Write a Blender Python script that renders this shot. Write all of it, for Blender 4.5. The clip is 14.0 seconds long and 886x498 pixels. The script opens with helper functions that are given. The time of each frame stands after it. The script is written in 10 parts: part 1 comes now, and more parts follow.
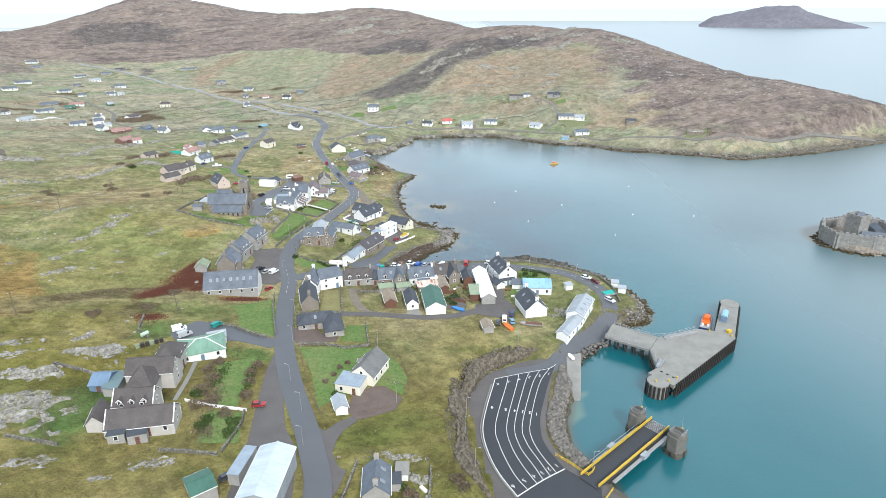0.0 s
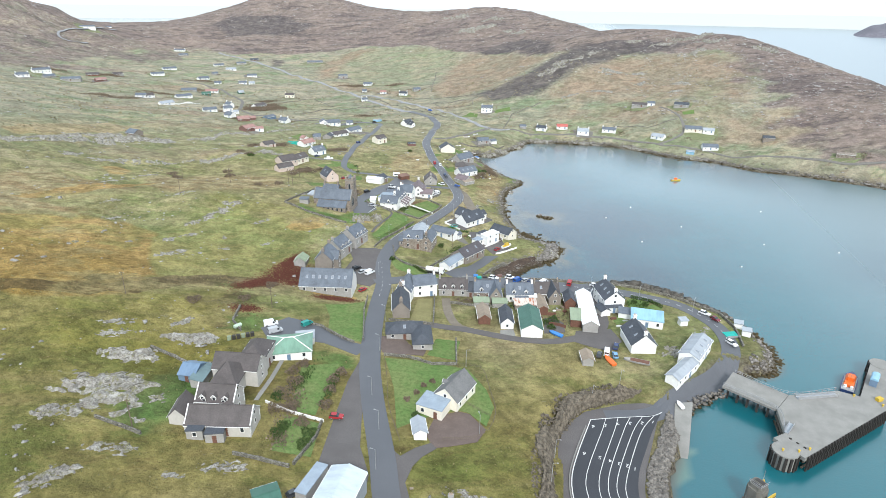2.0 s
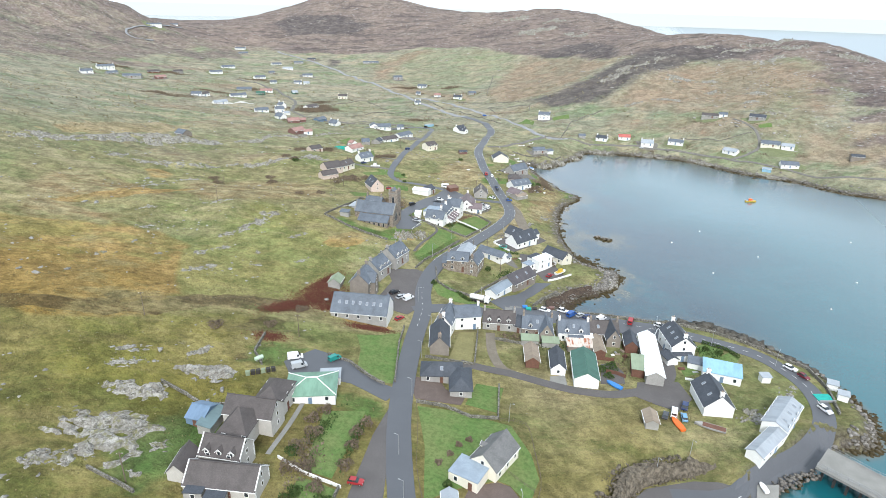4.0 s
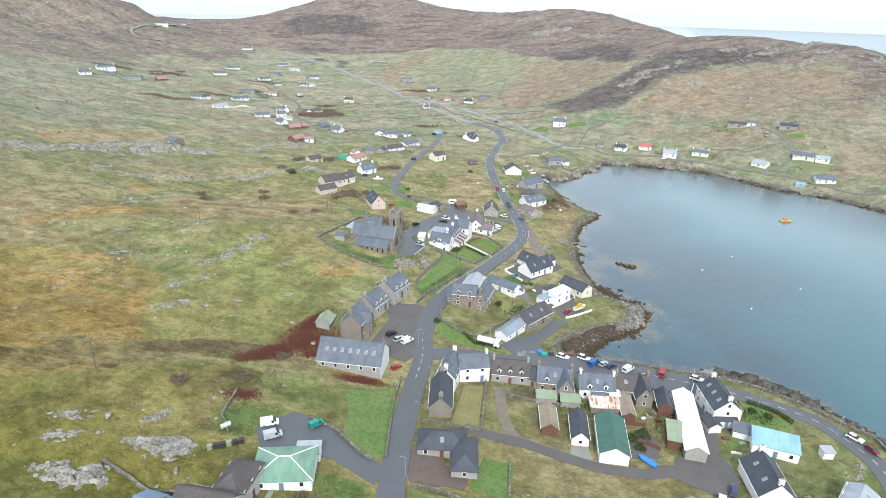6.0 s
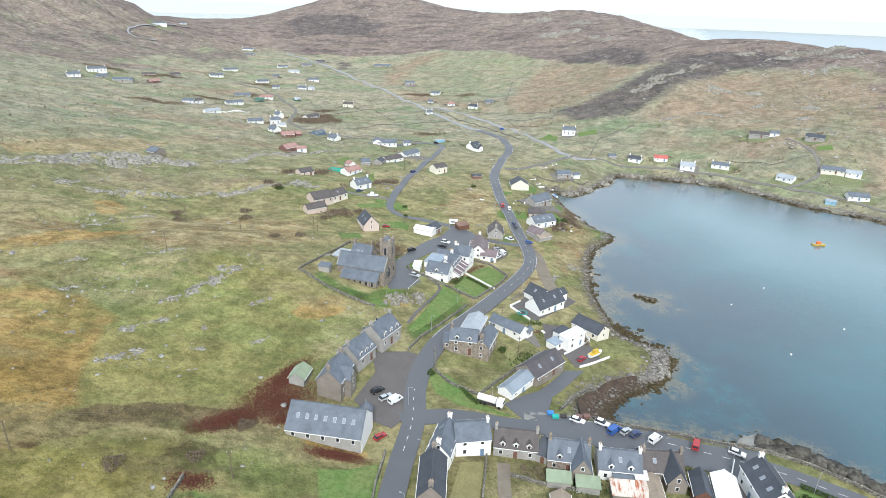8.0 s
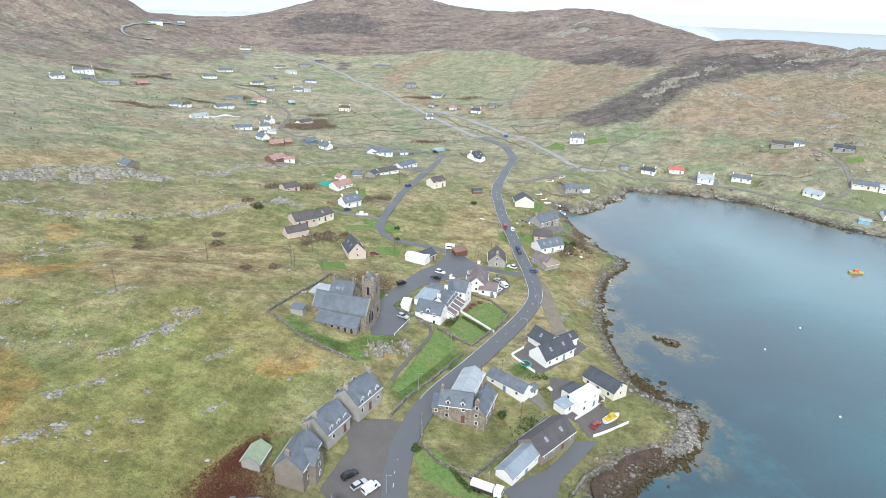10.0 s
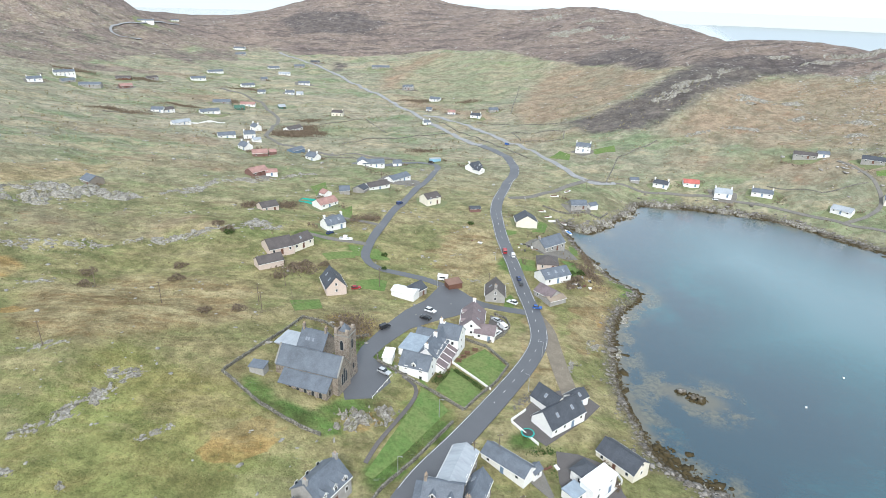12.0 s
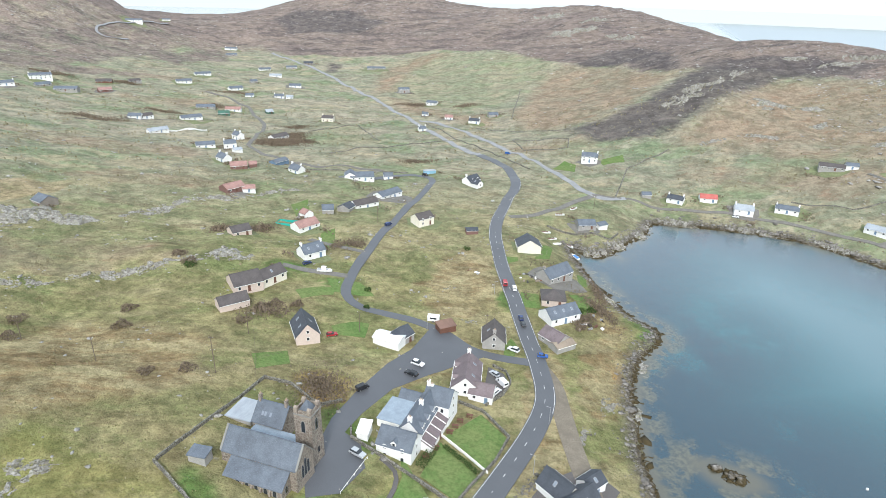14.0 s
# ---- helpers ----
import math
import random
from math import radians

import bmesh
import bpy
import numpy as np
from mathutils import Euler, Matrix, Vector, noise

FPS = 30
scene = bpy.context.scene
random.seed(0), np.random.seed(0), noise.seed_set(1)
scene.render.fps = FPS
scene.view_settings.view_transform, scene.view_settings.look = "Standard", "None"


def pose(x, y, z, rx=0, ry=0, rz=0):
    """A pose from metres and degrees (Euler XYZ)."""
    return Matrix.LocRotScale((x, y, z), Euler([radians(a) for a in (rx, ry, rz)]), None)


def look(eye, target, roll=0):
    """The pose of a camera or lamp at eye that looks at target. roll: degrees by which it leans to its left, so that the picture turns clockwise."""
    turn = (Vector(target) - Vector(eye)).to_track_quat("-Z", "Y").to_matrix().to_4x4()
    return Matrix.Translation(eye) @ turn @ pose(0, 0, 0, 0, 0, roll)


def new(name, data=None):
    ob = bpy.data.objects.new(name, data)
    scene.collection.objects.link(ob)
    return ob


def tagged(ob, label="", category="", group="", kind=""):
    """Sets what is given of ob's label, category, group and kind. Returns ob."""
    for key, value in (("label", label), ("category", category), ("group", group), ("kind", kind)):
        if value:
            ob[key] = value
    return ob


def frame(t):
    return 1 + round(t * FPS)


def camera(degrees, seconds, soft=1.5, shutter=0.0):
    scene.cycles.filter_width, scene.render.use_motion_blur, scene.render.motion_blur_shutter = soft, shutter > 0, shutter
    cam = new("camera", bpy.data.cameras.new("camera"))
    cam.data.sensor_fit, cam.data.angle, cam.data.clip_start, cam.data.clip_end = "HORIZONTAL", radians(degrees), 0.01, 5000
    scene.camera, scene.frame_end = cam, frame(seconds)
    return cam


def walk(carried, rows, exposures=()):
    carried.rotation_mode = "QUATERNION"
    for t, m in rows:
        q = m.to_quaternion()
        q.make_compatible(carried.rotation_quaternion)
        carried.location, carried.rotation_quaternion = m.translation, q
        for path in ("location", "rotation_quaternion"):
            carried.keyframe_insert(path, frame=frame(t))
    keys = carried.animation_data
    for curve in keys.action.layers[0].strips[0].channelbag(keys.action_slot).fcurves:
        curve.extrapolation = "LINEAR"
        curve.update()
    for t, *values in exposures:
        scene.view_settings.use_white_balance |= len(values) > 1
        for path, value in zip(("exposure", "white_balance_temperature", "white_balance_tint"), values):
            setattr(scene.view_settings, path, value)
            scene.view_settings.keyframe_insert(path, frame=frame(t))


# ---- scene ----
# ---- camera ----
cam = camera(73.70, 14.0, soft=0.7)
PATH = [
    (0.0, 0.00, 0.00, 111.06, 67.639, 0.378, 1.779),
    (0.5, -0.17, 2.53, 111.00, 67.603, 0.368, 1.958),
    (1.0, -0.45, 5.59, 110.86, 67.594, 0.048, 5.306),
    (1.5, -0.62, 9.35, 110.79, 67.579, -0.433, 9.976),
    (2.0, -0.96, 13.67, 110.79, 67.578, -0.777, 12.896),
    (2.5, -1.66, 18.67, 110.88, 67.557, -0.999, 14.947),
    (3.0, -2.58, 24.20, 111.00, 67.574, -1.109, 16.446),
    (5.5, -11.33, 58.98, 111.99, 67.440, -1.375, 19.340),
    (6.0, -13.20, 66.31, 112.22, 67.448, -1.414, 19.465),
    (6.5, -15.13, 73.77, 112.42, 67.481, -1.474, 19.605),
    (7.0, -17.15, 81.39, 112.53, 67.479, -1.537, 19.765),
    (7.5, -19.11, 88.99, 112.66, 67.458, -1.586, 19.929),
    (8.0, -21.00, 96.66, 112.85, 67.436, -1.630, 20.083),
    (10.5, -30.27, 137.06, 114.47, 67.162, -1.706, 20.699),
    (11.0, -32.20, 144.96, 114.74, 67.124, -1.695, 20.749),
    (11.5, -34.05, 152.99, 114.94, 67.071, -1.703, 20.787),
    (12.0, -36.07, 161.23, 115.14, 67.021, -1.698, 20.836),
    (12.5, -38.12, 169.55, 115.32, 66.962, -1.668, 20.862),
    (13.0, -40.43, 177.79, 115.45, 66.909, -1.624, 20.932),
    (13.5, -42.68, 186.12, 115.48, 66.875, -1.609, 20.885),
    (14.0, -44.96, 194.46, 115.46, 66.866, -1.612, 20.872),
]
walk(cam, [(t, pose(x, y, z, rx, ry, rz)) for t, x, y, z, rx, ry, rz in PATH])

# ---- sky and light: a bright overcast day ----
world = bpy.data.worlds.new("overcast_sky")
scene.world = world
world.use_nodes = True
_n = world.node_tree.nodes
_n.clear()
_sky = _n.new("ShaderNodeTexSky")
_sky.sky_type, _sky.sun_disc = "NISHITA", False
_sky.sun_elevation, _sky.sun_rotation = radians(38), radians(150)
_sky.air_density, _sky.dust_density = 1.0, 4.0
_mix = _n.new("ShaderNodeMix")
_mix.data_type = "RGBA"
_mix.inputs["Factor"].default_value = 0.82
_mix.inputs["B"].default_value = (7.0, 8.05, 9.1, 1)
_bg = _n.new("ShaderNodeBackground")
_bg.inputs["Strength"].default_value = 0.098
_out = _n.new("ShaderNodeOutputWorld")
world.node_tree.links.new(_sky.outputs[0], _mix.inputs["A"])
world.node_tree.links.new(_mix.outputs["Result"], _bg.inputs["Color"])
world.node_tree.links.new(_bg.outputs[0], _out.inputs["Surface"])
sun = new("sun", bpy.data.lights.new("sun", "SUN"))
sun.data.energy, sun.data.angle, sun.data.color = 1.75, radians(11), (0.985, 0.985, 0.98)
sun.matrix_world = look((60, -120, 160), (0, 60, 0))
scene.view_settings.exposure = 0.87

# ---- materials ----
class Nodes:
    """A material's node tree, with short calls."""

    def __init__(self, name, rough=0.8, metal=0.0, spec=0.3):
        self.mat = bpy.data.materials.new(name)
        self.mat.use_nodes = True
        self.tree = self.mat.node_tree
        self.bsdf = self.tree.nodes["Principled BSDF"]
        self.bsdf.inputs["Roughness"].default_value = rough
        self.bsdf.inputs["Metallic"].default_value = metal
        self.bsdf.inputs["Specular IOR Level"].default_value = spec
        self.coord = self.tree.nodes.new("ShaderNodeTexCoord").outputs["Object"]

    def link(self, a, b):
        self.tree.links.new(a, b)

    def world_coord(self):
        self.coord = self.tree.nodes.new("ShaderNodeNewGeometry").outputs["Position"]

    def noise(self, scale, detail=4.0, rough=0.6, stretch=None, turn=0):
        n = self.tree.nodes.new("ShaderNodeTexNoise")
        n.inputs["Scale"].default_value, n.inputs["Detail"].default_value, n.inputs["Roughness"].default_value = scale, detail, rough
        src = self.coord
        if stretch:
            r = self.tree.nodes.new("ShaderNodeMapping")
            r.inputs["Rotation"].default_value = (0, 0, -radians(turn))
            self.link(src, r.inputs["Vector"])
            m = self.tree.nodes.new("ShaderNodeMapping")
            m.inputs["Scale"].default_value = stretch
            self.link(r.outputs[0], m.inputs["Vector"])
            src = m.outputs[0]
        self.link(src, n.inputs["Vector"])
        return n.outputs["Fac"]

    def cells(self, scale, out="Color"):
        n = self.tree.nodes.new("ShaderNodeTexVoronoi")
        n.inputs["Scale"].default_value = scale
        self.link(self.coord, n.inputs["Vector"])
        return n.outputs[out]

    def attr(self, name):
        n = self.tree.nodes.new("ShaderNodeAttribute")
        n.attribute_name = name
        return n.outputs["Fac"]

    def ramp(self, fac, lo, hi):
        n = self.tree.nodes.new("ShaderNodeMapRange")
        n.interpolation_type = "SMOOTHSTEP"
        n.inputs["From Min"].default_value, n.inputs["From Max"].default_value = lo, hi
        self.link(fac, n.inputs["Value"])
        return n.outputs["Result"]

    def math(self, op, a, b):
        n = self.tree.nodes.new("ShaderNodeMath")
        n.operation = op
        for i, v in enumerate((a, b)):
            if isinstance(v, (int, float)):
                n.inputs[i].default_value = v
            else:
                self.link(v, n.inputs[i])
        return n.outputs[0]

    def mix(self, fac, a, b, how="MIX"):
        n = self.tree.nodes.new("ShaderNodeMix")
        n.data_type, n.blend_type = "RGBA", how
        for key, v in (("Factor", fac), ("A", a), ("B", b)):
            if isinstance(v, tuple):
                n.inputs[key].default_value = (*v, 1)
            elif isinstance(v, (int, float)):
                n.inputs[key].default_value = v
            else:
                self.link(v, n.inputs[key])
        return n.outputs["Result"]

    def done(self, color, bump=None, strength=0.3, distance=0.05):
        if isinstance(color, tuple):
            self.bsdf.inputs["Base Color"].default_value = (*color, 1)
        else:
            self.link(color, self.bsdf.inputs["Base Color"])
        if bump is not None:
            b = self.tree.nodes.new("ShaderNodeBump")
            b.inputs["Strength"].default_value, b.inputs["Distance"].default_value = strength, distance
            self.link(bump, b.inputs["Height"])
            self.link(b.outputs[0], self.bsdf.inputs["Normal"])
        return self.mat


def shade(c, k):
    return tuple(min(1.0, v * k) for v in c)


def plain(name, color, rough=0.7, metal=0.0, wear=0.22, scale=1.2, fine=14.0, bump=0.15, spec=0.3):
    """Paint, render or stone: stains at one scale, grain at another."""
    n = Nodes(name, rough, metal, spec)
    n.world_coord()
    big, small = n.noise(scale, 5), n.noise(fine, 3)
    c = n.mix(n.ramp(big, 0.3, 0.75), shade(color, 1 + 0.35 * wear), shade(color, 1 - wear))
    c = n.mix(n.ramp(small, 0.38, 0.66), c, shade(color, 1 - 0.9 * wear))
    return n.done(c, small, bump, 0.03)


def courses(name, color, gap, wear=0.3, rough=0.6, metal=0.0, depth=0.4, streak=None):
    """Roofing laid in courses that run level along the roof, with pieces of uneven tone."""
    n = Nodes(name, rough, metal, 0.35)
    wv = n.tree.nodes.new("ShaderNodeTexWave")
    wv.wave_type, wv.bands_direction, wv.wave_profile = "BANDS", "Y", "SAW"
    wv.inputs["Scale"].default_value = 0.314 / gap
    n.link(n.coord, wv.inputs["Vector"])
    piece = n.noise(2.6, 2, 0.5, (1.0, 2.6, 2.6))
    stain = n.noise(0.35, 6, 0.65)
    fleck = n.noise(3.4, 2, 0.6, (1.0, 1.5, 1.5))
    c = n.mix(n.ramp(stain, 0.3, 0.75), shade(color, 1.0 + 0.5 * wear), shade(color, 1.0 - wear))
    c = n.mix(n.math("MULTIPLY", n.ramp(piece, 0.4, 0.7), 0.5), c, shade(color, 0.65))
    c = n.mix(n.math("MULTIPLY", n.ramp(fleck, 0.54, 0.68), 0.35), c, shade(color, 1.6))
    if streak:
        c = n.mix(n.ramp(n.noise(0.8, 6, 0.7), 0.56, 0.68), c, streak)
    return n.done(c, wv.outputs["Fac"], depth, 0.03)


def sheets(name, color, wear=0.2, rough=0.45, streak=None):
    """Profiled metal sheet, ribs running down the slope."""
    n = Nodes(name, rough, 0.0, 0.4)
    wv = n.tree.nodes.new("ShaderNodeTexWave")
    wv.wave_type, wv.bands_direction, wv.wave_profile = "BANDS", "X", "SIN"
    wv.inputs["Scale"].default_value = 1.05
    n.link(n.coord, wv.inputs["Vector"])
    big = n.noise(0.5, 5, 0.7, (1.0, 0.35, 0.35))
    c = n.mix(n.ramp(big, 0.35, 0.75), shade(color, 1.1), shade(color, 1 - wear))
    if streak:
        c = n.mix(n.ramp(n.noise(1.1, 6, 0.75, (1.0, 0.25, 0.25)), 0.5, 0.62), c, streak)
    return n.done(c, wv.outputs["Fac"], 0.25, 0.03)


def stone(name, color, joint, scale=2.4, wear=0.3):
    """Rubble stone in lighter or darker mortar."""
    n = Nodes(name, 0.9, 0, 0.2)
    v = n.tree.nodes.new("ShaderNodeTexVoronoi")
    v.feature = "DISTANCE_TO_EDGE"
    v.inputs["Scale"].default_value = scale
    n.link(n.coord, v.inputs["Vector"])
    tone = n.cells(scale)
    sep = n.tree.nodes.new("ShaderNodeSeparateColor")
    n.link(tone, sep.inputs[0])
    c = n.mix(sep.outputs[0], shade(color, 1 - wear), shade(color, 1 + wear))
    c = n.mix(n.ramp(n.noise(0.5, 5), 0.4, 0.75), c, shade(color, 0.6))
    edge = n.ramp(v.outputs["Distance"], 0.02, 0.09)
    c = n.mix(edge, joint, c)
    return n.done(c, edge, 0.6, 0.04)


WHITE = plain("white_render", (0.80, 0.80, 0.78), 0.85, wear=0.12, scale=0.6)
CREAM = plain("cream_render", (0.74, 0.70, 0.60), 0.85, wear=0.12, scale=0.6)
PINK = plain("pinkish_render", (0.60, 0.50, 0.44), 0.85, wear=0.14)
PALEHARL = plain("pale_harling", (0.50, 0.48, 0.445), 0.95, wear=0.2, scale=0.5, bump=0.4)
HARL = plain("grey_harling", (0.36, 0.35, 0.33), 0.95, wear=0.25, scale=0.5, bump=0.4)
DRAB = plain("brown_harling", (0.262, 0.232, 0.200), 0.95, wear=0.25, scale=0.5, bump=0.4)
STONE = stone("rubble_stone", (0.24, 0.20, 0.165), (0.30, 0.27, 0.23), 1.3)
DRYSTONE = stone("dry_stone", (0.22, 0.21, 0.18), (0.06, 0.055, 0.045), 1.5)
TIMBER = plain("brown_boards", (0.17, 0.085, 0.06), 0.8, wear=0.3)
REDBOARD = plain("red_boards", (0.20, 0.115, 0.100), 0.7, wear=0.2)
SLATE = courses("blue_slate", (0.122, 0.142, 0.170), 0.3)
DARKSLATE = courses("dark_slate", (0.062, 0.070, 0.084), 0.3)
BROWNTILE = courses("brown_tile", (0.092, 0.080, 0.077), 0.35)
GREYTILE = courses("grey_tile", (0.16, 0.16, 0.158), 0.35)
MAUVETILE = courses("mauve_tile", (0.17, 0.135, 0.14), 0.35)
BRIGHTRED = courses("bright_red_tile", (0.44, 0.125, 0.105), 0.35)
BROWNSHEET = sheets("brown_rust_sheet", (0.190, 0.115, 0.088), 0.3, 0.8)
MAUVEDARK = courses("dark_mauve_tile", (0.085, 0.078, 0.084), 0.35)
REDTILE = courses("red_tile", (0.33, 0.195, 0.170), 0.35)
GREENSHEET = sheets("green_sheet", (0.050, 0.128, 0.096), 0.25)
PALESHEET = sheets("pale_grey_sheet", (0.31, 0.34, 0.37), 0.18)
BLUEGREY = sheets("blue_grey_sheet", (0.22, 0.26, 0.30), 0.18)
WHITESHEET = sheets("white_sheet", (0.74, 0.77, 0.80), 0.12)
ICESHEET = sheets("ice_blue_sheet", (0.44, 0.50, 0.55), 0.15)
PALEGREEN = sheets("pale_green_sheet", (0.165, 0.290, 0.215), 0.25)
TEALSHEET = sheets("teal_grey_sheet", (0.13, 0.19, 0.20), 0.2)
BLUESHEET = sheets("sky_blue_sheet", (0.24, 0.42, 0.55), 0.2)
STEELBLUE = sheets("faded_blue_sheet", (0.14, 0.21, 0.30), 0.2)
DULLGREEN = sheets("dull_green_felt", (0.24, 0.29, 0.20), 0.2, 0.8)
RUSTSHEET = sheets("rusty_sheet", (0.55, 0.48, 0.42), 0.2, 0.8, (0.34, 0.11, 0.05))
TANFELT = sheets("tan_felt", (0.27, 0.22, 0.17), 0.25, 0.9)
FLATFELT = plain("grey_roof_felt", (0.30, 0.36, 0.42), 0.8, wear=0.25, scale=0.5)
TRIM = plain("white_paint", (0.82, 0.82, 0.80), 0.5, wear=0.1)
CHIMCAP = plain("chimney_clay", (0.45, 0.33, 0.24), 0.8)
GLASS = Nodes("window_glass", 0.06, 0.0, 0.6).done((0.03, 0.036, 0.042))
SOLAR = Nodes("skylight_glass", 0.08, 0.0, 0.9).done((0.22, 0.25, 0.29))
CONCRETE = plain("concrete", (0.27, 0.265, 0.245), 0.85, wear=0.25, scale=0.25, bump=0.3)
DARKCON = plain("wet_concrete", (0.115, 0.105, 0.085), 0.7, wear=0.4, scale=0.4)
ASPHALT = plain("road_asphalt", (0.098, 0.102, 0.112), 0.52, spec=0.5, wear=0.13, scale=0.12, fine=6.0)
NEWTAR = plain("new_asphalt", (0.050, 0.053, 0.060), 0.8, wear=0.14, scale=0.1, fine=5.0)
OLDTAR = plain("worn_asphalt", (0.125, 0.115, 0.112), 0.9, wear=0.2, scale=0.2, fine=4.0)
GRAVEL = plain("grey_gravel", (0.19, 0.18, 0.162), 0.95, wear=0.3, scale=0.3, fine=4.0)
TRACK = plain("tan_gravel", (0.215, 0.185, 0.145), 0.95, wear=0.3, scale=0.3, fine=3.0)
REDGRAVEL = plain("reddish_gravel", (0.15, 0.115, 0.10), 0.95, wear=0.25, scale=0.3, fine=6.0)
PAINTLINE = plain("road_paint", (0.72, 0.72, 0.70), 0.7, wear=0.25, scale=2.0)
YELLOW = plain("yellow_paint", (0.62, 0.43, 0.06), 0.6, wear=0.3, scale=1.0)
STEEL = plain("galvanised_steel", (0.42, 0.43, 0.44), 0.5, 0.4, wear=0.2)
IRON = plain("dark_steel", (0.07, 0.065, 0.06), 0.6, 0.2, wear=0.3)
WOODPOLE = plain("weathered_pole", (0.17, 0.135, 0.10), 0.9, wear=0.3)
RUBBER = Nodes("black_rubber", 0.9).done((0.02, 0.02, 0.02))
LAWN = Nodes("mown_grass", 0.95, 0, 0.1)
LAWN.world_coord()
_g = LAWN.mix(LAWN.ramp(LAWN.noise(0.10, 8, 0.75), 0.38, 0.62), (0.102, 0.166, 0.052), (0.144, 0.180, 0.068))
_g = LAWN.mix(LAWN.ramp(LAWN.noise(0.9, 7, 0.8), 0.42, 0.62), LAWN.mix(1.0, _g, (1.15, 1.15, 1.15), "MULTIPLY"), LAWN.mix(1.0, _g, (0.76, 0.78, 0.76), "MULTIPLY"))
LAWN = LAWN.done(_g, LAWN.noise(3.0, 4), 0.5, 0.08)
DRYLAWN = plain("bleached_lawn", (0.235, 0.215, 0.098), 0.95, wear=0.25, scale=0.3, fine=2.0)

# ---- the lie of the land ----
# Coast of the main island, harbour side first, then round the back of the hills.
COAST = [(365, 517), (290, 480), (240, 462), (214, 454), (188, 465), (152, 478), (131, 482), (102, 503), (74, 510), (42, 533), (17, 539),
         (-9, 538), (-30, 534), (-44, 530), (-46, 512), (-51, 502), (-64, 470), (-79, 474), (-67, 446), (-58, 432), (-47, 416), (-34, 404),
         (-40, 383), (-41, 365), (-38, 347), (-35, 331), (-27, 312), (-20, 300), (-5, 294), (-3, 287), (-7, 273), (-17, 268), (-22, 264), (-25, 258)]
COAST_QUAY = [(-29, 252), (-26, 246), (-19, 245), (-8, 246.4), (9, 247.6), (15, 249), (27, 252), (39, 249.5), (58, 238), (69, 222), (72, 206), (67, 197), (58, 195), (52, 190), (42, 176), (36, 168),
              (33, 152), (29, 139), (29, 127), (36, 117), (38, 105), (46, 60), (60, -800)]
COAST_BACK = [(-2300, -800), (-2300, 1500), (-1300, 1650), (-1000, 1800), (-600, 1950), (-100, 1750), (60, 1500), (150, 1250), (260, 1020), (340, 880),
              (450, 720), (470, 610), (430, 545)]
# Spot heights: x, y, metres over the sea.
SPOT_VILLAGE = [(-17, 160, 8), (-11, 146, 8), (-30, 179, 6.5), (-71, 162, 11), (-60, 124, 13), (-50, 95, 13.5), (-20, 112, 10), (-100, 60, 22),
                (-102, 137, 16), (-113, 115, 19), (-150, 150, 24), (-136, 200, 16), (-80, 205, 7), (-62, 205, 6), (-45, 205, 5.5), (0, 205, 5),
                (30, 215, 4.5), (52, 206, 4.2), (-174, 228, 19.5), (-182, 254, 25), (-155, 255, 21), (-110, 268, 15.5), (-118, 284, 15.5),
                (-88, 298, 9), (-70, 278, 7.5), (-66, 300, 6.5), (-50, 293, 4.5), (-20, 282, 3), (-65, 240, 5.5), (-30, 240, 4.2), (10, 240, 4.2)]
SPOT_CROFT = [(-201, 320, 15.5), (-221, 297, 19), (-208, 360, 19), (-308, 369, 23), (-219, 390, 14.5), (-190, 419, 13), (-142, 431, 10),
              (-90, 434, 8), (-90, 358, 6.5), (-118, 377, 8), (-204, 537, 9.5), (-376, 614, 9), (-355, 701, 9), (-290, 440, 18), (-450, 480, 25),
              (-622, 612, 29), (-520, 720, 17), (-382, 934, 15), (-300, 800, 11), (-260, 200, 34), (-240, 100, 42), (-400, 250, 60), (-100, 560, 9),
              (-40, 552, 7), (40, 555, 8), (-160, 700, 11), (120, 545, 9), (-150, 330, 14), (-300, 0, 50), (-80, 0, 18), (10, 40, 5)]
SPOT_HILL = [(88, 597, 26), (-23, 635, 19), (66, 669, 30), (36, 762, 42), (-5, 748, 50), (136, 888, 72), (20, 930, 76), (108, 924, 82), (159, 886, 80),
             (223, 830, 70), (260, 757, 53), (280, 717, 46), (300, 655, 40), (318, 600, 38), (335, 548, 33), (-230, 980, 33), (-120, 870, 28),
             (12, 1100, 72), (-43, 1249, 83), (-142, 1342, 101), (-220, 1383, 107), (-284, 1391, 100), (-375, 1401, 95), (-472, 1424, 91)]
SPOT_FAR = [(-607, 1480, 118), (-671, 1507, 129), (-770, 1459, 127), (-822, 1431, 110), (-874, 1340, 83), (-898, 1201, 66), (-655, 1320, 85),
            (-734, 1017, 27), (-818, 847, 52), (-995, 1086, 62), (-1003, 1073, 82), (-1024, 1015, 104), (-928, 1226, 63), (-1024, 971, 120), (-1026, 886, 152), (-1039, 1250, 57),
            (-1016, 1403, 56), (-500, 1150, 40), (-300, 1180, 55), (-1250, 800, 175), (-1000, 500, 110), (-750, 300, 105), (-1400, 1300, 45),
            (-900, 700, 72), (200, 1040, 35), (330, 800, 22), (380, 700, 12), (425, 620, 12), (270, 940, 24), (150, 1150, 30), (60, 1370, 45), (400, 560, 20), (395, 500, 14), (-100, 1560, 60), (-600, 1750, 70), (-300, 1080, 42), (-100, 1120, 62)]
SPOTS = np.array(SPOT_VILLAGE + SPOT_CROFT + SPOT_HILL + SPOT_FAR, float)
REACH = 26.0


def _kernel(d2):
    return np.sqrt(d2 + REACH * REACH)


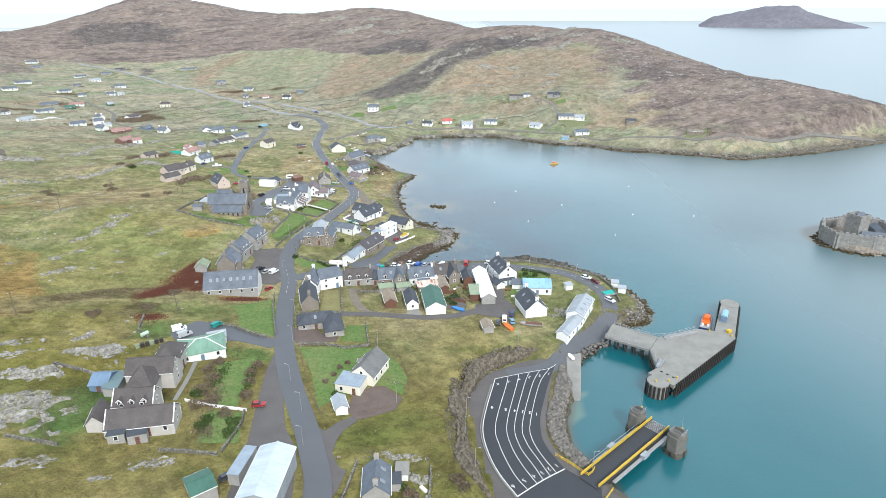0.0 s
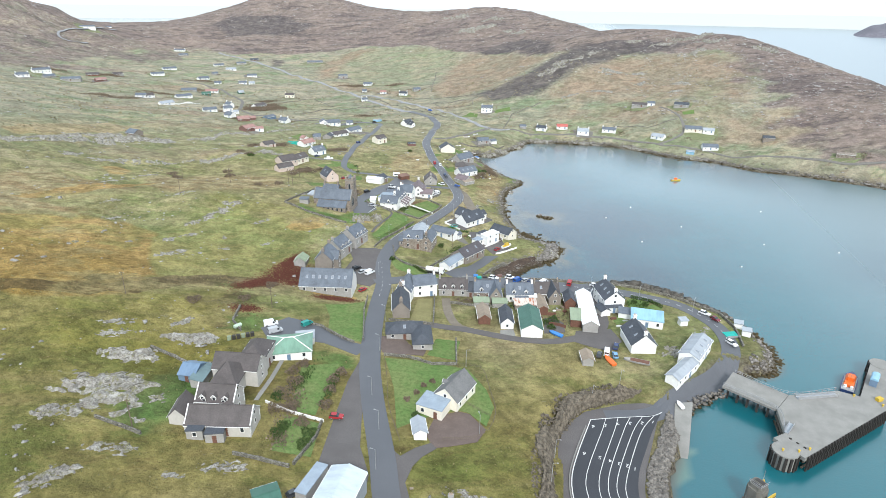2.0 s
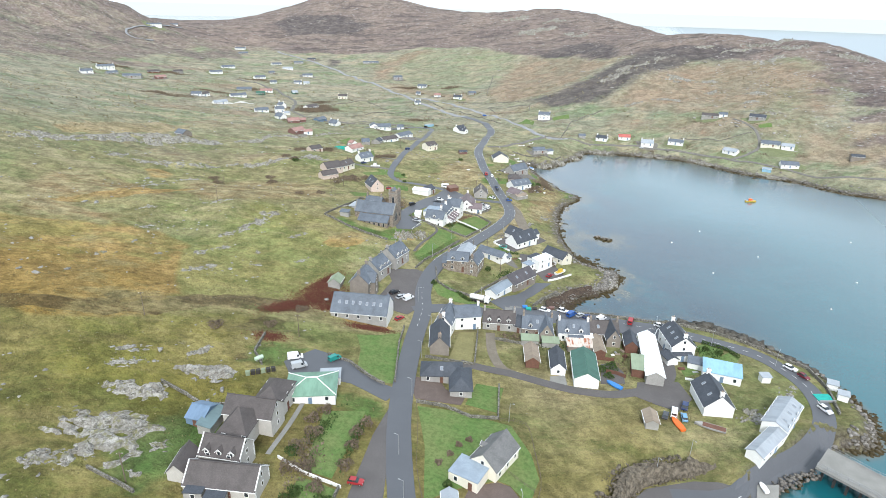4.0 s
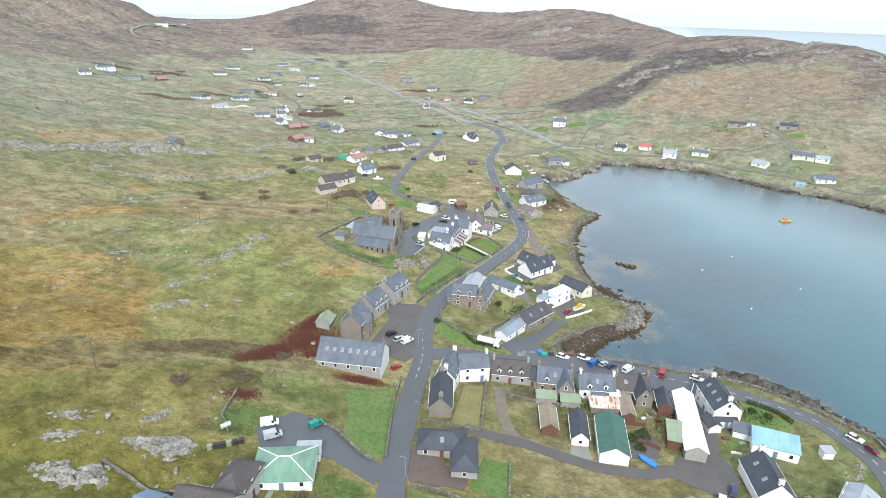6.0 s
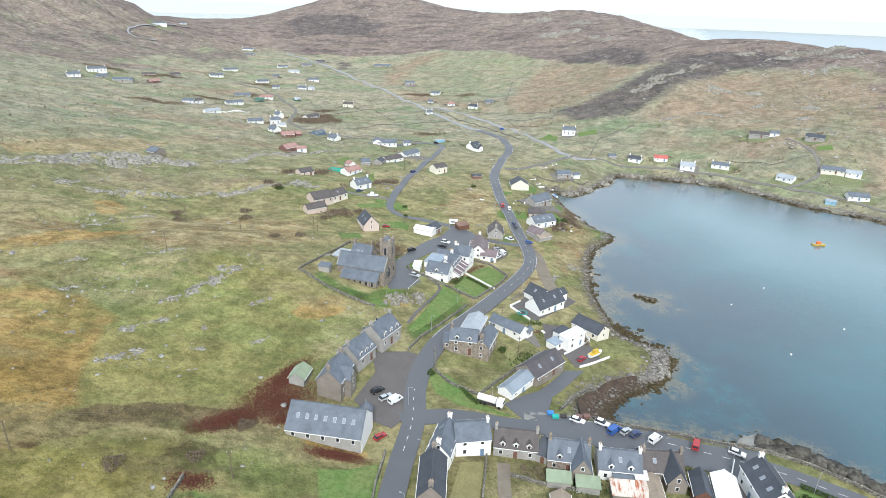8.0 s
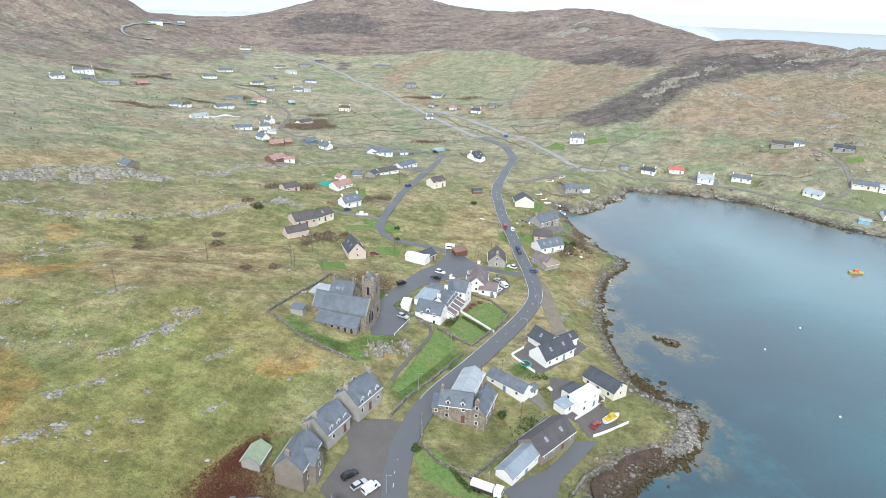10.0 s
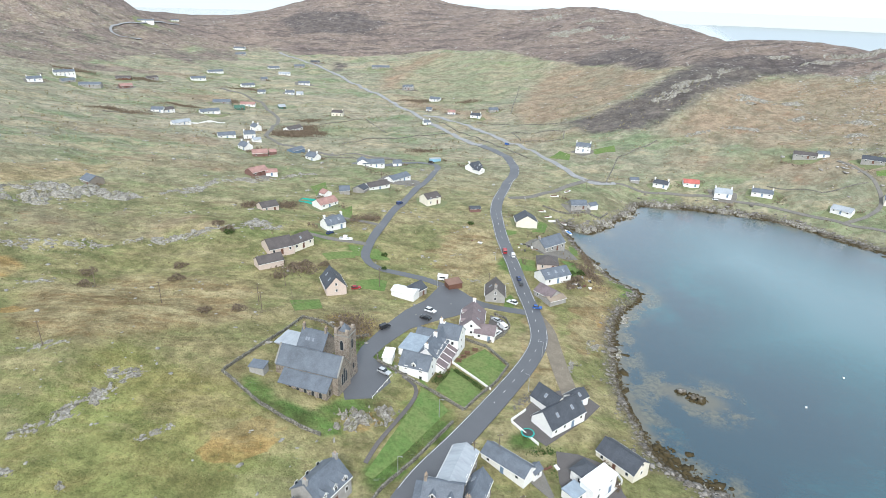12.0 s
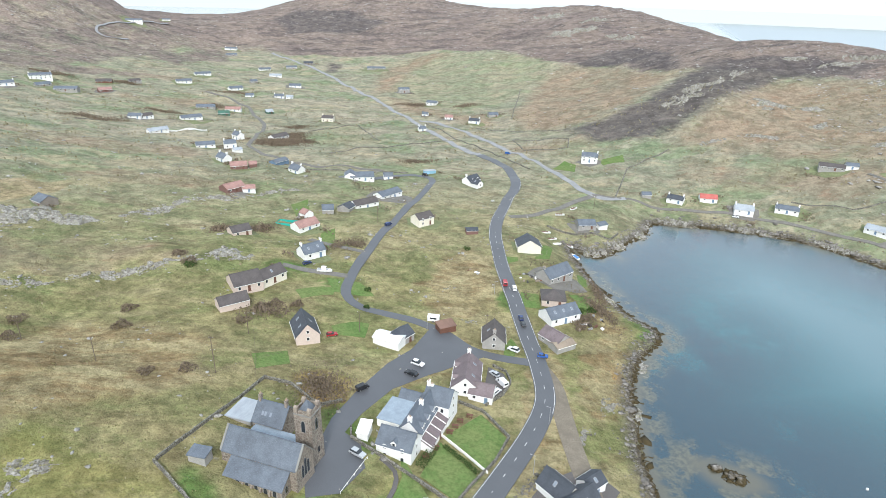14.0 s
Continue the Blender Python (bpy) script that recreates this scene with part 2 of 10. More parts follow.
_d2 = ((SPOTS[:, None, :2] - SPOTS[None, :, :2]) ** 2).sum(-1)
SPOT_N = len(SPOTS)
_lhs = np.zeros((SPOT_N + 3, SPOT_N + 3))
_lhs[:SPOT_N, :SPOT_N] = _kernel(_d2) - 1.0 * np.eye(SPOT_N)
_lhs[:SPOT_N, SPOT_N], _lhs[:SPOT_N, SPOT_N + 1:] = 1, SPOTS[:, :2]
_lhs[SPOT_N:, :SPOT_N] = _lhs[:SPOT_N, SPOT_N:].T
SPOT_W = np.linalg.solve(_lhs, np.concatenate([SPOTS[:, 2], np.zeros(3)]))


def step(a, b, v):
    s = np.clip((v - a) / (b - a), 0, 1)
    return s * s * (3 - 2 * s)


def line_distance(px, py, line, closed=False):
    """Distance of many places from a line of points."""
    pts = np.array(line, float)
    ends = np.roll(pts, -1, 0) if closed else pts[1:]
    best = np.full(px.shape, 1e9)
    for (ax, ay), (bx, by) in zip(pts, ends):
        dx, dy = bx - ax, by - ay
        f = np.clip(((px - ax) * dx + (py - ay) * dy) / (dx * dx + dy * dy + 1e-9), 0, 1)
        best = np.minimum(best, (px - ax - f * dx) ** 2 + (py - ay - f * dy) ** 2)
    return np.sqrt(best)


def within(px, py, line):
    pts = np.array(line, float)
    odd = np.zeros(px.shape, bool)
    for (ax, ay), (bx, by) in zip(pts, np.roll(pts, -1, 0)):
        if ay != by:
            odd ^= ((ay > py) != (by > py)) & (px < (bx - ax) * (py - ay) / (by - ay) + ax)
    return odd


def smooth_line(pts, every=2.0):
    """A line through the points, rounded and evenly stepped."""
    p = np.array(pts, float)
    p = np.vstack([2 * p[0] - p[1], p, 2 * p[-1] - p[-2]])
    out = []
    for i in range(1, len(p) - 2):
        n = max(2, int(np.linalg.norm(p[i + 1] - p[i]) / every))
        for f in np.arange(n) / n:
            out.append(0.5 * (2 * p[i] + (p[i + 1] - p[i - 1]) * f + (2 * p[i - 1] - 5 * p[i] + 4 * p[i + 1] - p[i + 2]) * f ** 2
                              + (3 * p[i] - p[i - 1] - 3 * p[i + 1] + p[i + 2]) * f ** 3))
    out.append(p[-2])
    return np.array(out)


COAST_ALL = [tuple(p) for p in smooth_line(COAST + COAST_QUAY[:-2], 4.0)] + COAST_QUAY[-2:] + COAST_BACK
QUAY = [(2, 150), (8, 166), (20, 168), (30, 166), (32, 152), (28, 139), (27, 127), (33, 117), (36, 104), (40, 60), (14, 60), (8, 110), (4, 130)]
QUAY_Z = 3.4


def coast_distance(px, py):
    d = line_distance(px, py, COAST_ALL, True)
    return np.where(within(px, py, COAST_ALL), d, -d)


def wave(px, py, size, seed):
    """Cheap smooth unevenness between -1 and 1."""
    r = np.random.RandomState(seed)
    out = np.zeros_like(px)
    for _ in range(7):
        a, k, ph = r.uniform(0, 6.28), r.uniform(0.6, 1.6) / size, r.uniform(0, 6.28)
        out += np.sin((px * np.cos(a) + py * np.sin(a)) * k * 6.28 + ph + 1.5 * np.sin((px * np.sin(a) - py * np.cos(a)) * k * 3.9 + ph))
    return out / 3.2


def height(px, py, fine=False):
    px, py = np.atleast_1d(np.asarray(px, float)), np.atleast_1d(np.asarray(py, float))
    base = np.full(px.shape, SPOT_W[SPOT_N])
    base = base + SPOT_W[SPOT_N + 1] * px + SPOT_W[SPOT_N + 2] * py
    for (sx, sy, _), w in zip(SPOTS, SPOT_W):
        base = base + w * np.sqrt((px - sx) ** 2 + (py - sy) ** 2 + REACH * REACH)
    d = coast_distance(px, py)
    base = np.maximum(base, 1.8)
    far = step(250, 800, np.hypot(px + 60, py - 240))
    if fine:
        base = base + far * (1.3 * wave(px, py, 140, 1) + 1.0 * wave(px, py, 60, 2)) + step(40, 200, np.hypot(px + 40, py - 240)) * 0.9 * wave(px, py, 37, 3) \
            + step(480, 640, np.hypot(px, py)) * 0.8 * np.abs(wave(px, py, 52, 4))
    built = step(-36, -24, px) * (1 - step(258, 272, py))
    land = base * step(-0.1, 1, d / (22 - 17 * built)) + 0.9 * step(0, 2.5, d)
    sea = np.maximum(-7, 0.16 * d)
    z = np.where(d > 0, land, sea)
    q = line_distance(px, py, QUAY, True)
    q = np.where(within(px, py, QUAY), -q, q)
    keep = step(0.3, 5.0, q)
    z = np.where((d > -1) & (q < 5.0), QUAY_Z * (1 - keep) + z * keep, z)
    return z

# ---- building blocks ----
class Shape:
    """Collects the corners and faces of one mesh."""

    def __init__(self):
        self.v, self.f = [], []

    def add(self, verts, faces):
        k = len(self.v)
        self.v += [tuple(p) for p in verts]
        self.f += [tuple(i + k for i in q) for q in faces]
        return self

    def box(self, x0, x1, y0, y1, z0, z1):
        p = [(x, y, z) for z in (z0, z1) for y in (y0, y1) for x in (x0, x1)]
        return self.add(p, [(0, 2, 3, 1), (4, 5, 7, 6), (0, 1, 5, 4), (2, 6, 7, 3), (0, 4, 6, 2), (1, 3, 7, 5)])

    def slab(self, quad, thick):
        """A plate from four corners, seen from above in turn to the left, thickened downwards."""
        p = [tuple(q) for q in quad] + [(q[0], q[1], q[2] - thick) for q in quad]
        return self.add(p, [(0, 1, 2, 3), (7, 6, 5, 4), (0, 4, 5, 1), (1, 5, 6, 2), (2, 6, 7, 3), (3, 7, 4, 0)])

    def prism(self, outline, x0, x1):
        """An outline in y, z drawn out along x."""
        n = len(outline)
        p = [(x0, y, z) for y, z in outline] + [(x1, y, z) for y, z in outline]
        return self.add(p, [tuple(range(n - 1, -1, -1)), tuple(range(n, 2 * n))] + [(i, (i + 1) % n, n + (i + 1) % n, n + i) for i in range(n)])

    def tube(self, x, y, z0, z1, r0, r1=None, sides=8, cap=True):
        r1 = r0 if r1 is None else r1
        p = [(x + r * math.cos(a), y + r * math.sin(a), z) for r, z in ((r0, z0), (r1, z1)) for a in (2 * math.pi * i / sides for i in range(sides))]
        f = [(i, (i + 1) % sides, sides + (i + 1) % sides, sides + i) for i in range(sides)]
        if cap:
            f += [tuple(range(sides - 1, -1, -1)), tuple(range(sides, 2 * sides))]
        return self.add(p, f)

    def bar(self, a, b, r, sides=5):
        """A round bar from a to b."""
        a, b = Vector(a), Vector(b)
        q = (b - a).to_track_quat("Z", "Y")
        ring = [q @ Vector((r * math.cos(t), r * math.sin(t), 0)) for t in (2 * math.pi * i / sides for i in range(sides))]
        p = [a + o for o in ring] + [b + o for o in ring]
        return self.add(p, [(i, (i + 1) % sides, sides + (i + 1) % sides, sides + i) for i in range(sides)]
                        + [tuple(range(sides - 1, -1, -1)), tuple(range(sides, 2 * sides))])


def mesh_of(name, shape, mat, smooth=False):
    me = bpy.data.meshes.new(name)
    me.from_pydata(shape.v, [], shape.f)
    me.materials.append(mat)
    if smooth:
        me.polygons.foreach_set("use_smooth", [True] * len(me.polygons))
    me.update()
    return me


def part(name, shape, mat, parent=None, label="", at=None, smooth=False):
    """One mesh object, under a thing or a part; shape may be a mesh to be shared."""
    ob = new(name, shape if isinstance(shape, bpy.types.Mesh) else mesh_of(name, shape, mat, smooth))
    if parent:
        ob.parent = parent
    if at is not None:
        ob.matrix_basis = at
    if label:
        ob["label"] = label
    return ob


def thing(name, label, category, x, y, z, turn=0, group="", kind=""):
    """An Empty at the base of a thing."""
    ob = new(name)
    ob.empty_display_size = 0.5
    ob.matrix_basis = pose(x, y, z, 0, 0, turn)
    return tagged(ob, label, category, group, kind)


def ground_z(x, y):
    return float(height(x, y, True)[0])

# ---- ground and sea ----
def spaced(lo, mid_lo, mid_hi, hi, fine, grow, far_lo, far_hi, cap=7.0):
    """Grid lines, fine in the middle, wider outwards, coarse past the hills in view."""
    mid = list(np.arange(mid_lo, mid_hi, fine))
    up, s = [mid_hi], fine
    while up[-1] < hi:
        s = min(s * grow, cap if up[-1] < far_hi else 24)
        up.append(up[-1] + s)
    down, s = [mid_lo], fine
    while down[-1] > lo:
        s = min(s * grow, cap if down[-1] > far_lo else 24)
        down.append(down[-1] - s)
    return np.array(down[:0:-1] + mid + up)


def sheet(name, xs, ys, zs, mat, attrs):
    nx, ny = len(xs), len(ys)
    gx, gy = np.meshgrid(xs, ys)
    co = np.stack([gx, gy, zs], -1).reshape(-1, 3)
    i = (np.arange(ny - 1)[:, None] * nx + np.arange(nx - 1)[None, :]).ravel()
    faces = np.stack([i, i + 1, i + nx + 1, i + nx], 1)
    me = bpy.data.meshes.new(name)
    me.vertices.add(len(co))
    me.vertices.foreach_set("co", co.ravel())
    me.loops.add(faces.size)
    me.loops.foreach_set("vertex_index", faces.ravel())
    me.polygons.add(len(faces))
    me.polygons.foreach_set("loop_start", np.arange(len(faces)) * 4)
    me.polygons.foreach_set("loop_total", np.full(len(faces), 4))
    me.update(calc_edges=True)
    me.polygons.foreach_set("use_smooth", [True] * len(faces))
    for key, values in attrs.items():
        a = me.attributes.new(key, "FLOAT", "POINT")
        a.data.foreach_set("value", values.ravel().astype(np.float32))
    me.materials.append(mat)
    return new(name, me)


XS = spaced(-2300, -235, 85, 620, 1.9, 1.05, -760, 400)
YS = spaced(-350, 62, 420, 2050, 1.9, 1.04, 40, 1120)
GX, GY = np.meshgrid(XS, YS)
GZ = height(GX.ravel(), GY.ravel(), True).reshape(GX.shape)
SHORE = coast_distance(GX.ravel(), GY.ravel()).reshape(GX.shape)


def patch(x, y, rx, ry, turn=0, edge=0.35, seed=5):
    """A blotch of other growth with a ragged edge."""
    c, s = math.cos(radians(turn)), math.sin(radians(turn))
    u, v = (GX - x) * c + (GY - y) * s, -(GX - x) * s + (GY - y) * c
    d = np.hypot(u / rx, v / ry) + 0.22 * wave(GX, GY, 0.5 * (rx + ry) * 0.6, seed)
    return 1 - step(1 - edge, 1 + edge, d)


def field(outline, soft=24.0):
    """How far inside an outline a place lies: 0 outside, one half on the edge, 1 inside."""
    box = np.array(outline, float)
    lo, hi = box.min(0) - soft, box.max(0) + soft
    out = np.zeros(GX.shape)
    near = (GX > lo[0]) & (GX < hi[0]) & (GY > lo[1]) & (GY < hi[1])
    px, py = GX[near], GY[near]
    d = line_distance(px, py, outline, True)
    d = np.where(within(px, py, outline), d, -d)
    out[near] = np.clip(0.5 + 0.5 * d / soft, 0, 1)
    return out


def most(areas, make):
    out = np.zeros_like(GX)
    for a in areas:
        out = np.maximum(out, make(a))
    return out


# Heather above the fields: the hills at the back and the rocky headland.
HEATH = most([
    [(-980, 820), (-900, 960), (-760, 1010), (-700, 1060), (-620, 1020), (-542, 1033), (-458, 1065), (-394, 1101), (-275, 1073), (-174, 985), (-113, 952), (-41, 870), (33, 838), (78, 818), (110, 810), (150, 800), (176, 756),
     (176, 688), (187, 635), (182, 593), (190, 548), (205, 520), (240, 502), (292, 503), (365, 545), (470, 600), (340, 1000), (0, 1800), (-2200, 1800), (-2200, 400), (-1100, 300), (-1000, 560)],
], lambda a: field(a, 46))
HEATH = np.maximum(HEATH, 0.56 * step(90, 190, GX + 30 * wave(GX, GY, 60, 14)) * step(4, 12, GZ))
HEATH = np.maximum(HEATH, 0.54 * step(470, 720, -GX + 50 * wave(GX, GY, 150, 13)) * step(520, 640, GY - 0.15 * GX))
BURNT = most([
    [(-124, 684), (-94, 707), (-69, 738), (-51, 788), (-35, 850), (-4, 879), (33, 885), (98, 875), (128, 846), (110, 825), (78, 818), (40, 811), (20, 787), (-2, 729), (-18, 708), (-38, 679), (-60, 654), (-92, 652)],
    [(-172, 972), (-145, 1030), (-98, 1068), (-51, 970), (-41, 873), (-100, 945)], [(-783, 1214), (-762, 1282), (-669, 1310), (-554, 1257), (-583, 1188), (-701, 1148)], [(-526, 985), (-505, 990), (-472, 925), (-486, 915)],
], field)
GREEN = most([
    [(-350, 819), (-390, 999), (-361, 1063), (-273, 1063), (-207, 1032), (-180, 985), (-192, 890), (-205, 800), (-240, 755), (-299, 785)],
    [(118, 712), (137, 676), (127, 587), (107, 534), (84, 532), (98, 617)], [(-322, 614), (-300, 660), (-255, 610), (-272, 560)], [(-117, 652), (-83, 633), (-94, 592), (-120, 605)], [(-470, 915), (-449, 975), (-405, 945)],
    [(-158, 150), (-118, 180), (-98, 160), (-94, 144), (-100, 128), (-140, 130)], [(-205, 180), (-148, 165), (-125, 187), (-108, 205), (-114, 256), (-136, 264), (-168, 262), (-166, 214), (-190, 196)],
    [(-90, 262), (-104, 262), (-106, 274), (-96, 262), (-76, 262), (-82, 292), (-90, 292)],
], lambda a: field(a, 18))
TAN = most([
    [(-178, 728), (-192, 915), (-174, 980), (-113, 948), (-41, 866), (-59, 795), (-74, 745), (-100, 717), (-124, 683), (-162, 689)],
    [(-33, 678), (-6, 719), (30, 804), (63, 814), (101, 806), (150, 790), (172, 740), (172, 690), (150, 610), (94, 620), (66, 660), (11, 650), (-40, 645)],
    [(-350, 790), (-430, 960), (-400, 1080), (-350, 1060), (-385, 990), (-345, 830)], [(-240, 745), (-300, 780), (-330, 790), (-290, 730), (-190, 700), (-200, 740)],
], field)
TAN = np.maximum(TAN, most([(-620, 720, 90, 30, 20), (-260, 330, 60, 20, 30), (-470, 640, 80, 26, 25), (-380, 470, 80, 22, 20), (-300, 430, 60, 14, 25), (60, 640, 100, 16, -4), (60, 598, 120, 26, -4), (150, 560, 60, 40, 0), (-120, 640, 60, 16, 30)], lambda a: 0.62 * patch(*a, edge=0.5, seed=9)))
DRY = np.maximum(most([[(-268, 234), (-268, 256), (-244, 259), (-206, 250), (-196, 223), (-218, 203), (-232, 195)], [(-215, 262), (-217, 280), (-209, 304), (-188, 317), (-164, 314), (-149, 297), (-154, 285), (-167, 272), (-176, 256), (-192, 250)], [(-277, 313), (-272, 331), (-254, 333), (-250, 324), (-265, 310)]], lambda a: field(a, 14)),
                 most([(-110, 330, 30, 10, 60), (-112, 400, 16, 34, 10), (-62, 330, 8, 40, 10), (-50, 368, 8, 30, 0), (-54, 402, 7, 14, 30)], lambda a: 0.8 * patch(*a, edge=0.5)))
RUST = np.maximum(most([[(-256, 284), (-251, 290), (-240, 287), (-235, 278), (-241, 272)], [(-154, 169), (-147, 172), (-143, 178), (-156, 192), (-167, 207), (-169, 214), (-187, 218), (-205, 212), (-200, 180), (-185, 160)], [(-330, 301), (-324, 327), (-314, 383), (-318, 396), (-325, 402), (-334, 352), (-336, 324)], [(-339, 370), (-336, 380), (-330, 371)],
                        [(-132, 312), (-128, 320), (-118, 320), (-113, 309), (-118, 303), (-125, 304)], [(-160, 140), (-137, 163), (-148, 180), (-163, 198), (-186, 210), (-214, 206), (-240, 190), (-215, 150)]], lambda a: field(a, 7)),
                  most([(-334, 345, 14, 50, 0), (-226, 240, 30, 7, 60), (-86, 200, 11, 3, 5), (-641, 786, 40, 14, 15), (-816, 915, 80, 30, 10), (-88, 832, 50, 12, 40), (-100, 268, 9, 5, 40), (-47, 367, 1.6, 1.6, 0), (-118, 250, 10, 6, 60)], lambda a: 0.8 * patch(*a)))
# The boggy ditch between the pastures, and its reeds.
DITCH = 1 - step(2.5, 6.5, line_distance(GX.ravel(), GY.ravel(), [(-230, 110), (-190, 132), (-152, 157), (-143, 164), (-138, 173), (-134, 180), (-125, 187), (-116, 190), (-110, 196)]).reshape(GX.shape) + 1.2 * wave(GX, GY, 14, 71))
DITCH = np.maximum(DITCH, most([(-110, 178, 7, 5, 60), (-155, 166, 5, 3, 40), (-133, 180.5, 6, 3, 35), (-104, 159, 3.5, 2.5, 50)], lambda a: patch(*a)))
MOWN_AT = [(-112, 263.5, 14, 3.2, 0), (-102.5, 273, 4, 8, -35), (-85, 283, 5, 9, -20), (-80, 279, 5, 8, 10), (-85, 259, 3.5, 6, -20), (-83, 268, 3.5, 7, 0), (-102, 297, 4, 3, 0), (-110, 301, 8, 4, -25), (-122, 292, 4, 5, 0), (-125, 266, 6, 3, -20), (-36, 405, 8, 14, 20), (-93, 122, 7, 11, 10),
           (-65, 154, 8, 3.5, -10), (-98, 118, 8, 12, 10), (-98, 165, 8, 6, 40), (-56, 290, 3, 8, -30), (-176, 372, 10, 5, 10), (-150, 372, 9, 5, 20), (-90, 395, 5, 8, 20)]
MOWN = most(MOWN_AT, lambda a: patch(*a, edge=0.25))
# Grows away from the village: wilder growth, plus aerial haze in the colour.
WILD_HAZE = step(170, 430, np.hypot(GX + 60, GY - 200))
ROCKY = np.clip(step(45, 90, GZ + 14 * wave(GX, GY, 90, 21)) * step(600, 900, np.hypot(GX, GY)) + 0.8 * step(60, 200, GX) * step(14, 40, GZ), 0, 1)


def ground_material():
    n = Nodes("moor_grass", 0.95, 0, 0.12)
    n.world_coord()
    broad, mid, small = n.noise(0.009, 6, 0.65), n.noise(0.055, 7, 0.7), n.noise(0.45, 6, 0.7)
    fine, blade = n.noise(0.9, 6, 0.8), n.noise(2.6, 3, 0.7)
    band = n.noise(0.030, 7, 0.7, (0.30, 1.5, 1.0), 22)
    wisp = n.noise(0.10, 8, 0.78, (0.5, 1.3, 1.0), 28)
    streak = n.noise(0.42, 6, 0.75, (0.55, 1.2, 1.0), 30)
    wild = n.attr("wild")

    def inside(name, lo=0.44, hi=0.56, ragged=0.5):
        """An area with a ragged rim."""
        return n.ramp(n.math("ADD", n.attr(name), n.math("MULTIPLY", n.math("SUBTRACT", mid, 0.5), ragged)), lo, hi)

    def mottle(col, noise, lo, hi, dark, light):
        """The same growth thinner here and denser there."""
        return n.mix(n.ramp(noise, lo, hi), n.mix(1.0, col, light, "MULTIPLY"), n.mix(1.0, col, dark, "MULTIPLY"))

    # pasture: olive green with tan and pale bands
    patchy = n.noise(0.034, 10, 0.78, (0.7, 1.3, 1.0), 25)
    c = n.mix(n.ramp(broad, 0.40, 0.60), (0.205, 0.190, 0.086), (0.278, 0.232, 0.124))
    c = n.mix(n.math("MULTIPLY", n.ramp(patchy, 0.46, 0.56), 0.75), c, (0.166, 0.174, 0.074))
    c = n.mix(n.math("MULTIPLY", n.ramp(band, 0.50, 0.62), 0.75), c, (0.325, 0.268, 0.158))
    c = n.mix(n.math("MULTIPLY", n.ramp(band, 0.46, 0.36), 0.6), c, (0.170, 0.170, 0.076))
    c = n.mix(n.math("MULTIPLY", n.ramp(wisp, 0.54, 0.64), 0.6), c, (0.172, 0.128, 0.072))
    green = inside("green", 0.30, 0.62, 0.7)
    c = n.mix(n.math("MULTIPLY", green, 0.78), c, n.mix(n.ramp(patchy, 0.40, 0.60), (0.275, 0.232, 0.092), (0.208, 0.200, 0.074)))
    dry = inside("dry", 0.34, 0.66, 0.9)
    c = n.mix(n.math("MULTIPLY", dry, 0.9), c, n.mix(n.ramp(wisp, 0.42, 0.60), (0.335, 0.272, 0.160), (0.232, 0.156, 0.084)))
    rust = inside("rust", 0.40, 0.60, 0.5)
    c = n.mix(n.math("MULTIPLY", rust, 0.85), c, n.mix(n.ramp(streak, 0.40, 0.60), (0.372, 0.242, 0.100), (0.290, 0.178, 0.074)))
    ditch = inside("ditch", 0.35, 0.65, 0.6)
    c = n.mix(n.math("MULTIPLY", ditch, 0.85), c, n.mix(n.ramp(small, 0.38, 0.62), (0.095, 0.072, 0.044), (0.160, 0.112, 0.066)))
    # crofts further off: bleached winter grass in strips, tan rushes, distance haze mixed into the colours
    strip = n.noise(0.016, 8, 0.7, (0.35, 2.2, 1.0), 24)
    far = n.mix(n.ramp(strip, 0.44, 0.56), (0.256, 0.252, 0.182), (0.346, 0.308, 0.228))
    far = n.mix(n.math("MULTIPLY", n.ramp(patchy, 0.48, 0.56), 0.55), far, (0.208, 0.228, 0.154))
    far = n.mix(n.math("MULTIPLY", n.ramp(wisp, 0.53, 0.62), 0.65), far, (0.254, 0.198, 0.146))
    lush, straw = n.noise(0.017, 8, 0.72, (0.7, 1.4, 1.0), 25), n.noise(0.023, 8, 0.75, (0.6, 1.5, 1.0), 20)
    far = n.mix(n.math("MULTIPLY", n.ramp(lush, 0.51, 0.60), 0.75), far, (0.180, 0.236, 0.130))
    far = n.mix(n.math("MULTIPLY", n.ramp(straw, 0.52, 0.60), 0.75), far, (0.372, 0.316, 0.212))
    c = n.mix(n.math("MULTIPLY", n.ramp(lush, 0.52, 0.62), 0.4), c, (0.138, 0.182, 0.062))
    c = n.mix(n.math("MULTIPLY", n.ramp(straw, 0.53, 0.61), 0.6), c, (0.318, 0.262, 0.142))
    c = n.mix(n.math("MULTIPLY", wild, 0.85), c, far)
    tan = inside("tan", 0.30, 0.78, 0.75)
    tan_c = n.mix(n.ramp(n.noise(0.02, 8, 0.7), 0.42, 0.60), (0.300, 0.222, 0.152), (0.250, 0.208, 0.142))
    tan_c = n.mix(n.math("MULTIPLY", n.ramp(wisp, 0.53, 0.64), 0.7), tan_c, (0.285, 0.168, 0.105))
    c = n.mix(n.math("MULTIPLY", tan, 0.85), c, tan_c)
    c = n.mix(n.math("MULTIPLY", n.math("MULTIPLY", inside("green", 0.25, 0.85, 1.0), wild), 0.55), c, n.mix(n.ramp(patchy, 0.44, 0.56), (0.286, 0.252, 0.162), (0.225, 0.245, 0.142)))
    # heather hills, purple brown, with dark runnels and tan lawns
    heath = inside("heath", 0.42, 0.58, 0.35)
